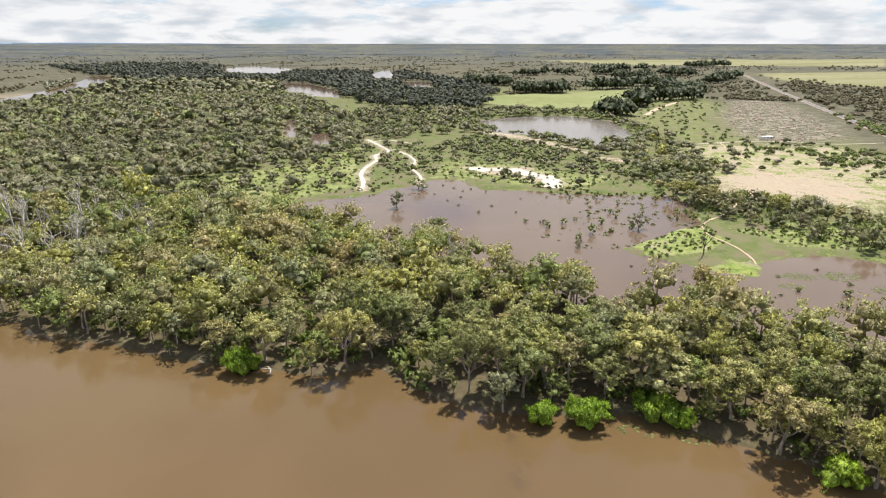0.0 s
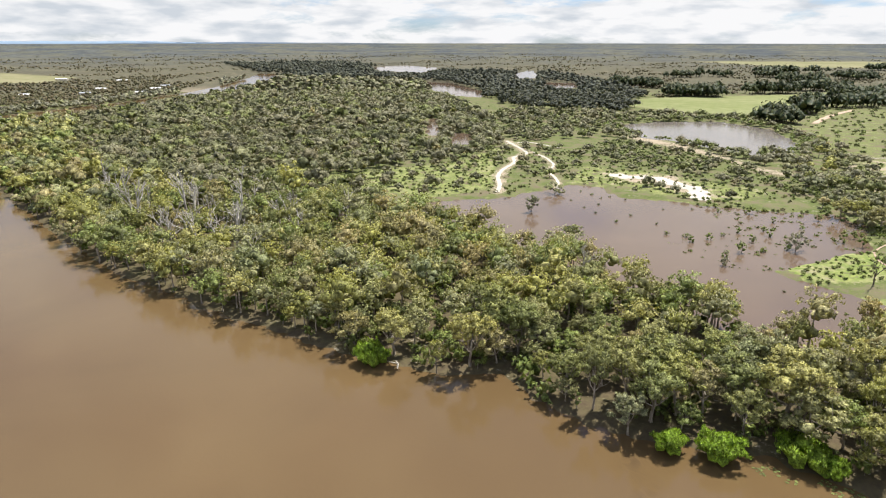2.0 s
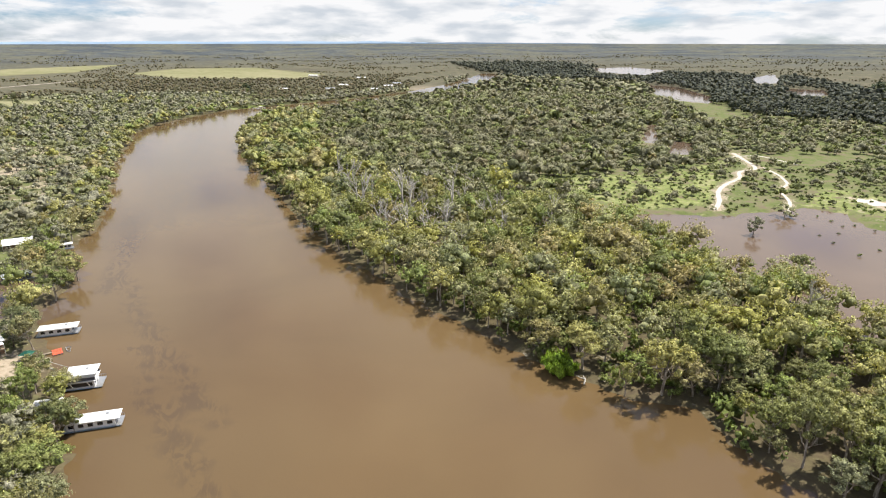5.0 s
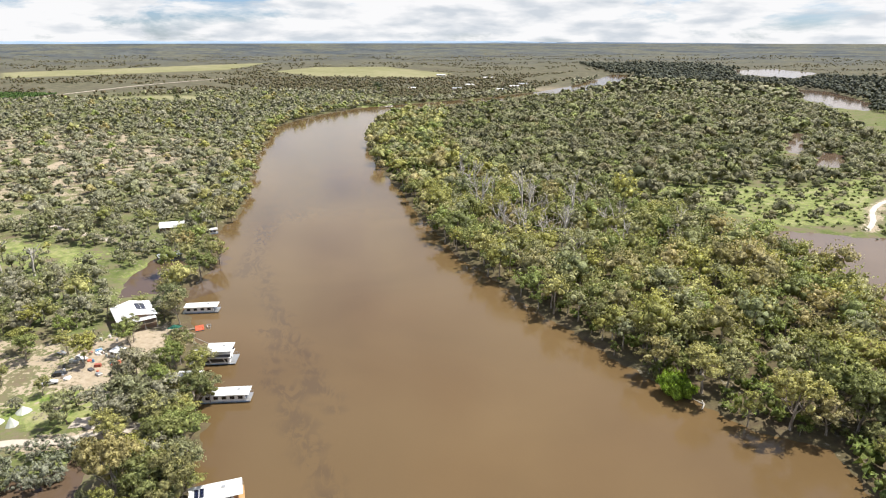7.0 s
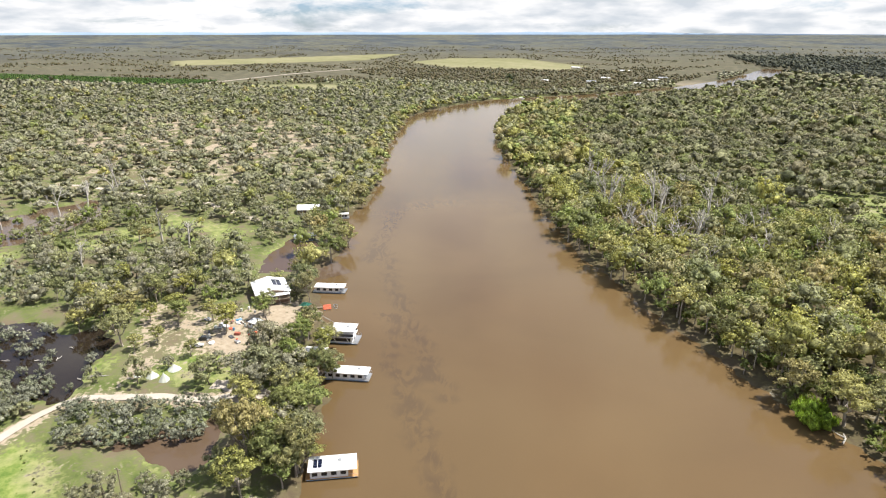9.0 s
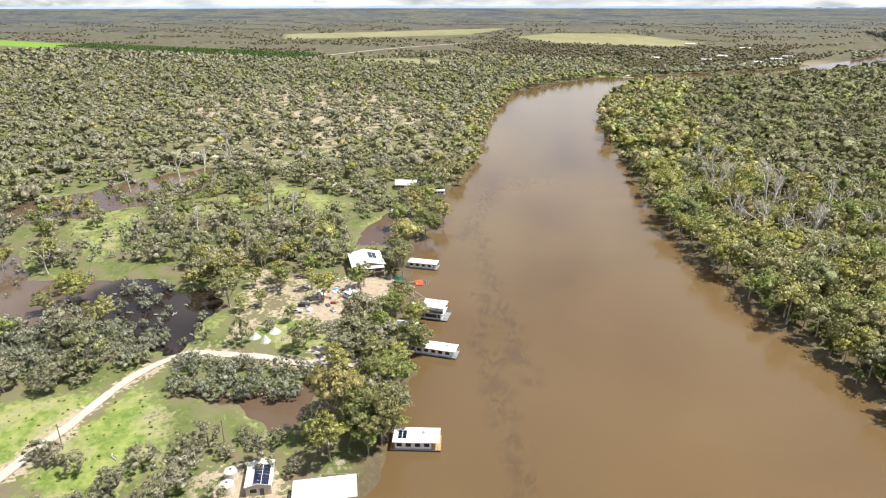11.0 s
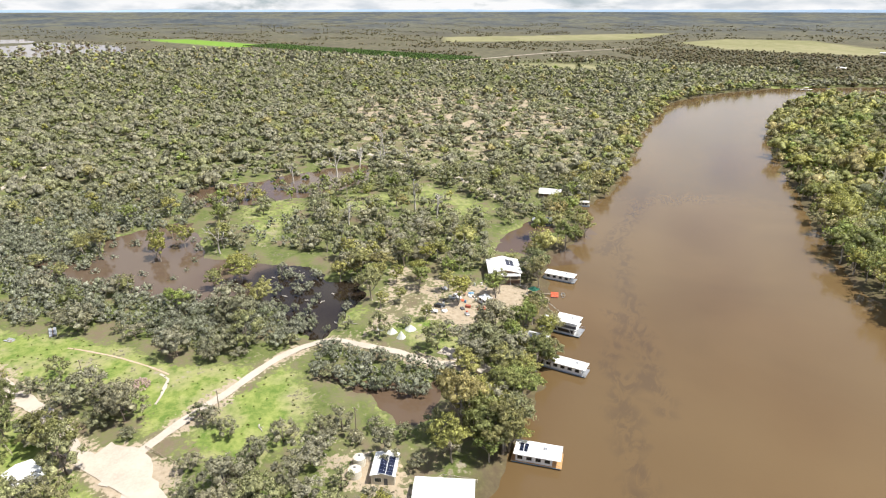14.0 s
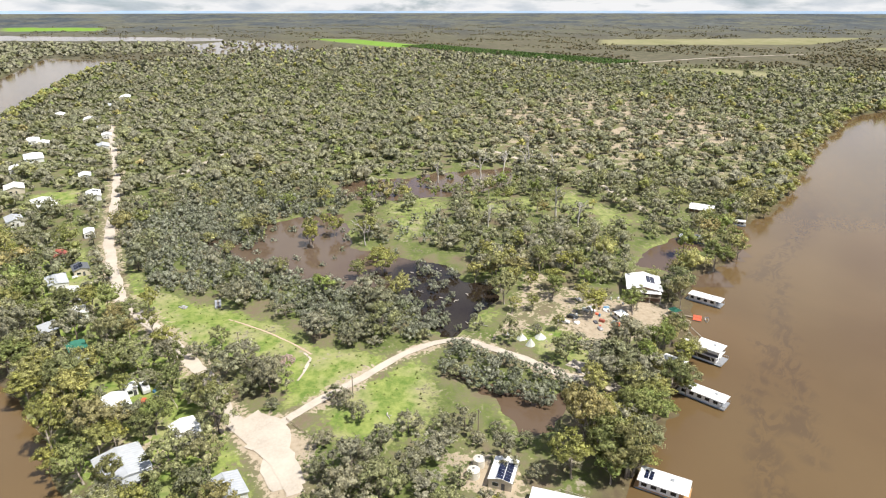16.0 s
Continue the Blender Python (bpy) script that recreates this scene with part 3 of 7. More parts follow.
def water_sheet(name, poly, mat, label, cell, z=0.0, slicks=()):
    p = arr(poly)
    lo, hi = p.min(0) - 12, p.max(0) + 12
    nx, ny = int((hi[0] - lo[0]) / cell) + 2, int((hi[1] - lo[1]) / cell) + 2
    X, Y = np.meshgrid(lo[0] + np.arange(nx) * cell, lo[1] + np.arange(ny) * cell, indexing="ij")
    keep = signed(poly, X, Y) < 8 + cell
    i, j = np.meshgrid(np.arange(nx - 1), np.arange(ny - 1), indexing="ij")
    ok = keep[:-1, :-1] | keep[1:, :-1] | keep[:-1, 1:] | keep[1:, 1:]
    a = (i * ny + j)[ok]
    faces = np.stack([a, a + ny, a + ny + 1, a + 1], -1)
    used, inv = np.unique(faces, return_inverse=True)
    x, y = X.ravel()[used], Y.ravel()[used]
    sl = np.zeros(len(x))
    for line, w in slicks:
        sl = np.maximum(sl, np.clip(1 - along(line, x, y) / w, 0, 1))
    zz = np.full(len(x), z) + np.maximum(0, rise(x, y))
    me = mesh_from(name, np.column_stack([x, y, zz]), inv.reshape(-1, 4), [mat], {"slick": sl}, True)
    return tagged(new(name, me), label, "water", kind="structure")


SLICKS = [([(-310, 178), (-290, 160), (-256, 148), (-233, 134), (-204, 123), (-187, 115), (-174, 113), (-160, 106), (-154, 98), (-150, 90), (-138, 84), (-124, 80), (-110, 75), (-92, 68)], 5),
          ([(-213, 129), (-195, 120), (-184, 117), (-167, 110), (-150, 103), (-136, 99)], 4), ([(-204, 114), (-188, 110), (-167, 94), (-155, 92), (-140, 88), (-127, 83)], 4),
          ([(-340, 205), (-300, 172), (-262, 140)], 8), ([(19, 143), (21, 135), (19, 125), (22, 112)], 3), ([(-352, 226), (-372, 270), (-420, 300), (-520, 370), (-650, 480)], 40)]
water_sheet("river", RIVER, WATER_RIVER, "wide muddy brown river in flood with dark slicks", 5, 0, SLICKS)
water_sheet("flood_water", FLOOD, WATER_FLOOD, "shallow muddy flood water over low ground", 7)
water_sheet("pond", POND, WATER_POND, "still grey-brown billabong edged with trees", 15)
water_sheet("backwater", BACKWATER, WATER_SWAMP, "narrow brown backwater beside the track", 5, 0.03)
water_sheet("lagoon", SWAMP_A[:9] + LAGOON[1:10] + [(-243, -30)] + SWAMP_A[12:], WATER_DARK, "brown flood water turning black in a still lagoon", 5, 0, [([(-262, -4), (-240, 2), (-222, -4)], 48)])
water_sheet("swamp_water", SWAMP_B, WATER_SWAMP, "brown flood water among standing trees", 8)
water_sheet("inlet", INLET, WATER_SWAMP, "small muddy inlet behind the bank trees", 6, 0.04)
water_sheet("pool", POOL_1, WATER_FLOOD, "glimpse of flood water among trees", 8, 0.06)
water_sheet("pool", POOL_2, WATER_FLOOD, "glimpse of flood water among trees", 8, 0.03)
for poly in (BEND_1, BEND_2, BEND_3, BEND_4, LAKE_FAR, SWAMP_FAR):
    water_sheet("far_water", poly, WATER_FLOOD, "distant bend of the flooded river", 30)


def ribbon(name, line, width, mat, label, lift=0.12, ragged=0.25, category="road"):
    """A strip that follows the ground, with a crown and uneven edges."""
    p = [Vector((*q, 0)) for q in line]
    pts = []
    for k in range(len(p) - 1):
        a, b, c, e = p[max(k - 1, 0)], p[k], p[k + 1], p[min(k + 2, len(p) - 1)]
        steps = max(2, int((c - b).length / 2))
        for s in range(steps):
            t = s / steps
            pts.append(0.5 * ((2 * b) + (c - a) * t + (2 * a - 5 * b + 4 * c - e) * t * t + (3 * b - a - 3 * c + e) * t ** 3))
    pts.append(p[-1])
    rnd = random.Random(len(pts))
    verts = []
    for k, q in enumerate(pts):
        d = (pts[min(k + 1, len(pts) - 1)] - pts[max(k - 1, 0)]).normalized()
        s = Vector((-d.y, d.x, 0))
        for o in (-0.5, -0.17, 0.17, 0.5):
            wob = math.sin(k * 0.9 + o * 7) * 0.5 + math.sin(k * 0.37 + o * 3) * 0.7 + rnd.uniform(-0.5, 0.5)
            v = q + s * width * (o * (1 + (wob * ragged * 0.6 if abs(o) > 0.3 else 0)))
            verts.append((v.x, v.y))
    v = np.array(verts)
    z = height(v[:, 0], v[:, 1]) + lift
    z = np.maximum(z, 0.15)
    n = len(pts)
    faces = [(k * 4 + c, k * 4 + c + 1, k * 4 + c + 5, k * 4 + c + 4) for k in range(n - 1) for c in range(3)]
    me = mesh_from(name, np.column_stack([v, z]), np.array(faces)[:, ::-1], [mat], None, True)
    return tagged(new(name, me), label, category, kind="structure")


ribbon("road", ROAD, 5.0, DIRT, "pale dirt road through the river settlement", 0.2, 0.26)
ribbon("road", TRACK, 3.1, DIRT, "pale gravel track curving to the moorings", 0.24, 0.25)
ribbon("road", [(-153, -62), (-149, -56), (-143, -50), (-134, -47), (-124, -43)], 9, DIRT, "wide bare junction of pale trampled dirt", 0.15, 0.5)
ribbon("sandbank", [(-186, 40), (-180, 46), (-174, 51), (-169, 53)], 6, DIRT, "bare trampled turning place above the moorings", 0.16, 0.7, "sand")
ribbon("road", SAND_PATH_A, 3.2, SAND_WHITE, "white sandy path running into the flood water", 0.16)
ribbon("road", SAND_PATH_B, 2.2, SAND_WHITE, "white sandy path running into the flood water", 0.16)
ribbon("road", [(-80, 640), (-64, 657), (-50, 655), (-22, 628)], 2.6, SAND_WHITE, "white sandy path crossing the flats", 0.16, 0.4)
ribbon("road", TRACK_NORTH, 3.6, DIRT, "narrow pale track through the grass", 0.2)
ribbon("road", TRACK_WEST, 4.0, DIRT, "dirt side road under the trees", 0.2)
ribbon("road", HIGHWAY, 10.5, DIRT_RED, "pale gravel shoulders of the highway", 0.45, 0.25)
ribbon("road", HIGHWAY, 7.6, ASPHALT, "straight sealed highway across the plain", 0.6, 0.02)
ribbon("road", [(-191, -53), (-187, -50), (-184, -50), (-178, -50), (-173, -51)], 0.9, DIRT, "short white footpath across the grass", 0.14, 1.0)
ribbon("road", [(-216, -88), (-208, -73), (-197, -58), (-190, -50)], 0.7, DIRT_RED, "worn foot track across the grass", 0.1, 0.6)
ribbon("road", [(285, 893), (339, 998), (399, 1088)], 8, DIRT_RED, "reddish farm track on the slope", 0.3)
ribbon("road", [(147.7, 276), (148.5, 296), (146.6, 308), (143, 322), (146, 338), (156, 352), (172, 366), (190, 392), (212, 420)], 1.1, DIRT_RED, "sandy path to the flood edge", 0.15, 0.6)
ribbon("sandbank", [(21, 505), (50, 500), (70, 482), (82, 452), (74, 438)], 13, SAND_WHITE, "white sand bank at the flood edge", 0.14, 0.9, "sand")
ribbon("road", [(286, 648), (273, 597), (262, 524), (254, 490), (258, 450), (270, 400)], 1.2, DIRT_RED, "wheel track over the sandy slope", 0.12, 0.6)
ribbon("road", [(233, 621), (287, 643), (349, 651), (391, 632), (450, 640)], 2.6, DIRT, "farm track below the stony hillside", 0.15, 0.4)
ribbon("road", FAR_ROAD, 9.0, DIRT, "distant pale dirt road", 0.5)


# ---- trees ----
def unit(v):
    return v / (np.linalg.norm(v, axis=-1, keepdims=True) + 1e-9)


def sprays(rng, centres, radii, count, size, squash=0.8, droop=0.0, loose=0.34):
    """Leaf sprays: small bent triangles over a set of clumps, thicker above than below. Gives places, faces and soft normals."""
    w = radii ** 2
    pick = rng.choice(len(centres), count, p=w / w.sum())
    d = unit(rng.normal(size=(count, 3)))
    d[:, 2] = np.where((d[:, 2] < -0.1) & (rng.rand(count) < 0.7), -d[:, 2], d[:, 2])
    r = radii[pick] * (0.45 + 0.65 * rng.rand(count) ** 0.6)
    c = centres[pick] + d * np.column_stack([r, r, r * squash])
    nrm = unit(d + rng.normal(size=(count, 3)) * 0.45 + (0, 0, 0.15))
    u = unit(np.cross(nrm, rng.normal(size=(count, 3))))
    if droop:
        u = unit(u * (1 - droop) + np.array([0, 0, -1.0]) * droop)
    v = np.cross(nrm, u)
    s = size * rng.uniform(0.55, 1.35, count)[:, None]
    wide = 0.62 if not droop else 0.34
    q = np.stack([c - u * s * 0.85, c + u * s * 0.55 - v * s * wide - nrm * s * 0.12, c + u * s * 0.55 + v * s * wide - nrm * s * 0.12], 1)
    mid = centres.mean(0)
    soft = unit(d * 0.7 + unit(c - mid + (0, 0, 0.6)) * 0.5 + rng.normal(size=(count, 3)) * loose + (0, 0, 0.36))
    return q.reshape(-1, 3), np.arange(count * 3).reshape(-1, 3), np.repeat(soft, 3, 0)


GOLD = (1 + 5 ** 0.5) / 2
ICO_V = unit(np.array([(-1, GOLD, 0), (1, GOLD, 0), (-1, -GOLD, 0), (1, -GOLD, 0), (0, -1, GOLD), (0, 1, GOLD), (0, -1, -GOLD), (0, 1, -GOLD), (GOLD, 0, -1), (GOLD, 0, 1), (-GOLD, 0, -1), (-GOLD, 0, 1)]))
ICO_F = np.array([(a, b, c) for a in range(12) for b in range(a + 1, 12) for c in range(b + 1, 12)
                  if max(np.linalg.norm(ICO_V[a] - ICO_V[b]), np.linalg.norm(ICO_V[b] - ICO_V[c]), np.linalg.norm(ICO_V[a] - ICO_V[c])) < 1.1])
ICO_F = np.array([q if np.dot(np.cross(ICO_V[q[1]] - ICO_V[q[0]], ICO_V[q[2]] - ICO_V[q[0]]), ICO_V[q[0]]) > 0 else q[::-1] for q in ICO_F])
OCT_V = np.array([(1, 0, 0), (-1, 0, 0), (0, 1, 0), (0, -1, 0), (0, 0, 1), (0, 0, -1)], float)
OCT_F = np.array([(0, 2, 4), (2, 1, 4), (1, 3, 4), (3, 0, 4), (2, 0, 5), (1, 2, 5), (3, 1, 5), (0, 3, 5)])


def hearts(rng, centres, radii, squash, v0, f0, rough=0.3):
    """The dense inner leafage of each bough: uneven lumps that the sprays stand out of."""
    vs, fs, ns = [], [], []
    for k, (c, r) in enumerate(zip(centres, radii)):
        turn = np.linalg.qr(rng.normal(size=(3, 3)))[0]
        turn *= np.sign(np.linalg.det(turn))
        d = v0 @ turn
        vs.append(c + d * (r * rng.uniform(0.68, 1.12, (len(v0), 1))) * (1, 1, squash))
        fs.append(f0 + k * len(v0))
        ns.append(unit(d + rng.normal(size=d.shape) * rough + (0, 0, 0.1)))
    return np.concatenate(vs), np.concatenate(fs), np.concatenate(ns)


def both(a, b):
    return np.concatenate([a[0], b[0]]), np.concatenate([a[1], b[1] + len(a[0])]), np.concatenate([a[2], b[2]])


SIDES = 4


class Wood:
    """Trunk and limbs as one connected skin: each limb grows out of a ring of its parent."""

    def __init__(self):
        self.v, self.f, self.n = [], [], 0

    def ring(self, p, d, r):
        d = unit(np.asarray(d, float))
        u = unit(np.cross(d, (0.31, 0.95, 0.05)))
        v = np.cross(d, u)
        for s in range(SIDES):
            a = 2 * math.pi * s / SIDES
            self.v.append(np.asarray(p, float) + r * (u * math.cos(a) + v * math.sin(a)))
        self.n += SIDES
        return self.n - SIDES

    def bridge(self, a, b):
        for s in range(SIDES):
            t = (s + 1) % SIDES
            self.f.append((a + s, a + t, b + t, b + s))

    def limb(self, start, path, radii):
        """Rings along path; start is a ring to grow from, or None. Returns the rings."""
        rings, prev = [], start
        for k, (p, r) in enumerate(zip(path, radii)):
            d = np.asarray(path[min(k + 1, len(path) - 1)], float) - np.asarray(path[max(k - 1, 0)], float)
            cur = self.ring(p, d, r)
            if prev is not None:
                self.bridge(prev, cur)
            rings.append(cur); prev = cur
        return rings

    def done(self):
        return np.array(self.v), np.array(self.f)


def skeleton_of(rng, tall, spread, limbs, lean=0.0, fork=0.35, full=True, skirt=0.36):
    """Trunk, main limbs and branches; the leaf clumps at their ends, and the boughs as a whole."""
    w = Wood()
    f = np.array([lean * tall * 0.5, 0, tall * fork])
    top = np.array([lean * tall, rng.uniform(-0.06, 0.06) * tall, tall * 0.72])
    r0 = tall * 0.024
    mid = (f + top) / 2 + rng.uniform(-0.3, 0.3, 3)
    trunk = w.limb(None, [(0, 0, -0.6), f * 0.5 + (rng.uniform(-.2, .2), rng.uniform(-.2, .2), 0), f, mid, top], [r0 * 1.3, r0, r0 * 0.85, r0 * 0.55, r0 * 0.2])
    nodes = [(f, trunk[2]), (mid, trunk[3])]
    ends, sizes = [top + (0, 0, tall * 0.12)], [spread * 0.26]
    boughs, broad = [top + (0, 0, tall * 0.02)], [spread * 0.46]
    mains = max(3, limbs // 2)
    uneven = rng.uniform(0.72, 1.12, mains)
    for k in range(mains):
        a = 2 * math.pi * (k + rng.uniform(-0.28, 0.28)) / mains
        s, ring = nodes[k % 2]
        low = k % 3 == 0
        reach, h = spread * uneven[k] * rng.uniform(0.42, 0.6), tall * (skirt + (rng.uniform(0.0, 0.12) if low else rng.uniform(0.14, 0.3)))
        e = np.array([math.cos(a) * reach + lean * tall * 0.8, math.sin(a) * reach, h])
        m = s * 0.5 + e * 0.5 + (0, 0, -0.04 * tall)
        rs = w.limb(ring, [s * 0.8 + m * 0.2, m, e], [r0 * 0.5, r0 * 0.36, r0 * 0.2]) if full else None
        boughs.append(e + (0, 0, tall * 0.07)); broad.append(spread * 0.43 * uneven[k])
        for j in range(4):
            b = a + (j - 1.5) * 0.42 + rng.uniform(-0.25, 0.25)
            q = spread * uneven[k] * (rng.uniform(0.3, 0.6) if j == 3 else rng.uniform(0.6, 0.98))
            dome = math.sqrt(max(0.05, 1 - (q / (spread * 1.12)) ** 2))
            z = tall * (skirt + (0.92 - skirt) * dome) * rng.uniform(0.86, 1.08) - (tall * 0.12 if low else 0)
            t = np.array([math.cos(b) * q + lean * tall * 0.8, math.sin(b) * q, z])
            if full:
                w.limb(rs[1 + j % 2], [(e if j % 2 else m) * 0.45 + t * 0.55 + (0, 0, -0.03 * tall), t], [r0 * 0.17, r0 * 0.06])
            ends.append(t); sizes.append(spread * rng.uniform(0.19, 0.29))
    # each clump breaks up into smaller heads
    ce, cs = [], []
    for e, z in zip(ends, sizes):
        ce.append(e); cs.append(z * 0.72)
        for _ in range(4):
            d = unit(rng.normal(size=3) * (1, 1, 0.7) + (0, 0, 0.25))
            ce.append(e + d * z * rng.uniform(0.6, 1.15)); cs.append(z * rng.uniform(0.28, 0.55))
    return w.done(), np.array(ce), np.array(cs), np.array(boughs), np.array(broad), np.array(ends), np.array(sizes)


class Kind:
    """One kind of tree: variants for near things, light versions for the joined woods."""

    def __init__(self, name, leaf, barkmat, tall, spread, limbs, quads, size, lean=0.0, fork=0.35, squash=0.75, variants=5, seed=1, droop=0.0, skirt=0.36):
        self.name, self.leaf, self.bark = name, leaf, barkmat
        self.near, self.mid, self.low, self.far, self.speck = [], [], [], [], []
        for k in range(variants):
            rng = np.random.RandomState(seed * 100 + k)
            t, s = tall * rng.uniform(0.85, 1.15), spread * rng.uniform(0.85, 1.15)
            wood, heads, radii, boughs, broad, ends, sizes = skeleton_of(rng, t, s, limbs, rng.uniform(-lean, lean), fork, True, skirt)
            leafage = sprays(rng, heads, radii * 1.12, quads, size, squash, droop)
            leafage = both(both(hearts(rng, boughs, broad * (1.0 if droop else 0.62), squash, ICO_V, ICO_F), hearts(rng, ends, sizes * 0.7, squash, OCT_V, OCT_F)), leafage)
            cv, cf, cn = leafage
            self.near.append((mesh_from(name + "_trunk", *wood, [barkmat], None, True), mesh_from(name + "_crown", cv, cf, [leaf], None, False, None, cn)))
            stem = skeleton_of(np.random.RandomState(seed * 100 + k), t, s, 1, 0, fork, False, skirt)[0]
            self.mid.append((stem, both(hearts(rng, boughs, broad * 0.8, squash, ICO_V, ICO_F), sprays(rng, heads, radii * 1.15, max(40, int(quads * 0.16)), size * 1.65, squash, droop))))
            stub = (stem[0][:15], stem[1][:10])
            h = 0.5 * skirt + 0.4
            clump = np.array([[0, 0, t * h], [s * 0.52, 0, t * (h - .12)], [-s * 0.4, s * 0.42, t * (h - .1)], [-s * 0.15, -s * 0.5, t * (h - .14)]])
            wide = np.array([.62, .5, .5, .46]) * s
            self.low.append((stub, both(hearts(rng, clump, wide * 0.84, squash, ICO_V, ICO_F, 0.6), sprays(rng, clump, wide * 1.16, 84, s * 0.115, squash, 0.0, 0.5))))
            self.far.append(((stem[0][:10], stem[1][:5]), both(hearts(rng, clump, wide * 0.96, squash, OCT_V, OCT_F, 0.6), sprays(rng, clump, wide * 1.16, 26, s * 0.16, squash, 0.0, 0.5))))
            self.speck.append(((stem[0][:8], stem[1][:4]), hearts(rng, clump[:2] * (0.8, 1, 1), wide[:2] * 1.2, squash, OCT_V, OCT_F, 0.6)))

    def thing(self, x, y, scale, turn, label, rng, group="", z=None, category="tree"):
        k = rng.randint(len(self.near))
        z = ground_z(x, y) if z is None else z
        e = new(self.name)
        wide = scale * rng.uniform(0.85, 1.15)
        e.matrix_world = pose(x, y, max(z, -0.5), rng.uniform(-4, 4), rng.uniform(-4, 4), turn) @ Matrix.Diagonal((wide, wide * rng.uniform(0.85, 1.15), scale * rng.uniform(0.85, 1.2), 1))
        for nm, me in zip(("trunk", "crown"), self.near[k]):
            o = new(nm, me)
            o.parent = e
        return tagged(e, label, category, group)


GUM = Kind("red_gum", LEAF_GUM, BARK_PALE, 16.0, 6.8, 10, 2500, 0.32, 0.12, 0.28, 0.76, 6, 1, 0.0, 0.34)
BOX = Kind("box_tree", LEAF_BOX, BARK_DARK, 8.4, 5.2, 9, 1600, 0.27, 0.1, 0.2, 0.8, 6, 2, 0.0, 0.18)
EAST = Kind("box_tree", LEAF_EAST, BARK_DARK, 8.4, 5.2, 8, 600, 0.4, 0.0, 0.2, 0.8, 6, 12, 0.0, 0.2)
SALT = Kind("saltbush", LEAF_SALT, BARK_DARK, 4.0, 2.6, 6, 420, 0.2, 0.05, 0.1, 0.95, 4, 3, 0.0, 0.12)
WILLOW = Kind("willow", LEAF_WILLOW, BARK_DARK, 5.6, 4.6, 12, 2400, 0.5, 0.02, 0.12, 1.0, 3, 4, 0.6, 0.16)
SHRUB = Kind("shrub", LEAF_REED, BARK_DARK, 2.2, 1.7, 4, 120, 0.26, 0.0, 0.1, 0.9, 4, 5, 0.0, 0.12)
SCRUB = Kind("scrub", LEAF_SCRUB, BARK_DARK, 5.0, 3.6, 5, 160, 0.5, 0.0, 0.15, 0.8, 4, 7, 0.0, 0.12)
VINE = Kind("vine", LEAF_VINE, BARK_DARK, 2.6, 2.6, 4, 90, 0.5, 0.0, 0.15, 0.8, 2, 8, 0.0, 0.12)
FRESH = Kind("young_gum", LEAF_FRESH, BARK_PALE, 6.0, 2.6, 6, 300, 0.3, 0.08, 0.25, 1.0, 4, 9, 0.0, 0.25)
CLOUD_SHADED = Kind("shaded_gum", LEAF_CLOUD_SHADE, BARK_DARK, 9.0, 5.0, 6, 300, 0.8, 0.0, 0.2, 0.8, 4, 10, 0.0, 0.2)
PINE = Kind("pine", LEAF_PINE, BARK_DARK, 15, 6.0, 7, 500, 0.9, 0.0, 0.2, 1.0, 3, 6, 0.0, 0.2)


def dead_mesh(k, most=3):
    rng = np.random.RandomState(700 + k)
    tall = 11 + 4 * rng.rand()
    w = Wood()

    def grow(ring, p, d, r, ln, depth):
        e = p + d * ln
        m = (p + e) / 2 + rng.normal(size=3) * ln * 0.06
        rs = w.limb(ring, [p, m, e] if ring is None else [m, e], [r, r * 0.8, r * 0.55] if ring is None else [r * 0.8, r * 0.5])
        if depth >= most:
            return
        for _ in range(3 if depth < 2 else 2):
            nd = d + rng.normal(size=3) * 0.55
            nd[2] = abs(nd[2]) * 0.9 + 0.15
            grow(rs[-1], e, unit(nd), r * 0.55, ln * rng.uniform(0.5, 0.75), depth + 1)

    grow(None, np.array([0, 0, -0.5]), np.array([0.05, 0.03, 1.0]), tall * 0.03, tall * 0.36, 0)
    return w.done()


DEAD = [dead_mesh(k) for k in range(4)]
DEAD_ME = [mesh_from("dead_tree", *d, [BARK_DEAD], None, True) for d in DEAD]


DARK_DEAD = mesh_from("dead_tree", *dead_mesh(9, 5), [BARK_DARK], None, True)


def in_poly(poly, x, y, grow=0.0):
    return signed(poly, x, y) < grow


CLEAR_LINES = [(ROAD, 3.9), (TRACK, 3.8), (SAND_PATH_A, 4.5), (SAND_PATH_B, 3.5), (TRACK_NORTH, 4), (TRACK_WEST, 4), (HIGHWAY, 12), (FAR_ROAD, 8)]
CLEAR_POLYS = GRASS[:2] + SANDY + FIELDS + [JUNCTION] + [q for q in GRASS if q[0] in ((340, 836), (-142, -66), (-350, -262), (-205, 25), (97, 320), (120, 268))]
# far water and banks kept visible from the camera
KEPT_IN_VIEW = [BEND_1, BEND_2, BEND_3, BEND_4, SANDY[-1], SANDY[-2], POOL_1, POOL_2, LAKE_FAR]
KEEP_OUT = []   # (x, y, radius) round buildings and boats


def scatter(rng, poly, spacing, keep=1.0, grow=0.0):
    """Jittered grid of places inside a polygon."""
    p = arr(poly)
    lo, hi = p.min(0) - grow, p.max(0) + grow
    X, Y = np.meshgrid(np.arange(lo[0], hi[0], spacing), np.arange(lo[1], hi[1], spacing), indexing="ij")
    x = (X + (np.arange(X.shape[1]) % 2) * spacing * 0.5 + rng.uniform(-.42, .42, X.shape) * spacing).ravel()
    y = (Y + rng.uniform(-.42, .42, Y.shape) * spacing).ravel()
    ok = in_poly(poly, x, y, grow) & (rng.rand(len(x)) < keep)
    return x[ok], y[ok]


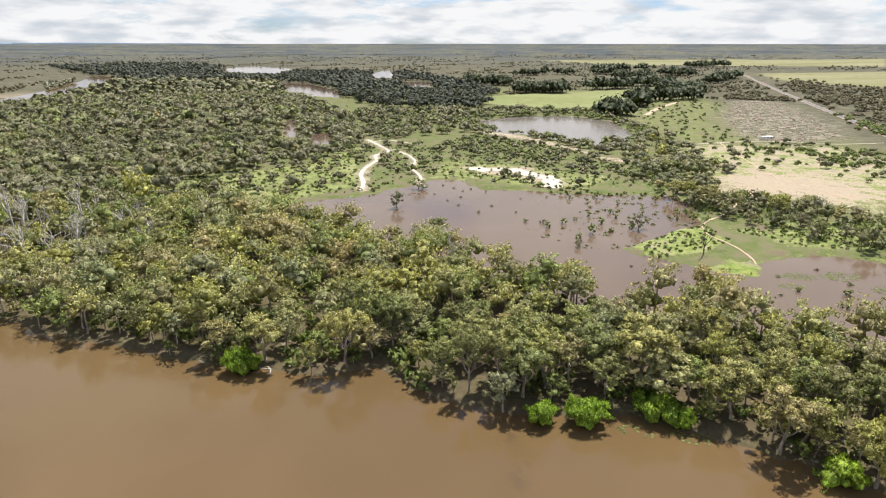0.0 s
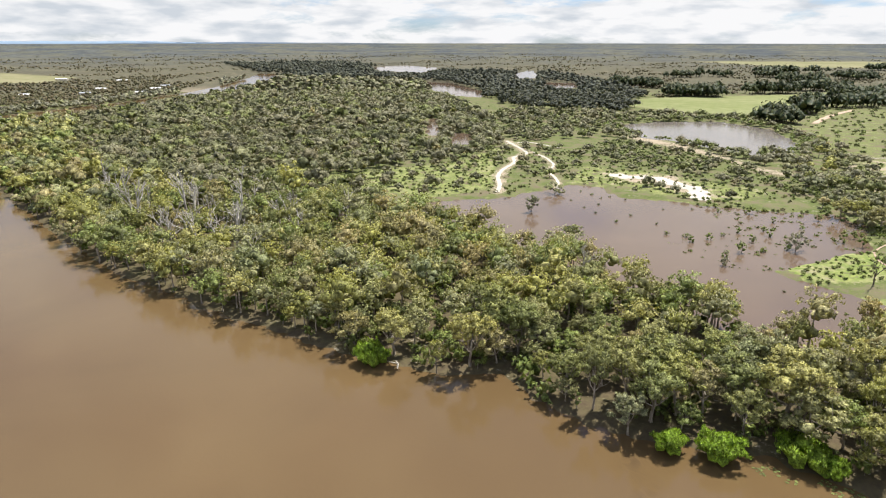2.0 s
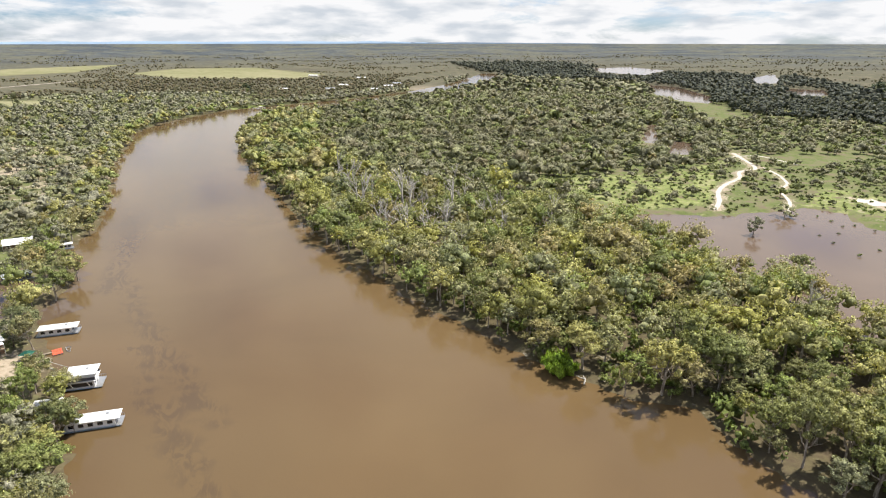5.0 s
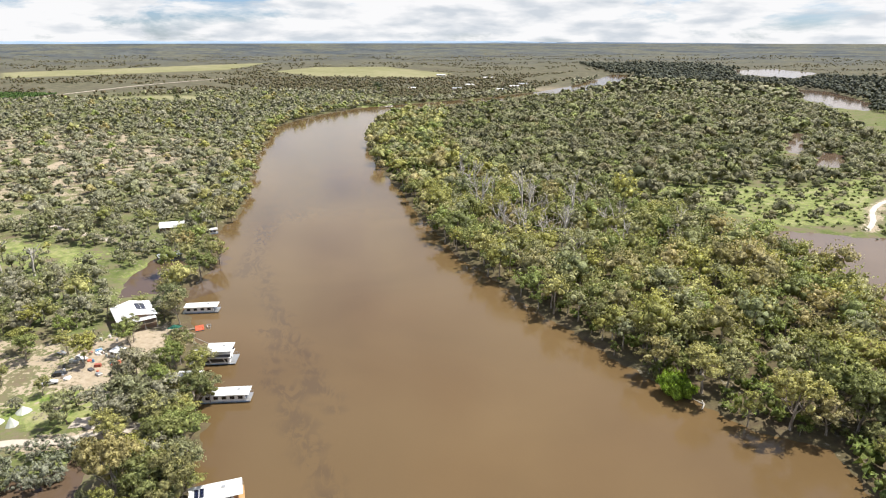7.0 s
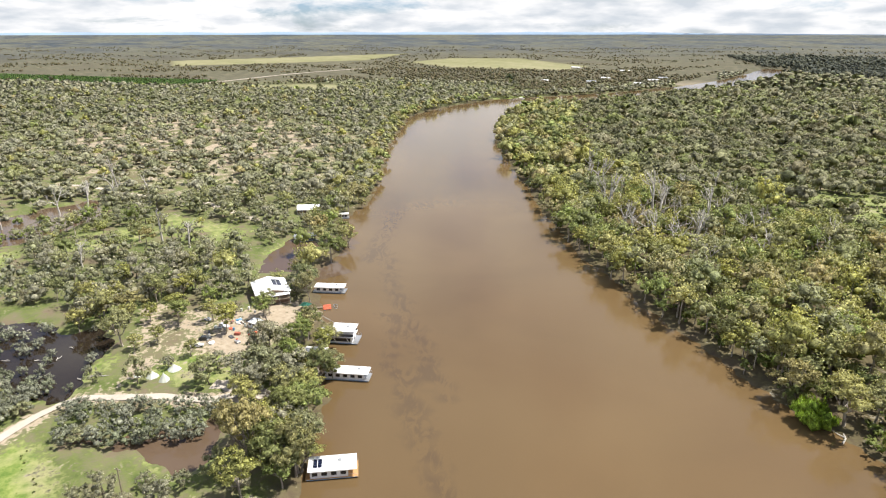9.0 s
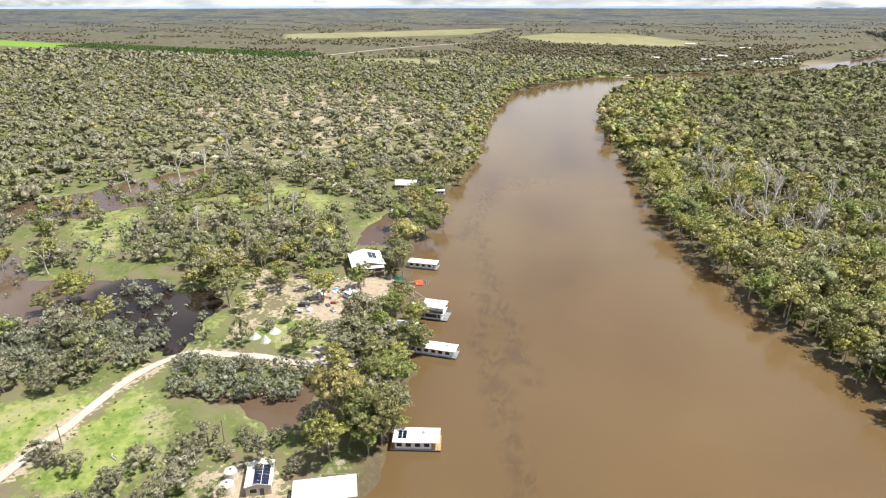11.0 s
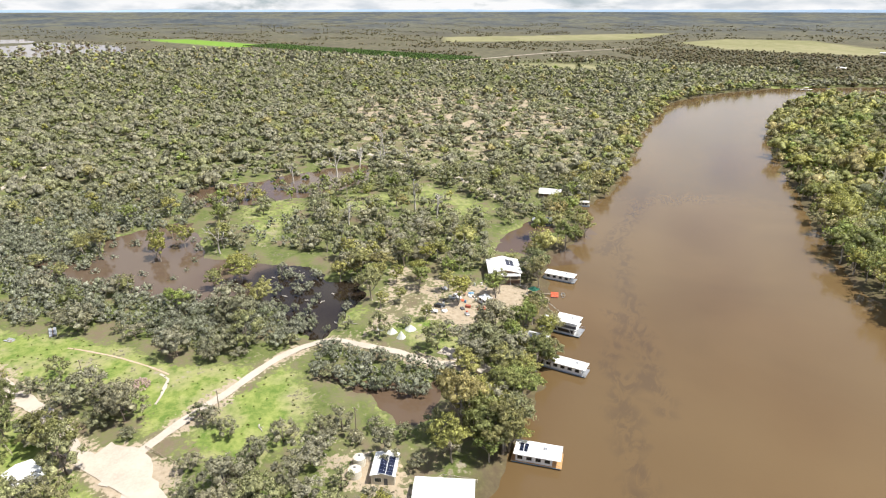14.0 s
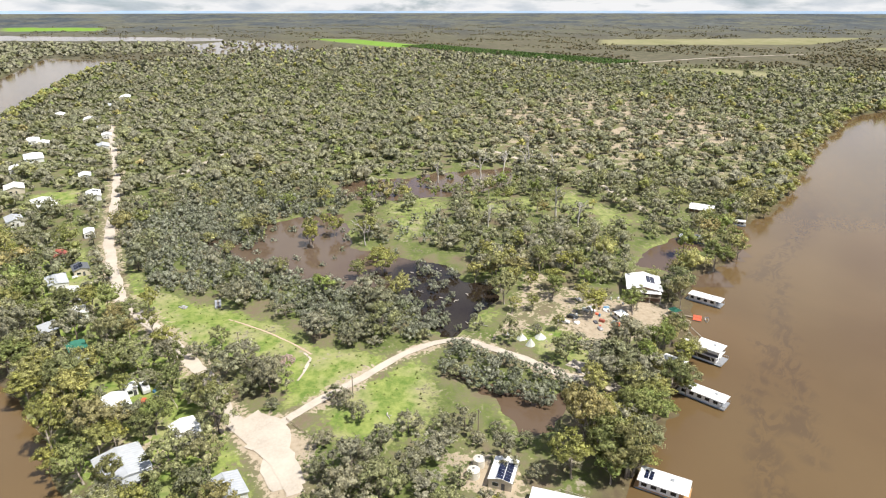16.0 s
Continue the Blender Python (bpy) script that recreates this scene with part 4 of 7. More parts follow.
def clear(x, y, wet=1.0):
    ok = shore(x, y) > wet
    for line, w in CLEAR_LINES:
        ok &= along(line, x, y) > w
    for q in CLEAR_POLYS:
        ok &= ~in_poly(q, x, y, 1.0)
    # trees on the camera's line to these places are dropped, so they show
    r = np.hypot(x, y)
    for q in KEPT_IN_VIEW:
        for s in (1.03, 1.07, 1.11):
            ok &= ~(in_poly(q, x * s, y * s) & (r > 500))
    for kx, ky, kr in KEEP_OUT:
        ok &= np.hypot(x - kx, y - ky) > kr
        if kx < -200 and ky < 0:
            # trees on the camera's side of these houses are dropped to show the roofs
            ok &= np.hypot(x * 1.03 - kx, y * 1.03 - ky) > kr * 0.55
    return ok


# ---- buildings, boats and other made things ----
KEEP_OUT += [(-64.3, 177, 7.5), (27.2, 149, 6), (39.5, 149, 6.5), (59.5, 151, 8), (65.5, 148, 5), (95, 125, 5)]   # room for the willows
DEAD_SPOTS = [(-237, 291, 1.25), (-175, 287, 1.2), (-176, 272, 1.1), (-169, 274, 1.1), (-200, 300, 1.3), (-215, 283, 1.2), (-250, 300, 1.1), (-226, 315, 1.3), (-185, 262, 1.0), (-150, 255, 1.1),
              (-140, 285, 1.2), (-160, 310, 1.3), (-262, 330, 1.2), (-190, 330, 1.2), (-120, 300, 1.1), (4, 252, 1.0), (-280, 318, 1.1), (-130, 330, 1.2), (-100, 345, 1.0), (-300, 350, 1.2), (-240, 345, 1.3)]
DEAD_SPOTS += [(-330, 70, 1.0), (-440, 20, 1.1), (-425, 35, 1.1), (-430, -10, 1.0), (-300, -45, 0.9), (-345, 60, 0.9), (-460, 55, 1.2), (-480, 60, 1.2), (-455, 75, 1.1), (-330, 20, 0.9), (-205, 270, 1.2), (-222, 300, 1.2)]
DEAD_SPOTS += [(-245, 298, 1.2), (-246, 335, 1.2), (-214, 308, 1.1), (-177, 268, 1.2), (-192, 320, 1.1), (-214, 276, 1.2), (-210, 379, 1.0), (-242, 408, 1.0), (-164, 267, 1.1), (-165, 328, 1.1),
               (-288, 341, 1.1), (-242, 371, 1.1), (-196, 271, 1.2), (-196, 257, 1.1), (-165, 313, 1.1), (-310, 355, 1.1), (-330, 375, 1.0), (-205, 292, 1.2), (-182, 296, 1.1), (-228, 330, 1.2)]
KEEP_OUT += [(x, y, 5.5) for x, y, s in DEAD_SPOTS]

ROOF_WHITE = plain("roof_white", (0.80, 0.80, 0.78), 0.45, 0.0, 0.5, 0.5, 0.12, 3.0)
ROOF_GREY = plain("roof_grey", (0.46, 0.48, 0.50), 0.45, 0.2, 0.5, 0.5, 0.15, 3.0)
ROOF_RED = plain("roof_red", (0.42, 0.12, 0.08), 0.6, 0.0, 0.4, 0.5, 0.25, 3.0)
ROOF_DARK = plain("roof_dark", (0.13, 0.14, 0.15), 0.5, 0.2, 0.5, 0.5, 0.2, 3.0)
WALL_CREAM = plain("wall_cream", (0.62, 0.55, 0.44), 0.8, 0.0, 0.3, 0.4, 0.15)
WALL_WHITE = plain("wall_white", (0.78, 0.77, 0.74), 0.6, 0.0, 0.4, 0.4, 0.12)
WALL_DARK = plain("wall_dark", (0.10, 0.10, 0.11), 0.7, 0.0, 0.4, 0.4, 0.3)
WALL_BROWN = plain("wall_brown", (0.30, 0.20, 0.14), 0.8, 0.0, 0.3, 0.4, 0.25)
GLASS = plain("tinted_glass", (0.02, 0.025, 0.03), 0.06, 0.0, 0.7, 0.3, 0.3)
PANEL = plain("solar_cell", (0.012, 0.018, 0.05), 0.12, 0.0, 0.7, 0.8, 0.3)
METAL = plain("galvanised_metal", (0.55, 0.56, 0.57), 0.4, 0.7, 0.5, 0.8, 0.2)
TIMBER = plain("weathered_timber", (0.33, 0.27, 0.20), 0.85, 0.0, 0.2, 0.7, 0.3)
DECK = plain("deck_boards", (0.55, 0.32, 0.14), 0.7, 0.0, 0.3, 0.7, 0.25)
CANVAS = plain("tent_canvas", (0.60, 0.62, 0.54), 0.9, 0.0, 0.1, 0.5, 0.2)
CANVAS_GREEN = plain("shade_cloth_green", (0.05, 0.20, 0.14), 0.8, 0.0, 0.2, 0.5, 0.25)
RED_PAINT = plain("red_paint", (0.62, 0.13, 0.06), 0.5, 0.0, 0.4, 0.6, 0.2)
TANK = plain("tank_cream", (0.68, 0.64, 0.54), 0.6, 0.0, 0.4, 0.4, 0.1)
PLASTIC_BLUE = plain("blue_plastic", (0.10, 0.25, 0.42), 0.5, 0.0, 0.4, 0.6, 0.2)
RUBBER = plain("rubber", (0.03, 0.03, 0.03), 0.8)
STONE = plain("rubble_stone", (0.45, 0.34, 0.28), 0.9, 0.0, 0.2, 0.8, 0.35)


def box(bm, x0, x1, y0, y1, z0, z1, bevel=0.0):
    r = bmesh.ops.create_cube(bm, size=1.0, matrix=Matrix.Translation(((x0 + x1) / 2, (y0 + y1) / 2, (z0 + z1) / 2)) @ Matrix.Diagonal((x1 - x0, y1 - y0, z1 - z0, 1)))
    if bevel:
        es = list({e for v in r["verts"] for e in v.link_edges})
        bmesh.ops.bevel(bm, geom=es, offset=bevel, segments=1, affect="EDGES")
    return bm


def boxm(*a, bevel=0.0):
    return box(bmesh.new(), *a, bevel=bevel)


def slab(corners, thick):
    """A flat plate through four corners, thickened downwards."""
    bm = bmesh.new()
    top = [bm.verts.new(c) for c in corners]
    low = [bm.verts.new((c[0], c[1], c[2] - thick)) for c in corners]
    n = len(corners)
    bm.faces.new(top)
    bm.faces.new(low[::-1])
    for i in range(n):
        bm.faces.new((top[i], low[i], low[(i + 1) % n], top[(i + 1) % n]))
    bmesh.ops.recalc_face_normals(bm, faces=bm.faces)
    return bm


def part(name, bm, mat, parent, label=""):
    me = bpy.data.meshes.new(name)
    bm.to_mesh(me)
    bm.free()
    me.materials.append(mat)
    o = new(name, me)
    o.parent = parent
    return tagged(o, label) if label else o


def base(name, x, y, turn, z=None):
    e = new(name)
    e.matrix_world = pose(x, y, (max(ground_z(x, y), 0.25) if z is None else z), 0, 0, turn)
    return e


def corrugated(corners, thick, ribs):
    """A roof plane folded into standing ribs down the slope. corners: eave a, eave b, ridge b, ridge a."""
    a, b, c, d = [Vector(q) for q in corners]
    bm = bmesh.new()
    n = ((b - a).cross(d - a)).normalized() * 0.05
    s = 0.06 / (b - a).length
    steps = [(0.0, 0)]
    for k in range(ribs):
        t = (k + 0.5) / ribs
        steps += [(t - s, 0), (t, 1), (t + s, 0)]
    steps.append((1.0, 0))
    eave = [bm.verts.new(a.lerp(b, t) + n * u) for t, u in steps]
    top = [bm.verts.new(d.lerp(c, t) + n * u) for t, u in steps]
    low = [bm.verts.new(v - Vector((0, 0, thick))) for v in (a, b, c, d)]
    for k in range(len(steps) - 1):
        bm.faces.new((eave[k], eave[k + 1], top[k + 1], top[k]))
    bm.faces.new([low[0], low[1]] + eave[::-1])
    bm.faces.new([low[2], low[3]] + top)
    bm.faces.new((low[1], low[2], top[-1], eave[-1]))
    bm.faces.new((low[3], low[0], eave[0], top[0]))
    bm.faces.new((low[3], low[2], low[1], low[0]))
    bmesh.ops.recalc_face_normals(bm, faces=bm.faces)
    return bm


def window(wall, x, y, z, w, h, side):
    """A framed pane proud of a wall; side: the way it faces, as (dx, dy)."""
    dx, dy = side
    if dy:
        fr = boxm(x - w / 2 - .08, x + w / 2 + .08, y - .03, y + .03, z - .08, z + h + .08)
        pn = boxm(x - w / 2, x + w / 2, y + dy * .02 - .03, y + dy * .02 + .03, z, z + h)
    else:
        fr = boxm(x - .03, x + .03, y - w / 2 - .08, y + w / 2 + .08, z - .08, z + h + .08)
        pn = boxm(x + dx * .02 - .03, x + dx * .02 + .03, y - w / 2, y + w / 2, z, z + h)
    f = part("window", fr, WALL_WHITE, wall)
    part("pane", pn, GLASS, f)


def house(x, y, turn, L, W, eave, roof_mat, wall_mat, label, roof="gable", pitch=0.32, over=0.5, floor=0.0, veranda="", panels=(0, 0), name="house", category="house", keep=2.0, z=None):
    """L along local x, W along local y. veranda: sides among 'x', 'X', 'y', 'Y' with a lower roof on posts."""
    KEEP_OUT.append((x, y, max(L, W) * 0.55 + keep))
    h = base(name, x, y, turn, z)
    l2, w2, t = L / 2, W / 2, 0.15
    bm = bmesh.new()
    for q in ((-l2, l2, -w2, -w2 + t), (-l2, l2, w2 - t, w2), (-l2, -l2 + t, -w2 + t, w2 - t), (l2 - t, l2, -w2 + t, w2 - t)):
        box(bm, *q, -0.6, eave)
    wall = part("wall", bm, wall_mat, h)
    rise_ = w2 * pitch
    if roof == "gable":
        for sx in (-l2, l2 - t):
            g = bmesh.new()
            vs = [[g.verts.new(v) for v in ((q, -w2, eave), (q, w2, eave), (q, 0, eave + rise_))] for q in (sx, sx + t)]
            g.faces.new(vs[0]); g.faces.new(vs[1][::-1])
            for i in range(3):
                g.faces.new((vs[0][i], vs[1][i], vs[1][(i + 1) % 3], vs[0][(i + 1) % 3]))
            bmesh.ops.recalc_face_normals(g, faces=g.faces)
            part("gable", g, wall_mat, h)
        e, o = w2 + over, l2 + over
        zl = eave - over * pitch + 0.08
        r1 = part("roof", corrugated(((-o, -e, zl), (o, -e, zl), (o, 0, eave + rise_ + .08), (-o, 0, eave + rise_ + .08)), 0.08, int(L / 0.9)), roof_mat, h)
        r2 = part("roof", corrugated(((o, e, zl), (-o, e, zl), (-o, 0, eave + rise_ + .08), (o, 0, eave + rise_ + .08)), 0.08, int(L / 0.9)), roof_mat, h)
        part("ridge_cap", boxm(-o, o, -.15, .15, eave + rise_ + .06, eave + rise_ + .14, bevel=0.03), roof_mat, h)
        slope = math.atan(pitch)
    elif roof == "hip":
        e, o, k = w2 + over, l2 + over, max(l2 - w2, 0.3)
        zl, zt = eave - over * pitch + .08, eave + rise_ + .08
        r1 = part("roof", slab(((-o, -e, zl), (o, -e, zl), (k, 0, zt), (-k, 0, zt)), .08), roof_mat, h)
        r2 = part("roof", slab(((o, e, zl), (-o, e, zl), (-k, 0, zt), (k, 0, zt)), .08), roof_mat, h)
        part("roof", slab(((o, -e, zl), (o, e, zl), (k, 0, zt)), .08), roof_mat, h)
        part("roof", slab(((-o, e, zl), (-o, -e, zl), (-k, 0, zt)), .08), roof_mat, h)
        slope = math.atan(pitch)
    else:
        e, o = w2 + over, l2 + over
        r1 = r2 = part("roof", corrugated(((-o, -e, eave + .1), (o, -e, eave + .1), (o, e, eave + .1 + W * 0.12), (-o, e, eave + .1 + W * 0.12)), 0.1, int(L / 0.9)), roof_mat, h)
        slope = math.atan(0.12)
    side = 1 if panels[1] >= 0 else -1
    for k in range(panels[0]):
        row, col = k % 2, k // 2
        px = -l2 + 1.2 + col * 1.15 + (L * 0.15)
        s = w2 * 0.55 - row * 1.8
        yy, zz = side * s, eave + (w2 - s) * pitch + 0.16 if roof != "skillion" else eave + 0.3 + (s + w2) * 0.12
        p = boxm(-0.52, 0.52, -0.85, 0.85, -0.02, 0.03)
        bmesh.ops.transform(p, matrix=Matrix.Translation((px, yy, zz)) @ Matrix.Rotation(-side * slope if roof != "skillion" else slope, 4, "X"), verts=p.verts)
        part("solar_panel", p, PANEL, r2)
    for k in range(max(2, int(L / 4))):
        wx = -l2 + (k + 0.5) * L / max(2, int(L / 4))
        window(wall, wx, -w2 - .02, floor + 1.0, 1.4, 1.1, (0, -1))
        window(wall, wx, w2 + .02, floor + 1.0, 1.4, 1.1, (0, 1))
    window(wall, l2 + .02, -w2 * 0.4, floor + 1.0, 1.6, 1.1, (1, 0))
    part("door", boxm(l2 - .02, l2 + .05, 0.3, 1.25, floor, floor + 2.05), WALL_DARK, h, "dark entry door")
    for s in veranda:
        d = 2.6
        zt, zb = eave - 0.25, eave - 0.65
        if s in "yY":
            sg = -1 if s == "y" else 1
            y0, y1 = sg * w2, sg * (w2 + d)
            part("veranda_roof", slab(((-l2, y0, zt), (l2, y0, zt), (l2, y1, zb), (-l2, y1, zb))[::sg], .06), roof_mat, h)
            posts = [(-l2 + .1 + k * (L - .2) / 4, y1 - sg * .15) for k in range(5)]
            part("veranda_floor", boxm(-l2, l2, min(y0, y1), max(y0, y1), floor - .15, floor + .02), TIMBER, h)
        else:
            sg = -1 if s == "x" else 1
            x0, x1 = sg * l2, sg * (l2 + d)
            part("veranda_roof", slab(((x0, -w2, zt), (x1, -w2, zb), (x1, w2, zb), (x0, w2, zt)), .06), roof_mat, h)
            posts = [(x1 - sg * .15, -w2 + .1 + k * (W - .2) / 3) for k in range(4)]
            part("veranda_floor", boxm(min(x0, x1), max(x0, x1), -w2, w2, floor - .15, floor + .02), TIMBER, h)
        for px, py in posts:
            part("post", boxm(px - .06, px + .06, py - .06, py + .06, -0.6, zb + .05), WALL_WHITE, h)
    return tagged(h, label, category)


house(-243.5, 81.5, -12, 15, 13.0, 5.0, ROOF_WHITE, WALL_BROWN, "two-storey brown house with a wide white metal roof", "gable", 0.22, 0.8, 2.6, "X", (12, 1))
house(-128.6, 12.8, -17, 8.6, 6.0, 2.9, ROOF_WHITE, WALL_CREAM, "cream metal shed with a solar panelled roof", "gable", 0.25, 0.25, 0, "", (12, 1), "shed", "shed", 0.5)
house(-116.8, 25.6, 73, 14.5, 7.0, 2.9, ROOF_WHITE, WALL_WHITE, "long white shed roof beside the river lawn", "gable", 0.12, 0.3, 0, "", (0, 0), "shed", "shed", 1.0)
house(-129.4, -87, 41, 12.7, 11.0, 3.2, ROOF_GREY, WALL_WHITE, "house with a broad pale grey metal roof", "gable", 0.14, 0.5, 0, "X")
house(-156.5, -102.5, 36, 9.5, 7.5, 3.0, ROOF_WHITE, WALL_CREAM, "small house with a white metal roof", "gable", 0.25, 0.4, 0, "y")
house(-179.5, -126, 41, 10, 8, 3.0, ROOF_GREY, WALL_CREAM, "low house with a weathered grey roof", "gable", 0.2, 0.4, 0, "X")
house(-203, -151, 40, 9, 6, 3.2, ROOF_GREY, WALL_DARK, "dark shed with a patched grey roof", "skillion", 0.1, 0.2, 0, "", (0, 0), "shed", "shed")
house(-191.5, -134, 40, 7.5, 6, 2.4, CANVAS_GREEN, WALL_DARK, "garden shelter covered in green shade cloth", "gable", 0.15, 0.1, 0, "", (0, 0), "shelter", "shelter")
house(-166, -102.5, 38, 4.2, 3.4, 2.4, ROOF_WHITE, WALL_WHITE, "small white garden shed", "skillion", 0.1, 0.2, 0, "", (0, 0), "shed", "shed", 0.5)
house(-144.5, -76, 42, 8.5, 6.5, 3.0, ROOF_WHITE, WALL_CREAM, "small house with a white roof under trees", "gable", 0.2, 0.4)
house(-121.5, -56.5, 35, 9, 7, 3.0, ROOF_GREY, WALL_WHITE, "grey-roofed cottage beside the dirt road", "gable", 0.22, 0.4)
house(-365, -252, 45, 17, 11, 3.2, ROOF_WHITE, WALL_WHITE, "white homestead with a hipped roof and veranda", "hip", 0.42, 0.4, 0.3, "Xy")
house(-489, -336, 35, 22, 13, 3.4, ROOF_WHITE, WALL_WHITE, "large white-roofed house among trees", "hip", 0.35, 0.5, 0, "", (0, 0), "house", "house", 2.0)
house(-398, -292, 35, 16, 11, 3.4, ROOF_WHITE, WALL_CREAM, "white-roofed house behind dark trees", "gable", 0.3, 0.5)
house(-382, -230, 30, 15, 8, 3.2, ROOF_WHITE, WALL_WHITE, "white house with solar panels beside the road", "gable", 0.3, 0.4, 0, "x", (6, 1))
house(-533, -303, 28, 16, 10, 3.4, ROOF_GREY, WALL_WHITE, "pale house with a blue-grey roof", "gable", 0.3, 0.4)
house(-672, -390, 25, 20, 11, 3.4, ROOF_WHITE, WALL_CREAM, "white-roofed house by the river road", "gable", 0.3, 0.4, 0, "", (0, 0), "house", "house", 2.0)
house(-558, -380, 30, 20, 10, 3.4, ROOF_WHITE, WALL_WHITE, "white-roofed house by the river bank", "hip", 0.3, 0.4)
house(-278, -191, 36, 9, 7, 2.9, ROOF_RED, WALL_CREAM, "small house with a rusty red roof", "gable", 0.3, 0.4)
house(-261.5, -171.5, 36, 9, 6.5, 3.0, ROOF_DARK, WALL_CREAM, "cream cottage with a dark panelled roof", "gable", 0.3, 0.3, 0, "", (10, -1))
house(-247, -174, 36, 12, 8, 3.0, ROOF_GREY, WALL_WHITE, "low white building with a pale roof", "gable", 0.15, 0.3)
house(-312, -195, 30, 9, 5, 2.8, ROOF_WHITE, WALL_WHITE, "white garage beside the dirt road", "gable", 0.25, 0.2, 0, "", (0, 0), "garage", "garage")
house(-853, -440, 20, 26, 12, 3.5, ROOF_WHITE, WALL_CREAM, "distant white-roofed house on the point", "gable", 0.25, 0.4, 0, "", (0, 0), "house", "house", 2.0)
house(-770, -421, 22, 20, 11, 3.5, ROOF_GREY, WALL_CREAM, "distant grey-roofed house on the point", "gable", 0.25, 0.4)
house(-700, -440, 22, 20, 11, 3.5, ROOF_WHITE, WALL_CREAM, "distant white-roofed house on the point", "gable", 0.25, 0.4, 0, "", (0, 0), "house", "house", 2.0)
for hx, hy, ht, hl, hm in ((-544, -362, 30, 15, ROOF_WHITE), (-584, -326, 28, 13, ROOF_WHITE), (-331, -248, 40, 13, ROOF_GREY), (-235, -160, 36, 8, ROOF_WHITE), (-217, -147, 38, 8, ROOF_WHITE), (-451, -325, 32, 14, ROOF_WHITE), (-430, -262, 30, 12, ROOF_WHITE), (-620, -350, 26, 14, ROOF_GREY)):
    house(hx, hy, ht, hl, hl * 0.62, 3.4, hm, WALL_WHITE, "pale metal-roofed house along the river road", "gable", 0.28, 0.4, 0, "", (0, 0), "house", "house", 1.0 if hl > 9 else -2.0)
house(-359, 150, 60, 13, 8, 3.6, ROOF_WHITE, WALL_BROWN, "riverside house with a pale roof under trees", "gable", 0.25, 0.5, 0.4, "y")
house(-219, 66, 20, 4.5, 3.4, 2.2, ROOF_WHITE, WALL_WHITE, "small white caravan annexe in the yard", "skillion", 0.1, 0.2, 0, "", (0, 0), "garden_shed", "shed", 0.5)
for hx, hy, ht, hl in ((-150, 1290, 20, 22), (-905, 1215, 60, 24), (-935, 1290, 40, 20), (-1010, 1180, 10, 22), (-870, 1120, 30, 18), (-960, 1075, 50, 20), (-1040, 1015, 15, 18), (-1150, 1420, 30, 26), (-1330, 1420, 12, 30)):
    house(hx, hy, ht, hl, 11, 3.6, ROOF_WHITE if hl != 20 else ROOF_GREY, WALL_CREAM, "distant farmhouse with a pale metal roof", "gable", 0.3, 0.4)


def water_tank(x, y, r, hgt, label):
    KEEP_OUT.append((x, y, r + 1))
    e = base("water_tank", x, y, 0)
    bm = bmesh.new()
    prof = [(r, -.3), (r, hgt * .3), (r * 1.02, hgt * .32), (r, hgt * .34), (r, hgt * .65), (r * 1.02, hgt * .67), (r, hgt * .69), (r, hgt), (r * .55, hgt + r * .22), (0.3, hgt + r * .3)]
    rings = [[bm.verts.new((q * math.cos(a * math.pi / 12), q * math.sin(a * math.pi / 12), z)) for a in range(24)] for q, z in prof]
    for p, q in zip(rings[:-1], rings[1:]):
        for a in range(24):
            bm.faces.new((p[a], p[(a + 1) % 24], q[(a + 1) % 24], q[a]))
    bm.faces.new(rings[-1])
    part("tank_body", bm, TANK, e)
    part("lid", boxm(-.3, .3, -.3, .3, hgt + r * .28, hgt + r * .28 + .12, bevel=.04), WALL_DARK, e, "dark inspection lid")
    return tagged(e, label, "water tank", "water tanks by the shed")


water_tank(-133.4, 6.6, 1.6, 2.4, "round cream water tank beside the shed")
water_tank(-129.2, 5.0, 1.7, 2.3, "round cream water tank beside the shed")


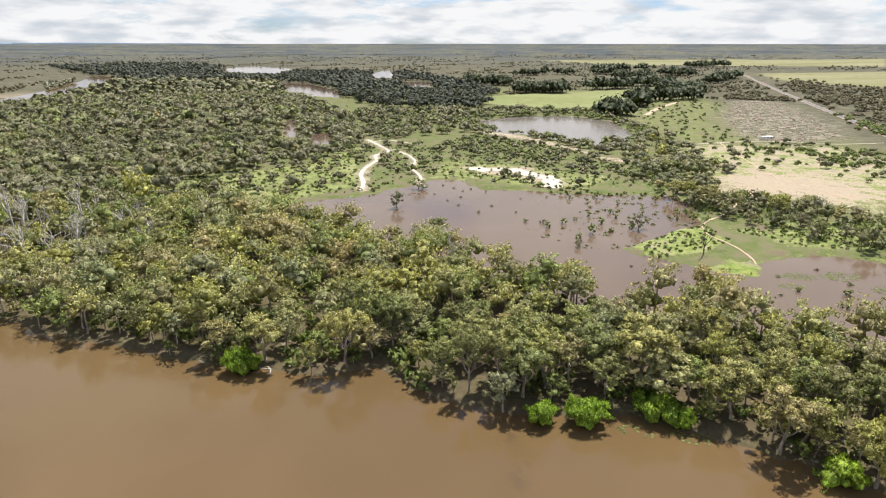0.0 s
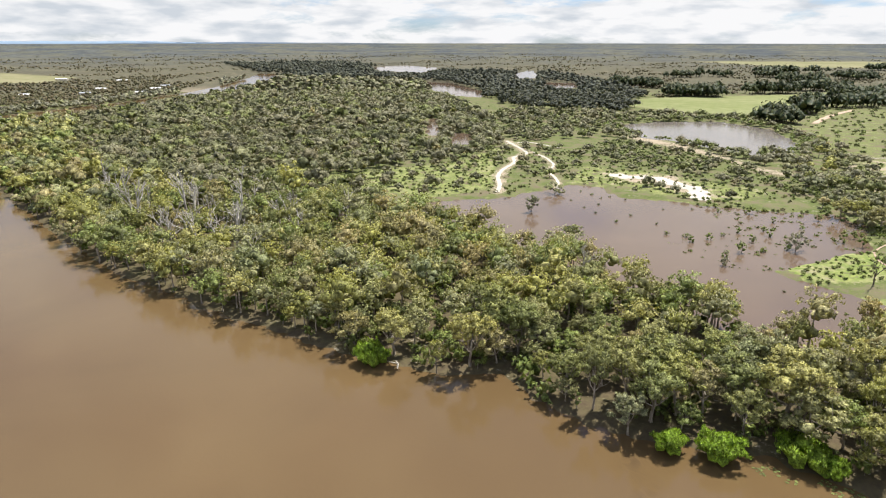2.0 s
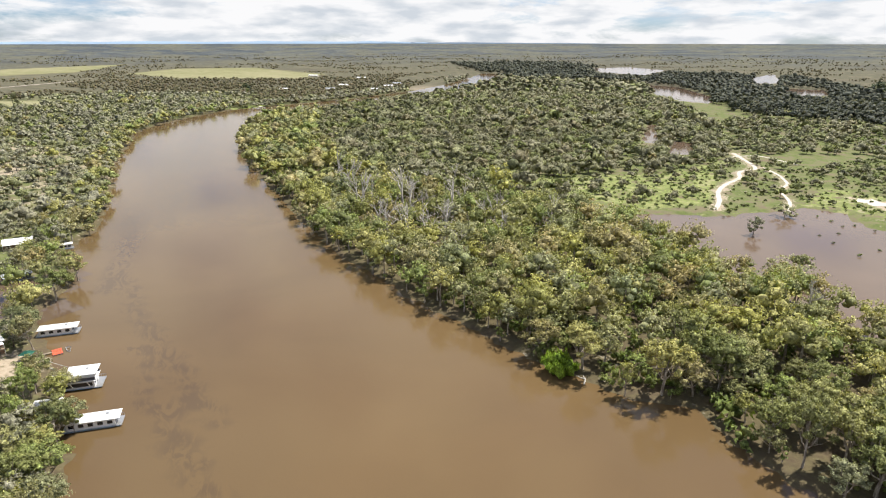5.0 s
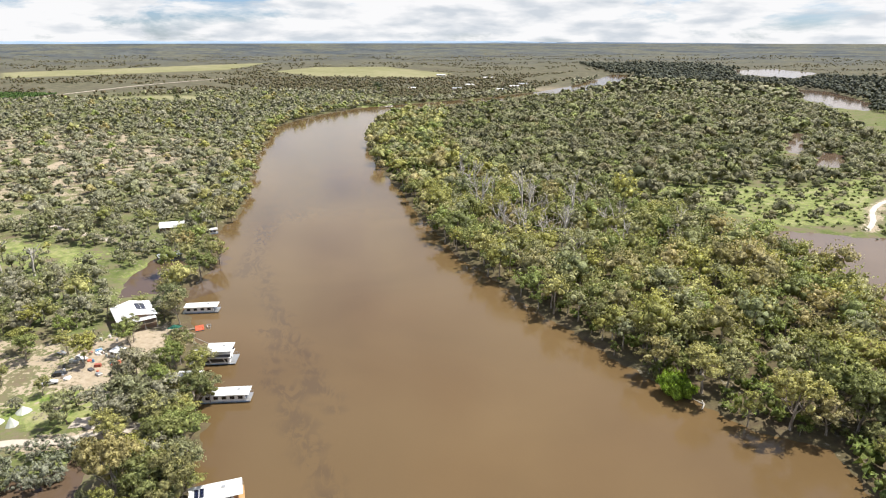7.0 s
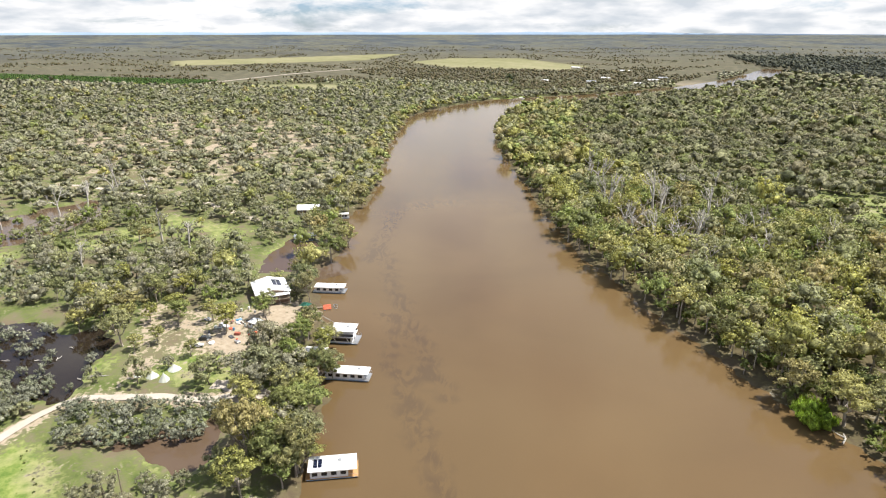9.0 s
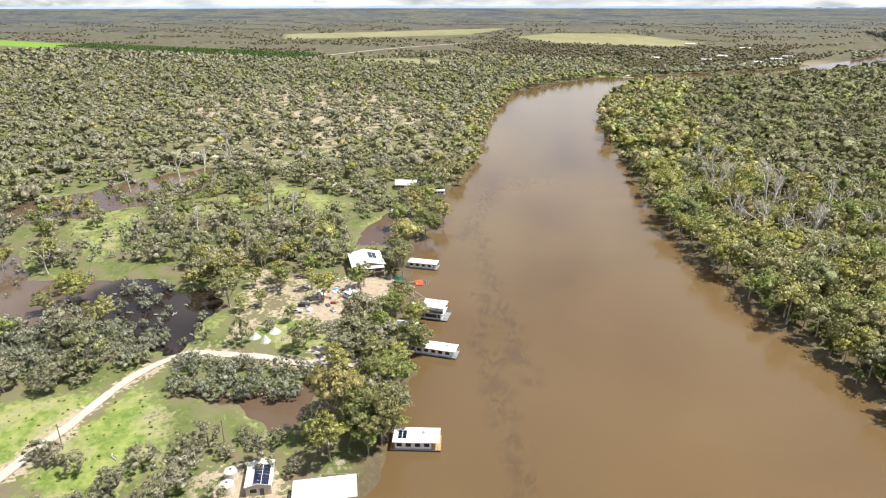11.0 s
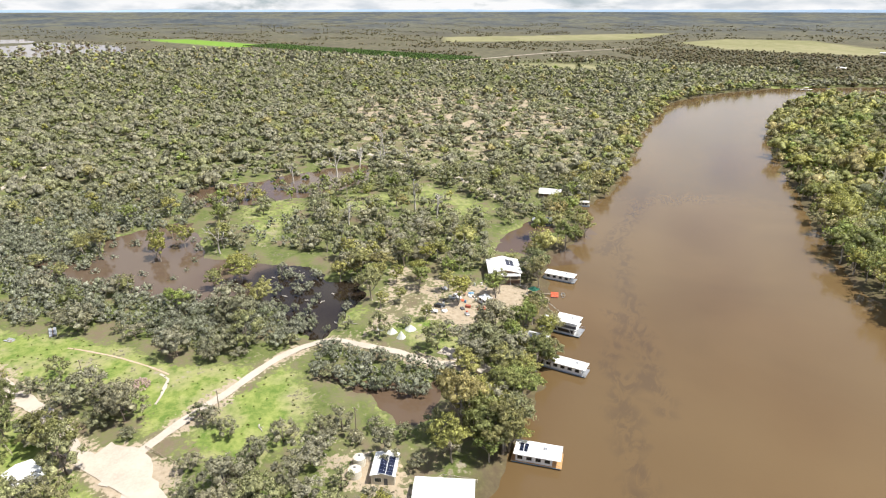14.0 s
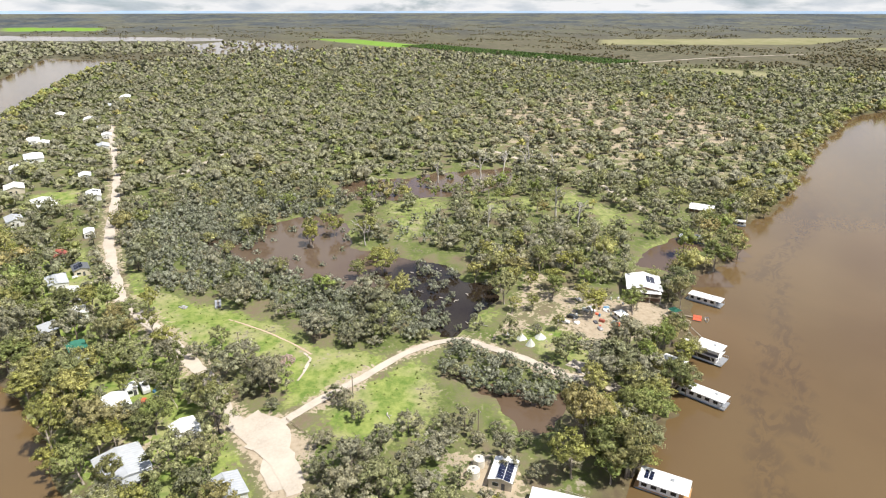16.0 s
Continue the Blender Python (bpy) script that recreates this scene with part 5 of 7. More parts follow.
def houseboat(x, y, turn, L, W, label, storeys=1, front=2.2, roof_mat=ROOF_WHITE, panels=0, deck_mat=METAL, trim=WALL_WHITE, z=0.0, stripe=PLASTIC_BLUE):
    """A flat-bottomed houseboat with its bow along local +x."""
    KEEP_OUT.append((x, y, L * 0.3))
    b = base("houseboat", x, y, turn, z)
    l2, w2 = L / 2, W / 2
    for s in (-1, 1):
        part("pontoon", boxm(-l2, l2 - .4, s * w2 * .62 - .7, s * w2 * .62 + .7, -.5, .35, bevel=.2), METAL, b)
    part("deck", boxm(-l2, l2, -w2, w2, .36, .5), deck_mat, b)
    for s in (-1, 1):
        part("hull_stripe", boxm(-l2 + .3, l2 - .3, s * (w2 + .02) - .03, s * (w2 + .02) + .03, .37, .48), stripe, b, "dark painted hull stripe")
    c0, c1, cw = -l2 + 1.2, l2 - front, w2 - .5
    top = 2.75
    bm = bmesh.new()
    for q in ((c0, c1, -cw, -cw + .1), (c0, c1, cw - .1, cw), (c0, c0 + .1, -cw + .1, cw - .1), (c1 - .1, c1, -cw + .1, cw - .1)):
        box(bm, *q, .5, top)
    cab = part("cabin", bm, trim, b, "white panelled cabin")
    if storeys == 2:
        for s in (-1, 1):
            part("window_band", boxm(c0 + 2.5, c1 - .5, s * (cw + .02) - .03, s * (cw + .02) + .03, .95, 2.3, bevel=.02), GLASS, cab, "long dark tinted window")
            for px in (c0 + 4.2, c0 + 6.6, c1 - 1.6):
                bar = boxm(-.14, .14, -.04, .04, -.78, .78, bevel=.02)
                bmesh.ops.transform(bar, matrix=Matrix.Translation((px, s * (cw + .06), 1.62)) @ Matrix.Rotation(s * .5, 4, "Y"), verts=bar.verts)
                part("window_trim", bar, WALL_WHITE, cab, "slanted white trim between dark windows")
    n = max(3, int((c1 - c0) / 2.2)) if storeys == 1 else 0
    for k in range(n):
        wx = c0 + (k + .5) * (c1 - c0) / n
        for s in (-1, 1):
            window(cab, wx, s * (cw + .02), 1.2, 1.4, 1.05, (0, s))
    window(cab, c1 + .02, -cw * .45, 1.2, 1.5, 1.1, (1, 0))
    part("door", boxm(c1 - .02, c1 + .05, .2, 1.1, .5, 2.4), GLASS, b, "dark glass sliding door")
    part("roof", boxm(c0 - .6, l2 - .3 if storeys == 1 else c1 + .8, -w2, w2, top, top + .14, bevel=.05), roof_mat, b, "flat white roof")
    r_top = top + .14
    if storeys == 2:
        u0 = c0 + (c1 - c0) * 0.42
        bm = bmesh.new()
        for q in ((u0, u0 + .1, -cw, cw), (u0 + .1, c1 + .6, -cw, -cw + .1), (u0 + .1, c1 + .6, cw - .1, cw)):
            box(bm, *q, r_top, r_top + 1.0)
        part("upper_screen", bm, WALL_DARK, b, "dark upper deck screen")
        for px in (u0 + .1, (u0 + c1) / 2, c1 + .55):
            for s in (-1, 1):
                part("post", boxm(px - .07, px + .07, s * cw - .07, s * cw + .07, r_top + 1.0, r_top + 2.3), WALL_WHITE, b)
        part("upper_roof", boxm(u0 - .5, c1 + 1.1, -w2, w2, r_top + 2.3, r_top + 2.45, bevel=.05), roof_mat, b, "white upper deck roof")
        r_top += 2.45
    for k in range(panels):
        part("solar_panel", boxm(c0 + .8 + (k // 3) * 1.2, c0 + 1.8 + (k // 3) * 1.2, -1.6 + (k % 3) * 1.15, -.55 + (k % 3) * 1.15, r_top + .06, r_top + .1), PANEL, b)
    part("air_unit", boxm(c1 - 2.6, c1 - 1.7, .4, 1.2, r_top, r_top + .35, bevel=.05), METAL, b)
    for s in (-1, 1):
        for k in range(4):
            px = c1 + .2 + k * (front - .35) / 3
            part("rail_post", boxm(px - .03, px + .03, s * w2 * .97 - .03, s * w2 * .97 + .03, .5, 1.45), METAL, b)
        part("rail", boxm(c1, l2 - .1, s * w2 * .97 - .03, s * w2 * .97 + .03, 1.42, 1.48), METAL, b)
    return tagged(b, label, "houseboat", "houseboats on the west bank")


houseboat(-237.0, 106.0, 50, 14.5, 5.2, "white single-storey houseboat moored under a gum", 1, 2.4)
houseboat(-193.2, 88.2, 48, 16.5, 7.0, "large white two-storey houseboat with dark windows", 2, 2.2)
houseboat(-167.0, 78.8, 48, 15.5, 5.2, "white houseboat half hidden by bank trees", 1, 1.8)
houseboat(-126.6, 53.6, 62, 13.5, 6.4, "white houseboat with solar panels and timber foredeck", 1, 2.6, ROOF_WHITE, 6, DECK)
houseboat(-186.0, 76.0, 48, 9.0, 4.0, "small white houseboat tucked against the bank", 1, 1.4)
houseboat(-311.0, 126.0, 80, 13, 7.0, "old houseboat with a dark grey roof", 1, 1.6, ROOF_GREY, 0, TIMBER, WALL_DARK)
houseboat(-338.0, 163.0, 65, 8, 4.0, "small white houseboat in the shade", 1, 1.2)


def jetty(x, y, turn):
    e = base("jetty", x, y, turn, 0.2)
    for k in range(10):
        part("plank", boxm(-8 + k * 1.6, -6.5 + k * 1.6, -3, 3, .6, .75), WALL_WHITE, e)
    for k in range(5):
        for s in (-1, 1):
            part("pile", boxm(-7.6 + k * 3.8, -7.3 + k * 3.8, s * 2.8 - .15, s * 2.8 + .15, -1.5, 1.6), TIMBER, e)
    part("shelter_roof", boxm(-3, 3, -2.4, 2.4, 3.2, 3.4, bevel=.05), ROOF_WHITE, e)
    for sx in (-2.8, 2.8):
        for sy in (-2.2, 2.2):
            part("post", boxm(sx - .1, sx + .1, sy - .1, sy + .1, .7, 3.2), TIMBER, e)
    return tagged(e, "white river jetty with a small shelter", "jetty")


jetty(-802, 728, 70)
house(344, 668, 12, 13, 3.5, 2.6, ROOF_WHITE, WALL_WHITE, "long white transportable hut on the slope", "skillion", 0.1, 0.2, 0, "", (0, 0), "hut", "hut")


def raft(x, y, turn):
    b = base("raft", x, y, turn, 0)
    for s in (-1.1, 0, 1.1):
        part("float", boxm(-2.4, 2.4, s - .35, s + .35, -.25, .3, bevel=.12), PLASTIC_BLUE, b)
    for k in range(9):
        part("plank", boxm(-2.5 + k * .56, -2.0 + k * .56, -1.6, 1.6, .31, .37), RED_PAINT, b)
    part("gangway", boxm(-.4, .4, -6.4, -1.6, .5, .58), TIMBER, b)
    return tagged(b, "floating raft with a red painted deck", "raft")


raft(-221.8, 97.3, -22)


def dinghy(x, y, turn, label):
    b = base("dinghy", x, y, turn, 0)
    bm = bmesh.new()
    rings = []
    for k, (px, w, keel) in enumerate(((-2.0, .75, -.1), (-1, .85, -.15), (.3, .85, -.15), (1.4, .6, -.08), (2.2, .08, .2))):
        rings.append([bm.verts.new(v) for v in ((px, -w, .5), (px, -w * .75, .05), (px, 0, keel), (px, w * .75, .05), (px, w, .5))])
    for p, q in zip(rings[:-1], rings[1:]):
        for k in range(4):
            bm.faces.new((p[k], p[k + 1], q[k + 1], q[k]))
    bm.faces.new(rings[0])
    bmesh.ops.solidify(bm, geom=bm.faces[:], thickness=0.05)
    part("hull", bm, WALL_WHITE, b)
    for px in (-1.2, .3):
        part("seat", boxm(px - .15, px + .15, -.7, .7, .32, .38), TIMBER, b)
    return tagged(b, label, "boat")


dinghy(-220.4, 100.6, -22, "small white dinghy tied to the raft")


def canopy(x, y, turn, w, mat, label):
    e = base("garden_canopy", x, y, turn)
    h = w / 2
    bm = bmesh.new()
    c = [bm.verts.new(v) for v in ((-h, -h, 2.2), (h, -h, 2.2), (h, h, 2.2), (-h, h, 2.2), (0, 0, 3.0))]
    for k in range(4):
        bm.faces.new((c[k], c[(k + 1) % 4], c[4]))
    bmesh.ops.solidify(bm, geom=bm.faces[:], thickness=0.04)
    part("canopy_top", bm, mat, e)
    for sx in (-1, 1):
        for sy in (-1, 1):
            part("leg", boxm(sx * h * .95 - .04, sx * h * .95 + .04, sy * h * .95 - .04, sy * h * .95 + .04, -.2, 2.2), METAL, e)
    return tagged(e, label, "canopy")


canopy(-223.0, 88.4, 30, 4.0, CANVAS_GREEN, "square green canopy on thin metal legs")


def tent(x, y, turn, w, h):
    e = base("tent", x, y, turn)
    bm = bmesh.new()
    n = 8
    ring = [bm.verts.new((w * math.cos(k * 2 * math.pi / n) * (1 if k % 2 else .9), w * math.sin(k * 2 * math.pi / n) * (1 if k % 2 else .9), 0)) for k in range(n)]
    mid = [bm.verts.new((v.co.x * .45, v.co.y * .45, h * .55)) for v in ring]
    top = bm.verts.new((0, 0, h))
    for k in range(n):
        bm.faces.new((ring[k], ring[(k + 1) % n], mid[(k + 1) % n], mid[k]))
        bm.faces.new((mid[k], mid[(k + 1) % n], top))
    part("canvas", bm, CANVAS, e)
    part("pole", boxm(-.04, .04, -.04, .04, -.2, h + .25), METAL, e)
    return tagged(e, "pointed pale canvas bell tent on grass", "tent", "tents beside the track")


for tx, ty, tw, th in ((-202.7, 25.3, 2.2, 2.2), (-198.0, 28.0, 1.9, 2.8), (-203.3, 32.4, 2.4, 2.0), (-206.2, 21.6, 1.6, 1.7)):
    tent(tx, ty, tx * 7 % 90, tw, th)
    KEEP_OUT.append((tx, ty, 4))


def power_pole(x, y, h, turn, label):
    e = base("power_pole", x, y, turn)
    bm = bmesh.new()
    bmesh.ops.create_cone(bm, cap_ends=True, segments=8, radius1=.17, radius2=.11, depth=h + 1, matrix=Matrix.Translation((0, 0, h / 2 - .5)))
    part("pole", bm, TIMBER, e)
    part("crossarm", boxm(-.9, .9, -.06, .06, h - .7, h - .55), TIMBER, e)
    for k in (-.8, 0, .8):
        part("insulator", boxm(k - .05, k + .05, -.05, .05, h - .55, h - .35, bevel=.02), WALL_WHITE, e)
    return tagged(e, label, "power pole")


power_pole(-164.3, -31.6, 8.0, 40, "grey timber power pole beside the track")
power_pole(-191.4, -75.9, 8.0, 40, "grey timber power pole standing in grass")
power_pole(-147.5, 7.0, 8.0, 40, "grey timber power pole near the shed")


def car(x, y, turn, mat, label, long=4.6, tall=1.6, van=False):
    e = base("car" if not van else "caravan", x, y, turn)
    l2 = long / 2
    prof = [(-l2, .35), (-l2, .95), (-l2 + .3, 1.0), (-l2 + .9, tall), (l2 - 1.9, tall), (l2 - 1.2, 1.0), (l2, .9), (l2, .35)] if not van else [(-l2, .4), (-l2, 2.0), (-l2 + .3, 2.5), (l2 - .5, 2.5), (l2, 1.6), (l2 - .1, .4)]
    bm = bmesh.new()
    w = .88 if not van else 1.15
    a = [bm.verts.new((px, -w, pz)) for px, pz in prof]
    b = [bm.verts.new((px, w, pz)) for px, pz in prof]
    n = len(prof)
    bm.faces.new(a)
    bm.faces.new(b[::-1])
    for k in range(n):
        bm.faces.new((a[k], b[k], b[(k + 1) % n], a[(k + 1) % n]))
    bmesh.ops.recalc_face_normals(bm, faces=bm.faces)
    bmesh.ops.bevel(bm, geom=bm.edges[:], offset=.07, segments=1, affect="EDGES")
    body = part("body", bm, mat, e)
    for s in (-1, 1):
        part("window", boxm(-l2 + 1.0, l2 - 1.9, s * (w - .01) - .02, s * (w - .01) + .02, 1.05, tall - .12) if not van else boxm(-.8, .8, s * (w - .01) - .02, s * (w - .01) + .02, 1.4, 2.0), GLASS, body)
        for px in ((-l2 + .85, l2 - .85) if not van else (0.0,)):
            wb = bmesh.new()
            bmesh.ops.create_cone(wb, cap_ends=True, segments=12, radius1=.34, radius2=.34, depth=.22, matrix=Matrix.Translation((px, s * (w - .08), .34)) @ Matrix.Rotation(math.pi / 2, 4, "X"))
            part("wheel", wb, RUBBER, e)
    return tagged(e, label, "car" if not van else "caravan")


CAR_DARK, CAR_WHITE = plain("car_dark", (0.04, 0.045, 0.05), 0.25, 0.1, 0.6), plain("car_white", (0.75, 0.75, 0.75), 0.25, 0.0, 0.6)
car(-246.5, -161.0, 125, CAR_DARK, "dark four-wheel drive parked on pale gravel", 4.7, 1.8)
car(-167.2, -98.6, 38, CAR_WHITE, "white caravan beside the garden shed", 5.2, 2.5, True)
car(-215, 43, 70, CAR_WHITE, "white car parked under yard trees", 4.6, 1.6)
car(-219, 47, 60, CAR_DARK, "dark car parked under yard trees", 4.6, 1.6)
car(-226, 56, 20, CAR_WHITE, "white car parked beside the clutter", 4.6, 1.6)


def lump(bm, x, y, z, r, rng, flat=0.6):
    res = bmesh.ops.create_icosphere(bm, subdivisions=1, radius=r)
    for v in res["verts"]:
        v.co = Vector((v.co.x * rng.uniform(.75, 1.25) + x, v.co.y * rng.uniform(.75, 1.25) + y, v.co.z * flat * rng.uniform(.75, 1.2) + z))


def rubble_mound(x, y):
    rng = random.Random(5)
    e = base("rubble_mound", x, y, 20)
    shared = []
    for k in range(4):
        bm = bmesh.new()
        lump(bm, 0, 0, 0, .45, rng)
        me = bpy.data.meshes.new("stone"); bm.to_mesh(me); bm.free(); me.materials.append(STONE); shared.append(me)
    for k in range(110):
        a, q = rng.uniform(0, 6.283), math.sqrt(rng.random())
        o = new("stone", shared[k % 4])
        o.parent = e
        o.matrix_basis = pose(math.cos(a) * q * 4.2, math.sin(a) * q * 2.8, .1 + .9 * (1 - q * q), rng.uniform(0, 90), rng.uniform(0, 90), rng.uniform(0, 360)) @ Matrix.Scale(rng.uniform(.5, 1.2), 4)
    return tagged(e, "low oval heap of pinkish rubble on grass", "rubble heap")


rubble_mound(-185.8, -57.7)
KEEP_OUT.append((-185.8, -57.7, 7))


def timber_stack(x, y, turn, n, long, label):
    rng = random.Random(int(x * 3))
    e = base("timber_stack", x, y, turn)
    for k in range(n):
        o = rng.uniform(-.4, .4)
        part("board", boxm(-long / 2 + o, long / 2 + o, -1.2 + (k % 5) * .5, -.75 + (k % 5) * .5, .05 + (k // 5) * .17, .2 + (k // 5) * .17), ROOF_GREY if k % 3 else TIMBER, e)
    return tagged(e, label, "timber stack")


timber_stack(-229.5, -97.0, 20, 15, 7.0, "stack of weathered boards on the grass")
timber_stack(-226.5, -110.0, 60, 8, 3.0, "small stack of grey boards on grass")
timber_stack(-236, 53, 10, 10, 3.0, "untidy pile of grey timber in the yard")


def log(x, y, turn, long, r, mat, label, z=None, group=""):
    rng = np.random.RandomState(int(abs(x * 13 + y * 7)) % 9999)
    w = Wood()
    pts = [(-long / 2, 0, .1), (-long / 6, rng.uniform(-.15, .15) * long, .2), (long / 5, rng.uniform(-.12, .12) * long, .2), (long / 2, 0, .35)]
    rs = w.limb(None, pts, [r, r * .9, r * .7, r * .25])
    w.limb(rs[1], [(long * .02, long * .14, .35), (long * .1, long * .24, .5)], [r * .4, r * .12])
    o = new("driftwood", mesh_from("driftwood", *w.done(), [mat], None, True))
    o.matrix_world = pose(x, y, max(ground_z(x, y), 0.0) if z is None else z, 0, 0, turn)
    return tagged(o, label, "log", group)


rl = random.Random(9)
for k in range(16):
    log(-255 + rl.uniform(-22, 46) * 1.0, -12 + rl.uniform(-16, 22), rl.uniform(0, 360), rl.uniform(1.5, 3.5), rl.uniform(.18, .32), BARK_DEAD, "bleached driftwood floating in dark water", 0.05, "driftwood in the lagoon")
log(-213, 11, 60, 6, .3, BARK_DEAD, "long pale fallen branch at the water edge")
log(-154.5, -19.5, 15, 4, .2, BARK_DEAD, "pale fallen branch lying on the grass")
log(-57, 179, 120, 9, .3, BARK_DEAD, "bleached fallen gum trunk leaning to the river")


def fence(line, h, label, mat=TIMBER, step=2.4, rails=2):
    x, y = line[0]
    e = base("fence", x, y, 0)
    oz = e.matrix_world.translation.z
    for (ax, ay), (bx, by) in zip(line[:-1], line[1:]):
        n = max(1, int(math.hypot(bx - ax, by - ay) / step))
        ang = math.degrees(math.atan2(by - ay, bx - ax))
        for k in range(n + 1):
            px, py = ax + (bx - ax) * k / n, ay + (by - ay) * k / n
            o = part("post", boxm(-.06, .06, -.06, .06, -.4, h), mat, e)
            o.matrix_basis = pose(px - x, py - y, ground_z(px, py) - oz)
            if k < n:
                for r in range(rails):
                    q = part("rail", boxm(0, math.hypot(bx - ax, by - ay) / n, -.03, .03, h * (.45 + .5 * r) - .06, h * (.45 + .5 * r) + .06), mat, e)
                    q.matrix_basis = pose(px - x, py - y, ground_z(px, py) - oz, 0, 0, ang)
    return tagged(e, label, "fence")


fence([(-141, -37), (-146, -43), (-152, -49.5)], 1.0, "low timber fence along the dirt junction")
fence([(-170, -95), (-162, -88), (-157, -84)], 1.6, "cream panel fence beside the cottage", WALL_CREAM)
fence([(-121, 20), (-124, 27), (-120, 35)], 1.0, "low pale fence round the river lawn", WALL_CREAM)


def mooring_lines():
    for k, (a, b) in enumerate((((-224, 87, 1.2), (-196, 92, 1.0)), ((-225, 90, 1.2), (-194, 95, 1.0)))):
        cu = bpy.data.curves.new("mooring_rope", "CURVE")
        cu.dimensions, cu.bevel_depth = "3D", 0.07
        sp = cu.splines.new("POLY")
        sp.points.add(8)
        for i in range(9):
            t = i / 8
            sp.points[i].co = (a[0] + (b[0] - a[0]) * t, a[1] + (b[1] - a[1]) * t, a[2] + (b[2] - a[2]) * t - 0.5 * math.sin(math.pi * t), 1)
        cu.materials.append(CANVAS)
        tagged(new("mooring_rope", cu), "pale mooring rope stretched over the water", "rope")


mooring_lines()

# yard clutter: drums, crates, tarps
CLUTTER = [PLASTIC_BLUE, RED_PAINT, WALL_WHITE, CANVAS, TIMBER, METAL, WALL_DARK, ROOF_RED]
rc = random.Random(21)
for k in range(46):
    spot = ((-220, 56, 11, 9), (-236, 66, 6, 8), (-165, -99, 7, 6), (-256, -178, 10, 8))[0 if k < 26 else 1 + k % 3]
    x, y = spot[0] + rc.uniform(-1, 1) * spot[2], spot[1] + rc.uniform(-1, 1) * spot[3]
    mat = CLUTTER[rc.randrange(len(CLUTTER))]
    if k % 3 == 0:
        bm = bmesh.new()
        bmesh.ops.create_cone(bm, cap_ends=True, segments=12, radius1=.45, radius2=.42, depth=1.1, matrix=Matrix.Translation((0, 0, .5)))
        o, lab, cat, nm = bm, "old drum standing in the yard", "drum", "drum"
    elif k % 3 == 1:
        s = rc.uniform(.5, 1.2)
        o, lab, cat, nm = boxm(-s, s, -s * .6, s * .6, -.1, rc.uniform(.5, 1.2), bevel=.06), "storage crate standing in the yard", "crate", "crate"
    else:
        bm = bmesh.new()
        lump(bm, 0, 0, .2, rc.uniform(.8, 1.6), rc, .5)
        o, lab, cat, nm = bm, "tarpaulin thrown over a heap", "tarpaulin", "tarpaulin"
    me = bpy.data.meshes.new(nm); o.to_mesh(me); o.free(); me.materials.append(mat)
    ob = new(nm, me)
    ob.matrix_world = pose(x, y, max(ground_z(x, y), .2), 0, 0, rc.uniform(0, 360))
    tagged(ob, lab, cat, "yard clutter")


def joined(name, kind, lod, x, y, scale, label, rng, category="trees"):
    """Many trees of one kind as one mesh, for woods that nobody could count."""
    if not len(x):
        return None
    src = {"mid": kind.mid, "low": kind.low, "far": kind.far, "speck": kind.speck}[lod]
    z = height(x, y)
    vs, fs, mi, ti, ns, o = [], [], [], [], [], 0
    pick = rng.randint(0, len(src), len(x))
    turn = rng.uniform(0, 6.283, len(x))
    for k in range(len(x)):
        (wv, wq), (cv, cf, cn) = src[pick[k]]
        wf = np.concatenate([wq[:, [0, 1, 2]], wq[:, [0, 2, 3]]])
        v = np.concatenate([wv, cv])
        c, s = math.cos(turn[k]), math.sin(turn[k])
        q = np.column_stack([v[:, 0] * c - v[:, 1] * s, v[:, 0] * s + v[:, 1] * c, v[:, 2] * rng.uniform(0.85, 1.2)]) * (scale[k] * rng.uniform(0.9, 1.12))
        q += (x[k], y[k], z[k])
        vs.append(q); fs.append(np.concatenate([wf, cf + len(wv)]) + o)
        mi.append(np.repeat([1, 0], [len(wf), len(cf)])); ti.append(np.full(len(v), rng.rand()))
        nn = np.concatenate([np.column_stack([wv[:, :2], np.full(len(wv), 0.01)]) * (1, 1, 1), cn])
        ns.append(unit(np.column_stack([nn[:, 0] * c - nn[:, 1] * s, nn[:, 0] * s + nn[:, 1] * c, nn[:, 2]])))
        o += len(v)
    me = mesh_from(name, np.concatenate(vs), np.concatenate(fs), [kind.leaf, kind.bark], {"tint": np.concatenate(ti)}, False, np.concatenate(mi), np.concatenate(ns))
    return tagged(new(name, me), label, category, kind="stuff")


def wood(seed, poly, kind, spacing, keep, name, label, near_r, near_label, group="", lo=0.75, hi=1.25, wet=1.0, mask=None, grow=0.0, category="tree"):
    rng = np.random.RandomState(seed)
    x, y = scatter(rng, poly, spacing, keep, grow)
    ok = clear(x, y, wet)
    if mask is not None:
        ok &= mask(x, y)
    ok &= (waves(x, y, 46, seed) < 0.8) | (rng.rand(len(x)) < 0.35)
    x, y = x[ok], y[ok]
    sc = (lo + (hi - lo) * rng.rand(len(x)) ** 1.25) * np.where(rng.rand(len(x)) < 0.12, 1.2, 1.0)
    r = np.hypot(x, y)
    near = r < near_r
    for k in np.where(near)[0]:
        kind.thing(x[k], y[k], sc[k], rng.uniform(0, 360), near_label, rng, group, None, category)
    for lod, a, b in (("mid", near_r, 430), ("low", 430, 820), ("far", 820, 1300), ("speck", 1300, 9e9)):
        m = (r >= a) & (r < b)
        joined(name, kind, lod, x[m], y[m], sc[m] * (1.12 if lod in ("far", "speck") else 1), label, rng)


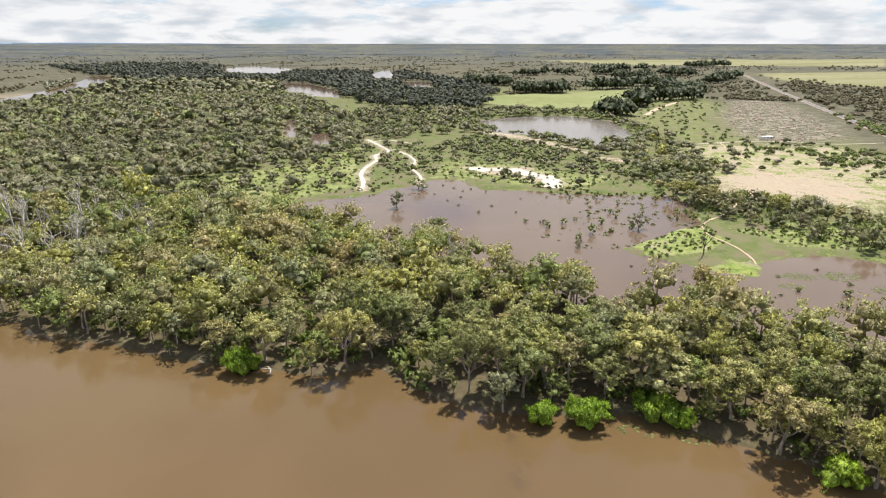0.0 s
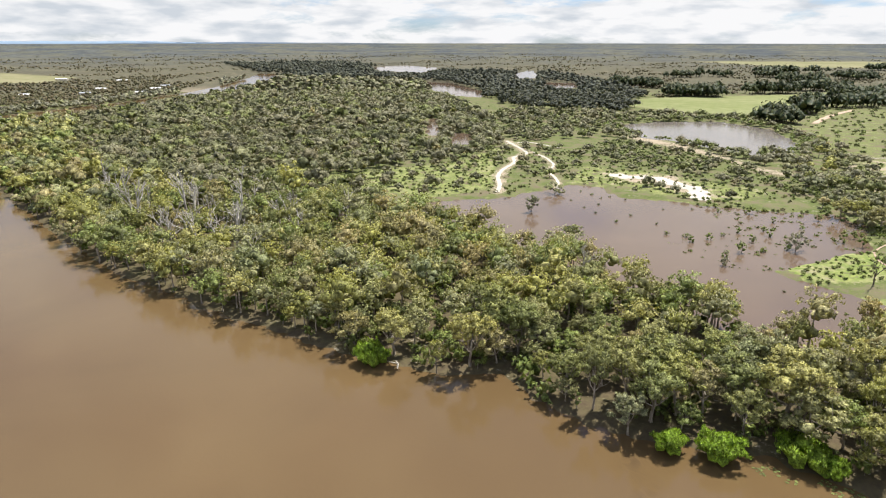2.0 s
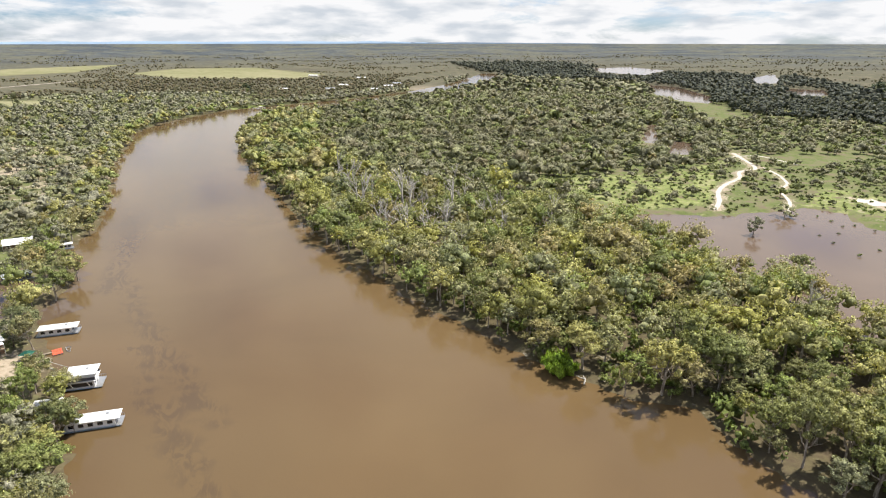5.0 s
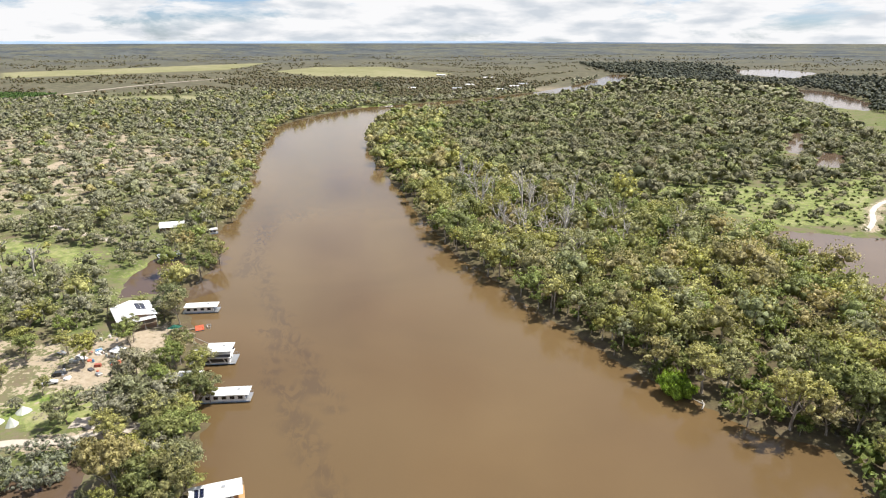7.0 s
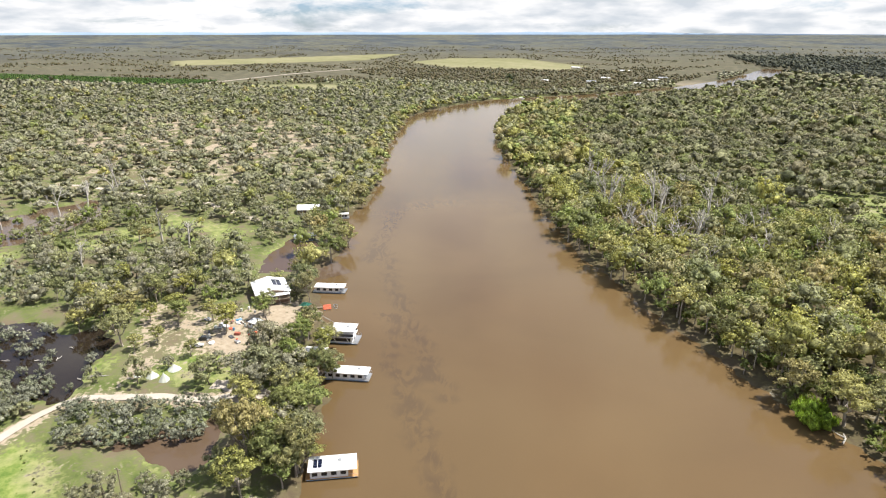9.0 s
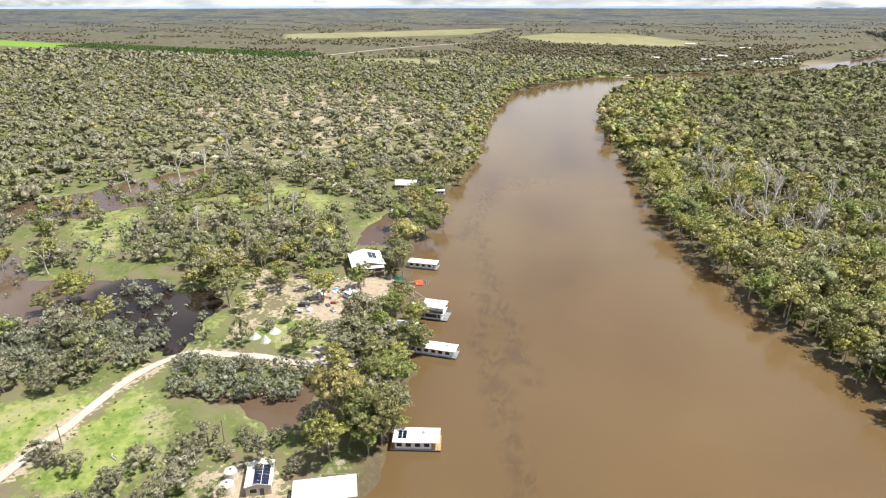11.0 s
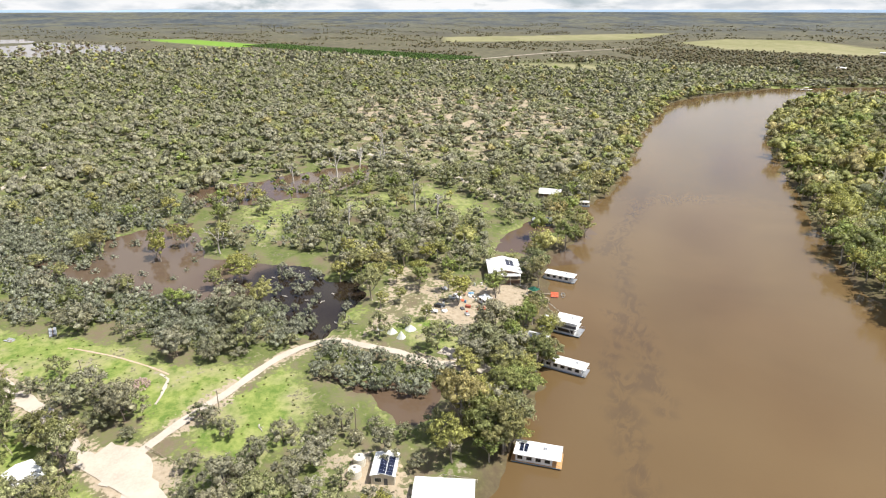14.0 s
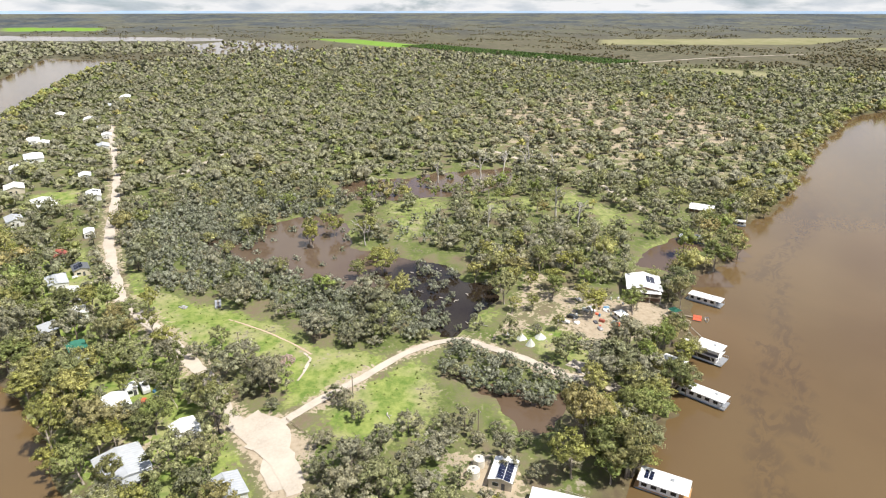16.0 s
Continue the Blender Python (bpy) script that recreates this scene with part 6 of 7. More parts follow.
WOOD_EAST = [(-690, 660), (-520, 540), (-400, 440), (-290, 380), (-200, 345), (-140, 375), (-150, 410), (-215, 437), (-162, 487), (-109, 535), (-81, 626), (-90, 700),
             (-150, 900), (-230, 1150), (-320, 1330), (-430, 1640), (-840, 1640), (-720, 1200), (-690, 850)]
WOOD_WEST = [(-828, 700), (-771, 534), (-623, 380), (-469, 270), (-362, 195), (-331, 155), (-262, 108), (-194, 82), (-138, 50), (-90, -20), (-105, -85), (-170, -147),
             (-480, -400), (-800, -540), (-1314, -715), (-1700, -600), (-1900, -200), (-1600, 150), (-1350, 320), (-1300, 600), (-1200, 800), (-1000, 900)]
POND_EDGE = [(-100, 640), (30, 720), (100, 650), (165, 530), (160, 430), (230, 420), (230, 560), (260, 700), (250, 920), (130, 980), (0, 960), (-120, 960), (-160, 800)]
FLAT_MID = [(-215, 437), (-162, 487), (-109, 535), (-81, 626), (0, 640), (110, 560), (150, 440), (60, 440), (-10, 480), (-51, 425), (-98, 403), (-146, 411)]
NORTH_BELT = [(-840, 1640), (-430, 1640), (-200, 1200), (-100, 1000), (60, 960), (120, 1300), (60, 1560), (-100, 2000), (-500, 2100), (-1000, 2500), (-1400, 2300), (-1000, 1850)]

WOOD_SOUTH = [(-1075, -770), (-800, -680), (-900, -1000), (-1500, -1300), (-2200, -1500), (-2200, -800), (-1700, -620), (-1560, -980)]
NW_BANK = [(-1000, 900), (-1200, 800), (-1521, 792), (-1700, 1000), (-1354, 1254), (-1050, 1550), (-930, 1650), (-850, 1400), (-800, 1150), (-790, 950), (-830, 700)]
EMERGENT = [(76, 446), (107, 419), (153, 419), (170, 380), (144, 343), (90, 302), (73, 302), (48, 335), (88, 368)]
EAST_BANK = [(150, 425), (180, 440), (215, 400), (240, 355), (330, 330), (300, 260), (250, 235), (222, 280), (195, 295), (185, 330), (165, 350)]
SALT_A = [(-208, -49), (-208, -34), (-204, -8), (-222, -14), (-238, -26), (-243, -44), (-222, -54)]
SALT_B = [(-332, -177), (-353, -159), (-289, -108), (-243, -91), (-242, -122), (-289, -159)]
SALT_C = [(-196, 3), (-184, 15), (-171, 36), (-162, 32), (-171, 17), (-184, 0)]
SALT_D = [(-420, -180), (-440, -90), (-400, -60), (-340, -80), (-325, -130), (-345, -160)]
NEAR_BOX = [(-184, -12), (-181, 0), (-167, 10), (-150, 16), (-140, 12), (-145, -3), (-170, -13)]
SALT_E = [(-360, -163), (-376, -101), (-328, -77), (-300, -85), (-281, -103), (-318, -134)]
SALT_F = [(-243, -91), (-221, -57), (-243, -46), (-262, -54), (-267, -79), (-267, -96)]
EAST_SLOPE = [(230, 420), (330, 400), (420, 560), (380, 640), (300, 640), (260, 800), (340, 1000), (230, 1000), (250, 640), (225, 520)]
ROCKY = STONES



def open_bush(x, y, seed):
    """Thins box trees inside saltbush and grass."""
    k = np.ones(len(x))
    for q in (SALT_A, SALT_B, SALT_C, SALT_E, SALT_F):
        k = np.where(in_poly(q, x, y, 2), 0.12, k)
    for q in (GRASS[2], GRASS[12], GRASS[13]):
        k = np.where(in_poly(q, x, y, 2), 0.12, k)
    k = np.where(signed(SWAMP_A, x, y) < 12, 0.3, k)
    k = np.where(np.hypot(x + 156, y - 8) < 30, 0.3, k)
    k = np.where((np.hypot((x + 700) / 290, (y - 170) / 185) < 1) & (waves(x, y, 30, 8) > 0.15), 0.12, k)
    return np.random.RandomState(seed).rand(len(x)) < k


wood(11, STRIP, GUM, 8.6, 0.93, "gum_forest", "dense olive-green river gums along the flooded bank", 207, "tall olive-green river gum with a pale trunk", "gums on the north bank", 0.5, 1.3, -1.0, None, 6)
wood(21, STRIP, FRESH, 8.5, 0.6, "young_gums", "bright green young gums under the bank trees", 0, "young gum", "", 0.5, 1.1, 1.0, None, 5)
wood(12, WOOD_EAST, EAST, 11.0, 0.9, "box_woodland", "grey-green box woodland on the flood plain", 0, "box tree", "", 0.6, 1.75)
wood(13, WOOD_WEST, BOX, 9.3, 0.9, "box_woodland", "grey-green box woodland with sandy gaps", 262, "grey-green box tree with a dark trunk", "box trees on the point", 0.5, 1.42, 0.6,
     lambda x, y: (shore(x, y) > 4) & ~in_poly(YARD, x, y, 3) & open_bush(x, y, 13) & ((np.hypot(x, y) < 900) | (np.random.RandomState(4).rand(len(x)) < 0.62)))
wood(14, WOOD_WEST, GUM, 9.5, 0.9, "bank_gums", "large gums lining the western bank", 250, "broad olive gum leaning over the river", "gums on the west bank", 0.5, 0.95, -2.0,
     lambda x, y: (signed(RIVER, x, y) < 20) & (signed(RIVER, x, y) > -1.5) & ~((x > -250) & (x < -152) & (y > 40)), 15)
wood(22, WOOD_WEST, GUM, 34, 0.55, "tall_gums", "scattered taller gums above the woodland", 240, "tall olive gum above the box trees", "gums on the point", 0.6, 0.95, 2)
wood(150, WOOD_EAST, GUM, 34, 0.6, "emergent_gums", "taller olive gums over the box woodland", 0, "red gum", "", 0.5, 0.85)
wood(151, WOOD_EAST, FRESH, 26, 0.5, "green_saplings", "fresh green saplings in the box woodland", 0, "young gum", "", 0.9, 1.5, 1.0, lambda x, y: x > -420)
wood(15, POND_EDGE, EAST, 11, 0.62, "pond_trees", "scattered dark trees round the billabong", 0, "box tree", "", 0.7, 1.25, 0.5)
wood(23, POND_EDGE, FRESH, 9, 0.6, "pond_saplings", "fresh green saplings fringing the billabong", 0, "young gum", "", 0.9, 1.5, -3.0, lambda x, y: np.abs(signed(POND, x, y)) < 22)
wood(16, FLAT_MID, EAST, 14, 0.5, "scattered_trees", "scattered small box trees on green flats", 0, "box tree", "", 0.5, 1.1)
wood(24, FLAT_MID, SHRUB, 6, 0.5, "low_shrubs", "low green shrubs over the flats", 0, "shrub", "", 0.5, 1.1, 0.3, None, 0, "shrub")
wood(17, NORTH_BELT, CLOUD_SHADED, 14, 0.9, "northern_woods", "woods along the far river bends, cloud shadow in their colour", 0, "box tree", "", 1.2, 1.9)
wood(18, WOOD_SOUTH, BOX, 19, 0.9, "southern_woods", "grey-green woods beyond the far reach", 0, "box tree", "", 1.2, 1.9)
wood(19, NW_BANK, SCRUB, 13, 0.7, "bank_scrub", "brownish mallee scrub behind the far bank", 0, "scrub", "", 0.9, 1.6, 1, None, 0, "shrub")
wood(25, NW_BANK, BOX, 11, 0.9, "far_bank_trees", "green trees along the far bank", 0, "box tree", "", 0.9, 1.4, 0.5, lambda x, y: signed(RIVER, x, y) < 45, 12)
wood(26, EAST_BANK, EAST, 11, 0.5, "flood_edge_trees", "thin trees standing along the flood edge", 0, "box tree", "", 0.7, 1.35, -1.5)
wood(27, EAST_BANK, SHRUB, 6, 0.6, "flood_edge_shrubs", "green shrubs along the flood edge", 0, "shrub", "", 0.8, 1.6, -1, None, 0, "shrub")
wood(126, EAST_SLOPE, SHRUB, 12, 0.35, "slope_shrubs", "round green shrubs over the sandy slope", 0, "shrub", "", 0.9, 2.2, 1, lambda x, y: ~in_poly(SANDY[0], x, y, 0), 0, "shrub")
wood(128, EAST_BANK, GUM, 15, 0.7, "flood_edge_gums", "thin-crowned gums along the flood edge", 0, "red gum", "", 0.45, 0.75, -1.5)
wood(129, [(150, 425), (180, 440), (215, 400), (230, 470), (200, 560), (240, 640), (255, 760), (225, 700), (200, 620), (160, 540)], GUM, 17, 0.7, "billabong_gums", "olive gums between billabong and flood", 0, "red gum", "", 0.5, 0.85, -2.0)
wood(127, EAST_SLOPE, EAST, 26, 0.5, "slope_trees", "scattered trees above the sandy slope", 0, "box tree", "", 0.6, 1.1, 1)
wood(28, EMERGENT, SHRUB, 4.4, 0.7, "drowned_shrubs", "drowned green shrubs standing in shallow water", 0, "shrub", "", 0.4, 1.1, -60, None, 4, "shrub")
wood(29, EMERGENT, FRESH, 15, 0.6, "drowned_saplings", "thin saplings standing in shallow water", 0, "young gum", "", 0.7, 1.2, -60)
SALT_LABEL = "silvery grey saltbush clump by dark water"
for k, poly in enumerate((SALT_A, SALT_B, SALT_C, SALT_E, SALT_F, SALT_D)):
    wood(130 + k, poly, SALT, 4.0 if k < 5 else 6, 0.9, "saltbush_thicket", "silvery grey thicket in flood water", 235, SALT_LABEL, "saltbush in the swamp", 0.7, 1.35, -60, lambda x, y: (signed(SWAMP_A, x, y) + 6 * waves(x, y, 22, 41) > -4) & (signed(SWAMP_B, x, y) > -4), 5, "shrub")
wood(152, [(-330, -45), (-300, -50), (-285, -25), (-300, 0), (-335, 10), (-345, -25)], SALT, 7, 0.6, "saltbush_thicket", "silvery grey bushes on the swamp's grassy islands", 0, SALT_LABEL, "", 0.7, 1.3, -1, None, 0, "shrub")
wood(153, [(-400, 0), (-350, 0), (-330, 60), (-345, 100), (-395, 60)], GUM, 17, 0.6, "meadow_gums", "olive gums scattered over the grass", 0, "red gum", "", 0.45, 0.75, 1.0)
wood(36, LAGOON, SALT, 6.5, 0.5, "saltbush_thicket", "silvery grey thicket in flood water", 300, SALT_LABEL, "saltbush in the swamp", 0.7, 1.25, -60, None, 2, "shrub")
for k, poly in enumerate((SWAMP_B,)):
    wood(38 + k, poly, BOX, 15, 0.45, "drowned_trees", "grey-green trees standing in flood water", 0, "box tree", "", 0.7, 1.3, -60)
wood(140, [(-430, -110), (-470, -20), (-455, 50), (-400, 40), (-370, -60)], FRESH, 12, 0.45, "swamp_saplings", "bright green saplings over the flooded hollow", 0, "young gum", "", 0.8, 1.5, -60)
wood(40, SWAMP_A, SALT, 9, 0.3, "saltbush_thicket", "silvery grey thicket in flood water", 0, SALT_LABEL, "", 0.7, 1.2, -60, None, 5, "shrub")
wood(43, GRASS[7], GUM, 11, 0.6, "river_lawn_gums", "olive gums among the river houses", 300, "spreading olive gum among the river houses", "gums on the point", 0.5, 0.85, 1.0)
wood(44, SWAMP_FAR, BOX, 34, 0.6, "drowned_trees", "grey-green trees standing in flood water", 0, "box tree", "", 1.2, 1.8, -600)
FLAT_EAST = [(0, 640), (60, 520), (110, 560), (150, 440), (220, 420), (230, 560), (165, 530), (100, 640), (30, 700)]
wood(45, STRIP, SHRUB, 8.5, 0.7, "understorey", "dark green bushes under the bank gums", 0, "shrub", "", 1.3, 2.6, 1.5, None, 0, "shrub")
wood(46, FLAT_EAST, EAST, 11, 0.55, "scattered_trees", "dark trees between flood and billabong", 0, "box tree", "", 0.5, 0.95)
wood(47, FLAT_EAST, SHRUB, 5, 0.65, "low_shrubs", "low green shrubs over the flats", 0, "shrub", "", 0.6, 1.4, 0.5, None, 0, "shrub")
wood(48, SWAMP_A, GUM, 22, 0.6, "drowned_gums", "olive gums standing in brown flood water", 400, "olive gum standing in brown flood water", "gums in the swamp", 0.55, 0.85, -60)
wood(41, NEAR_BOX, BOX, 8.5, 0.55, "box_woodland", "grey-green box trees beside the backwater", 300, "broad grey-green box tree beside the backwater", "box trees on the point", 0.5, 0.8, 0.3)


def tufts(seed, polys, spacing, lo, hi, name, label):
    """Small weeds inside open grass."""
    rng = np.random.RandomState(seed)
    xs, ys = [], []
    for q in polys:
        x, y = scatter(rng, q, spacing, 0.5)
        ok = shore(x, y) > 0.4
        for line, w in CLEAR_LINES[:5]:
            ok &= along(line, x, y) > w - 1
        xs.append(x[ok]); ys.append(y[ok])
    x, y = np.concatenate(xs), np.concatenate(ys)
    joined(name, SHRUB, "far", x, y, rng.uniform(lo, hi, len(x)), label, rng, "weeds")


tufts(60, GRASS[:3] + [GRASS[7], GRASS[9]], 3.0, 0.12, 0.34, "grass_tufts", "small green weeds and tufts in grass")
tufts(61, [GRASS[4], GRASS[10], GRASS[11], GRASS[3]], 6.5, 0.5, 1.1, "grass_tufts", "low green weeds over the flats")
tufts(63, [GRASS[3], GRASS[11]], 3.2, 0.35, 0.9, "grass_tufts", "low green weeds at the flood edge")
tufts(62, [GRASS[5]], 13, 1.0, 2.2, "slope_bushes", "round green bushes on the dry slope")


def cluster(kind, seed, places, spread, scale, name, label, n):
    rng = np.random.RandomState(seed)
    xs, ys = [], []
    for (ax, ay), (bx, by) in places:
        t = rng.rand(n)
        xs.append(ax + (bx - ax) * t + rng.normal(size=n) * spread * 0.5); ys.append(ay + (by - ay) * t + rng.normal(size=n) * spread)
    x, y = np.concatenate(xs), np.concatenate(ys)
    joined(name, kind, "far", x, y, rng.uniform(0.8, 1.2, len(x)) * scale, label, rng)


cluster(PINE, 70, [((209, 1899), (388, 1973)), ((106, 1538), (155, 1505)), ((204, 1303), (244, 1303)), ((461, 1971), (524, 1968)), ((420, 1489), (504, 1500)), ((306, 1043), (321, 1036)),
                   ((348, 1114), (451, 1153)), ((457, 1302), (510, 1277)), ((457, 1380), (500, 1420)), ((233, 906), (257, 906)), ((315, 1383), (396, 1411)), ((648, 1903), (722, 1880)),
                   ((59, 1573), (90, 1505)), ((151, 1303), (200, 1303)), ((640, 1560), (800, 1750)), ((858, 2318), (1042, 2372)), ((467, 1745), (560, 1760)), ((500, 2169), (690, 2158))], 12, 2.0, "pine_rows", "dark green pine windbreaks round the farm", 40)
cluster(SCRUB, 71, [((631, 1024), (897, 1302)), ((654, 940), (900, 1200)), ((720, 1250), (920, 1650)), ((560, 760), (640, 900))], 40, 1.5, "roadside_scrub", "brown mallee scrub beside the highway", 150)
cluster(SHRUB, 72, [((294, 600), (420, 560)), ((330, 560), (380, 500)), ((440, 560), (520, 740)), ((420, 520), (480, 640)), ((470, 640), (560, 900)), ((480, 660), (540, 820))], 12, 2.2, "slope_shrubs", "round green shrubs on the sandy slope", 34)


def far_scrub():
    """Scrub over the open plain, thinning and thickening in belts."""
    rng = np.random.RandomState(80)
    n = 52000
    r = 1250 + 2300 * rng.rand(n) ** 1.7
    a = np.radians(rng.uniform(-42, 132, n))
    x, y = -np.sin(a) * r, np.cos(a) * r
    belt = waves(x * 0.5 + y * 0.3, y * 0.9 - x * 0.6, 420, 12) + 0.5 * waves(x, y, 150, 13)
    ok = (belt > 0.05) & (shore(x, y) > 8) & (along(FAR_ROAD, x, y) > 12) & (along(HIGHWAY, x, y) > 14)
    # no scrub on the camera's line to the kept places
    for q in KEPT_IN_VIEW:
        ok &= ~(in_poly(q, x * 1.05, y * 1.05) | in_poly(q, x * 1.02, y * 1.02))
    for q in FIELDS + LUSH + VINES + [WOOD_WEST, WOOD_EAST, NORTH_BELT, WOOD_SOUTH]:
        ok &= ~in_poly(q, x, y, 2)
    x, y = x[ok][:12000], y[ok][:12000]
    joined("plain_scrub", SCRUB, "speck", x, y, rng.uniform(0.7, 1.5, len(x)), "olive-brown mallee scrub over the dry plain", rng, "scrub")


far_scrub()
cluster(PINE, 73, [((-1118, 977), (-1125, 985))], 4, 1.2, "dark_bush", "large dark green tree by the far bank", 6)
rng_v = np.random.RandomState(81)
for poly in VINES:
    vx, vy = np.meshgrid(np.arange(-2150, -1350, 11.0), np.arange(-200, 460, 5.5), indexing="ij")
    c, s = math.cos(0.75), math.sin(0.75)
    vx, vy = (vx + 1750) * c - (vy - 130) * s - 1750, (vx + 1750) * s + (vy - 130) * c + 130
    vx, vy = vx.ravel(), vy.ravel()
    ok = in_poly(poly, vx, vy)
    joined("vineyard", VINE, "speck", vx[ok], vy[ok], np.full(ok.sum(), 1.35), "deep green vineyard in straight rows", rng_v, "vineyard")

# ---- single trees that stand out ----
rng_h = np.random.RandomState(90)
for x, y, sc in ((-64.3, 177.5, 1.35), (27.2, 148.5, 1.15), (39.5, 148, 1.3), (59.5, 152, 1.55), (65.5, 147, 1.05), (95, 124, 1.1)):
    WILLOW.thing(x, y, sc, rng_h.uniform(0, 360), "bright green willow trailing into the brown river", rng_h, "willows on the north bank", -0.2 if x > 0 else -2.6)
for x, y, sc in ((-140, 36, 1.2), (-133, 42, 1.0), (-147, 44, 0.85), (-150, 52, 0.75), (-163, 62, 0.7), (-176, 66, 0.6), (-184, 68, 0.6), (-171, 70.5, 0.7), (-177, 74, 0.62), (-201, 80, 0.65), (-196, 76, 0.6), (-130, 45, 1.0), (-137, 52, 0.9), (-242, 97, 1.0), (-226, 74, 0.7), (-270, 122, 0.95), (-285, 140, 0.9),
                 (-150, -108, 1.15), (-160, -118, 1.1), (-140, -101, 1.0), (-168, -122, 1.0), (-151, -68, 0.8), (-158, -76, 0.8), (-143, -88, 0.7)):
    GUM.thing(x, y, sc, rng_h.uniform(0, 360), "large spreading gum above the moorings", rng_h, "gums on the west bank")
for x, y, sc in ((-131, 47, 0.8), (-172, 76, 0.6), (-190, 82, 0.62), (-197, 78, 0.72), (-190, 72, 0.78), (-183, 77, 0.62), (-179, 65, 0.75), (-167, 68, 0.8), (-168, 74, 0.62), (-166, 57, 0.75), (-175, 55, 0.7), (-158, 60, 0.7), (-222, 71.5, 0.72), (-229, 93, 0.85), (-220, 55, 0.7), (-209, 39, 0.5), (-238, 42, 0.72), (-265, 40, 0.75), (-245, 56, 0.62), (-266, 56, 0.75), (-251, 27, 0.62), (-247, 34, 0.55), (-246, 43, 0.6), (-233, 54, 0.6), (-226, 32, 0.5), (-226, 24, 0.45), (-272, 26, 0.7), (-258, 18, 0.62), (-270, 43, 0.7), (-255, 64, 0.55)):
    GUM.thing(x, y, sc, rng_h.uniform(0, 360), "olive gum with a leaning pale trunk beside the yard", rng_h, "gums on the west bank")
for x, y, sc in ((-256, 10, 0.62), (-244, 21, 0.6), (-256, 28, 0.7), (-262, 50, 0.7), (-276, 16, 0.7), (-291, 32, 0.7), (-283, 47, 0.72), (-291, 60, 0.7), (-291, 6, 0.65), (-307, -44, 0.78), (-276, -35, 0.7), (-316, -64, 0.75), (-298, -72, 0.7), (-238, -55, 0.75), (-316, -103, 0.8), (-316, -76, 0.7),
                 (-355, -98, 0.75), (-367, -118, 0.7), (-307, -107, 0.72), (-344, -49, 0.75), (-379, -31, 0.7), (-367, -79, 0.75), (-222, -122, 0.7), (-196, -117, 0.7), (-188, -101, 0.75), (-177, -93, 0.75), (-204, -125, 0.75), (-204, -112, 0.65), (-171, -134, 0.8), (-161, -132, 0.85)):
    GUM.thing(x, y, sc, rng_h.uniform(0, 360), "rounded olive gum rising above grey saltbush", rng_h, "gums on the point", max(ground_z(x, y), -0.5))
for x, y, sc in ((-9, 277, 1.25), (4, 243, 1.3), (15, 237, 1.25), (35, 236, 1.2), (41, 233, 1.3), (51, 231, 1.2), (100, 219, 1.15)):
    GUM.thing(x, y, sc, rng_h.uniform(0, 360), "tall slender gum on the flood's edge", rng_h, "gums on the north bank", -0.3)
for x, y, sc in ((-166, -58, 1.25), (-172, -63, 1.0), (-139, -20, 0.95), (-133, -26, 0.9), (-159, -33, 0.6), (-163, -37, 0.65), (-152, -28, 0.7), (-147, -13, 0.75), (-141, -2, 0.9), (-136, -6, 1.0),
                 (-128, -12, 1.0), (-124, -20, 0.9), (-195.5, 44.5, 0.8), (-205, 31, 0.55), (-196, -84, 0.8), (-188, -90, 0.75), (-206, 66, 0.5), (-236, 64, 0.5)):
    BOX.thing(x, y, sc, rng_h.uniform(0, 360), "rounded grey-green box tree in short grass", rng_h, "box trees on the point")
for x, y, sc in ((-29.4, 385, 1.0), (-17.7, 438, 1.05), (-58, 428, 0.4), (70, 305, 0.5), (110, 338, 1.0), (60, 452, 0.5), (38, 458, 0.45)):
    BOX.thing(x, y, sc, rng_h.uniform(0, 360), "lone dark box tree standing in flood water", rng_h, "lone flood trees", -0.3)
for x, y, sc in ((198, 361, 1.15), (208, 372, 0.9), (222, 368, 1.0), (165, 382, 1.1), (172, 392, 1.0), (160, 398, 1.1), (218, 312, 0.8), (-3, 320, 1.0), (235, 330, 0.8), (155, 410, 0.9)):
    GUM.thing(x, y, sc * 0.85, rng_h.uniform(0, 360), "thin-crowned gum at the flood edge", rng_h, "lone flood trees", -0.3)


def dead_tree(x, y, sc, label, group="", z=None):
    k = rng_h.randint(len(DEAD_ME))
    o = new("dead_tree", DEAD_ME[k])
    o.matrix_world = pose(x, y, max(ground_z(x, y), -0.4) if z is None else z, 0, 0, rng_h.uniform(0, 360)) @ Matrix.Diagonal((sc, sc, sc * 1.05, 1))
    return tagged(o, label, "dead tree", group)


o = new("dead_tree", DARK_DEAD)
o.matrix_world = pose(127, 289, -0.4, 0, 0, 40) @ Matrix.Diagonal((1.35, 1.35, 1.15, 1))
tagged(o, "bare brown dead tree standing in flood water", "dead tree")
dead_tree(71.5, 176, 0.8, "bleached dead stump among bank gums")
for x, y, sc in DEAD_SPOTS:
    dead_tree(x, y, sc * 1.8, "bleached dead gum with bare white limbs", "dead gums in the forest")

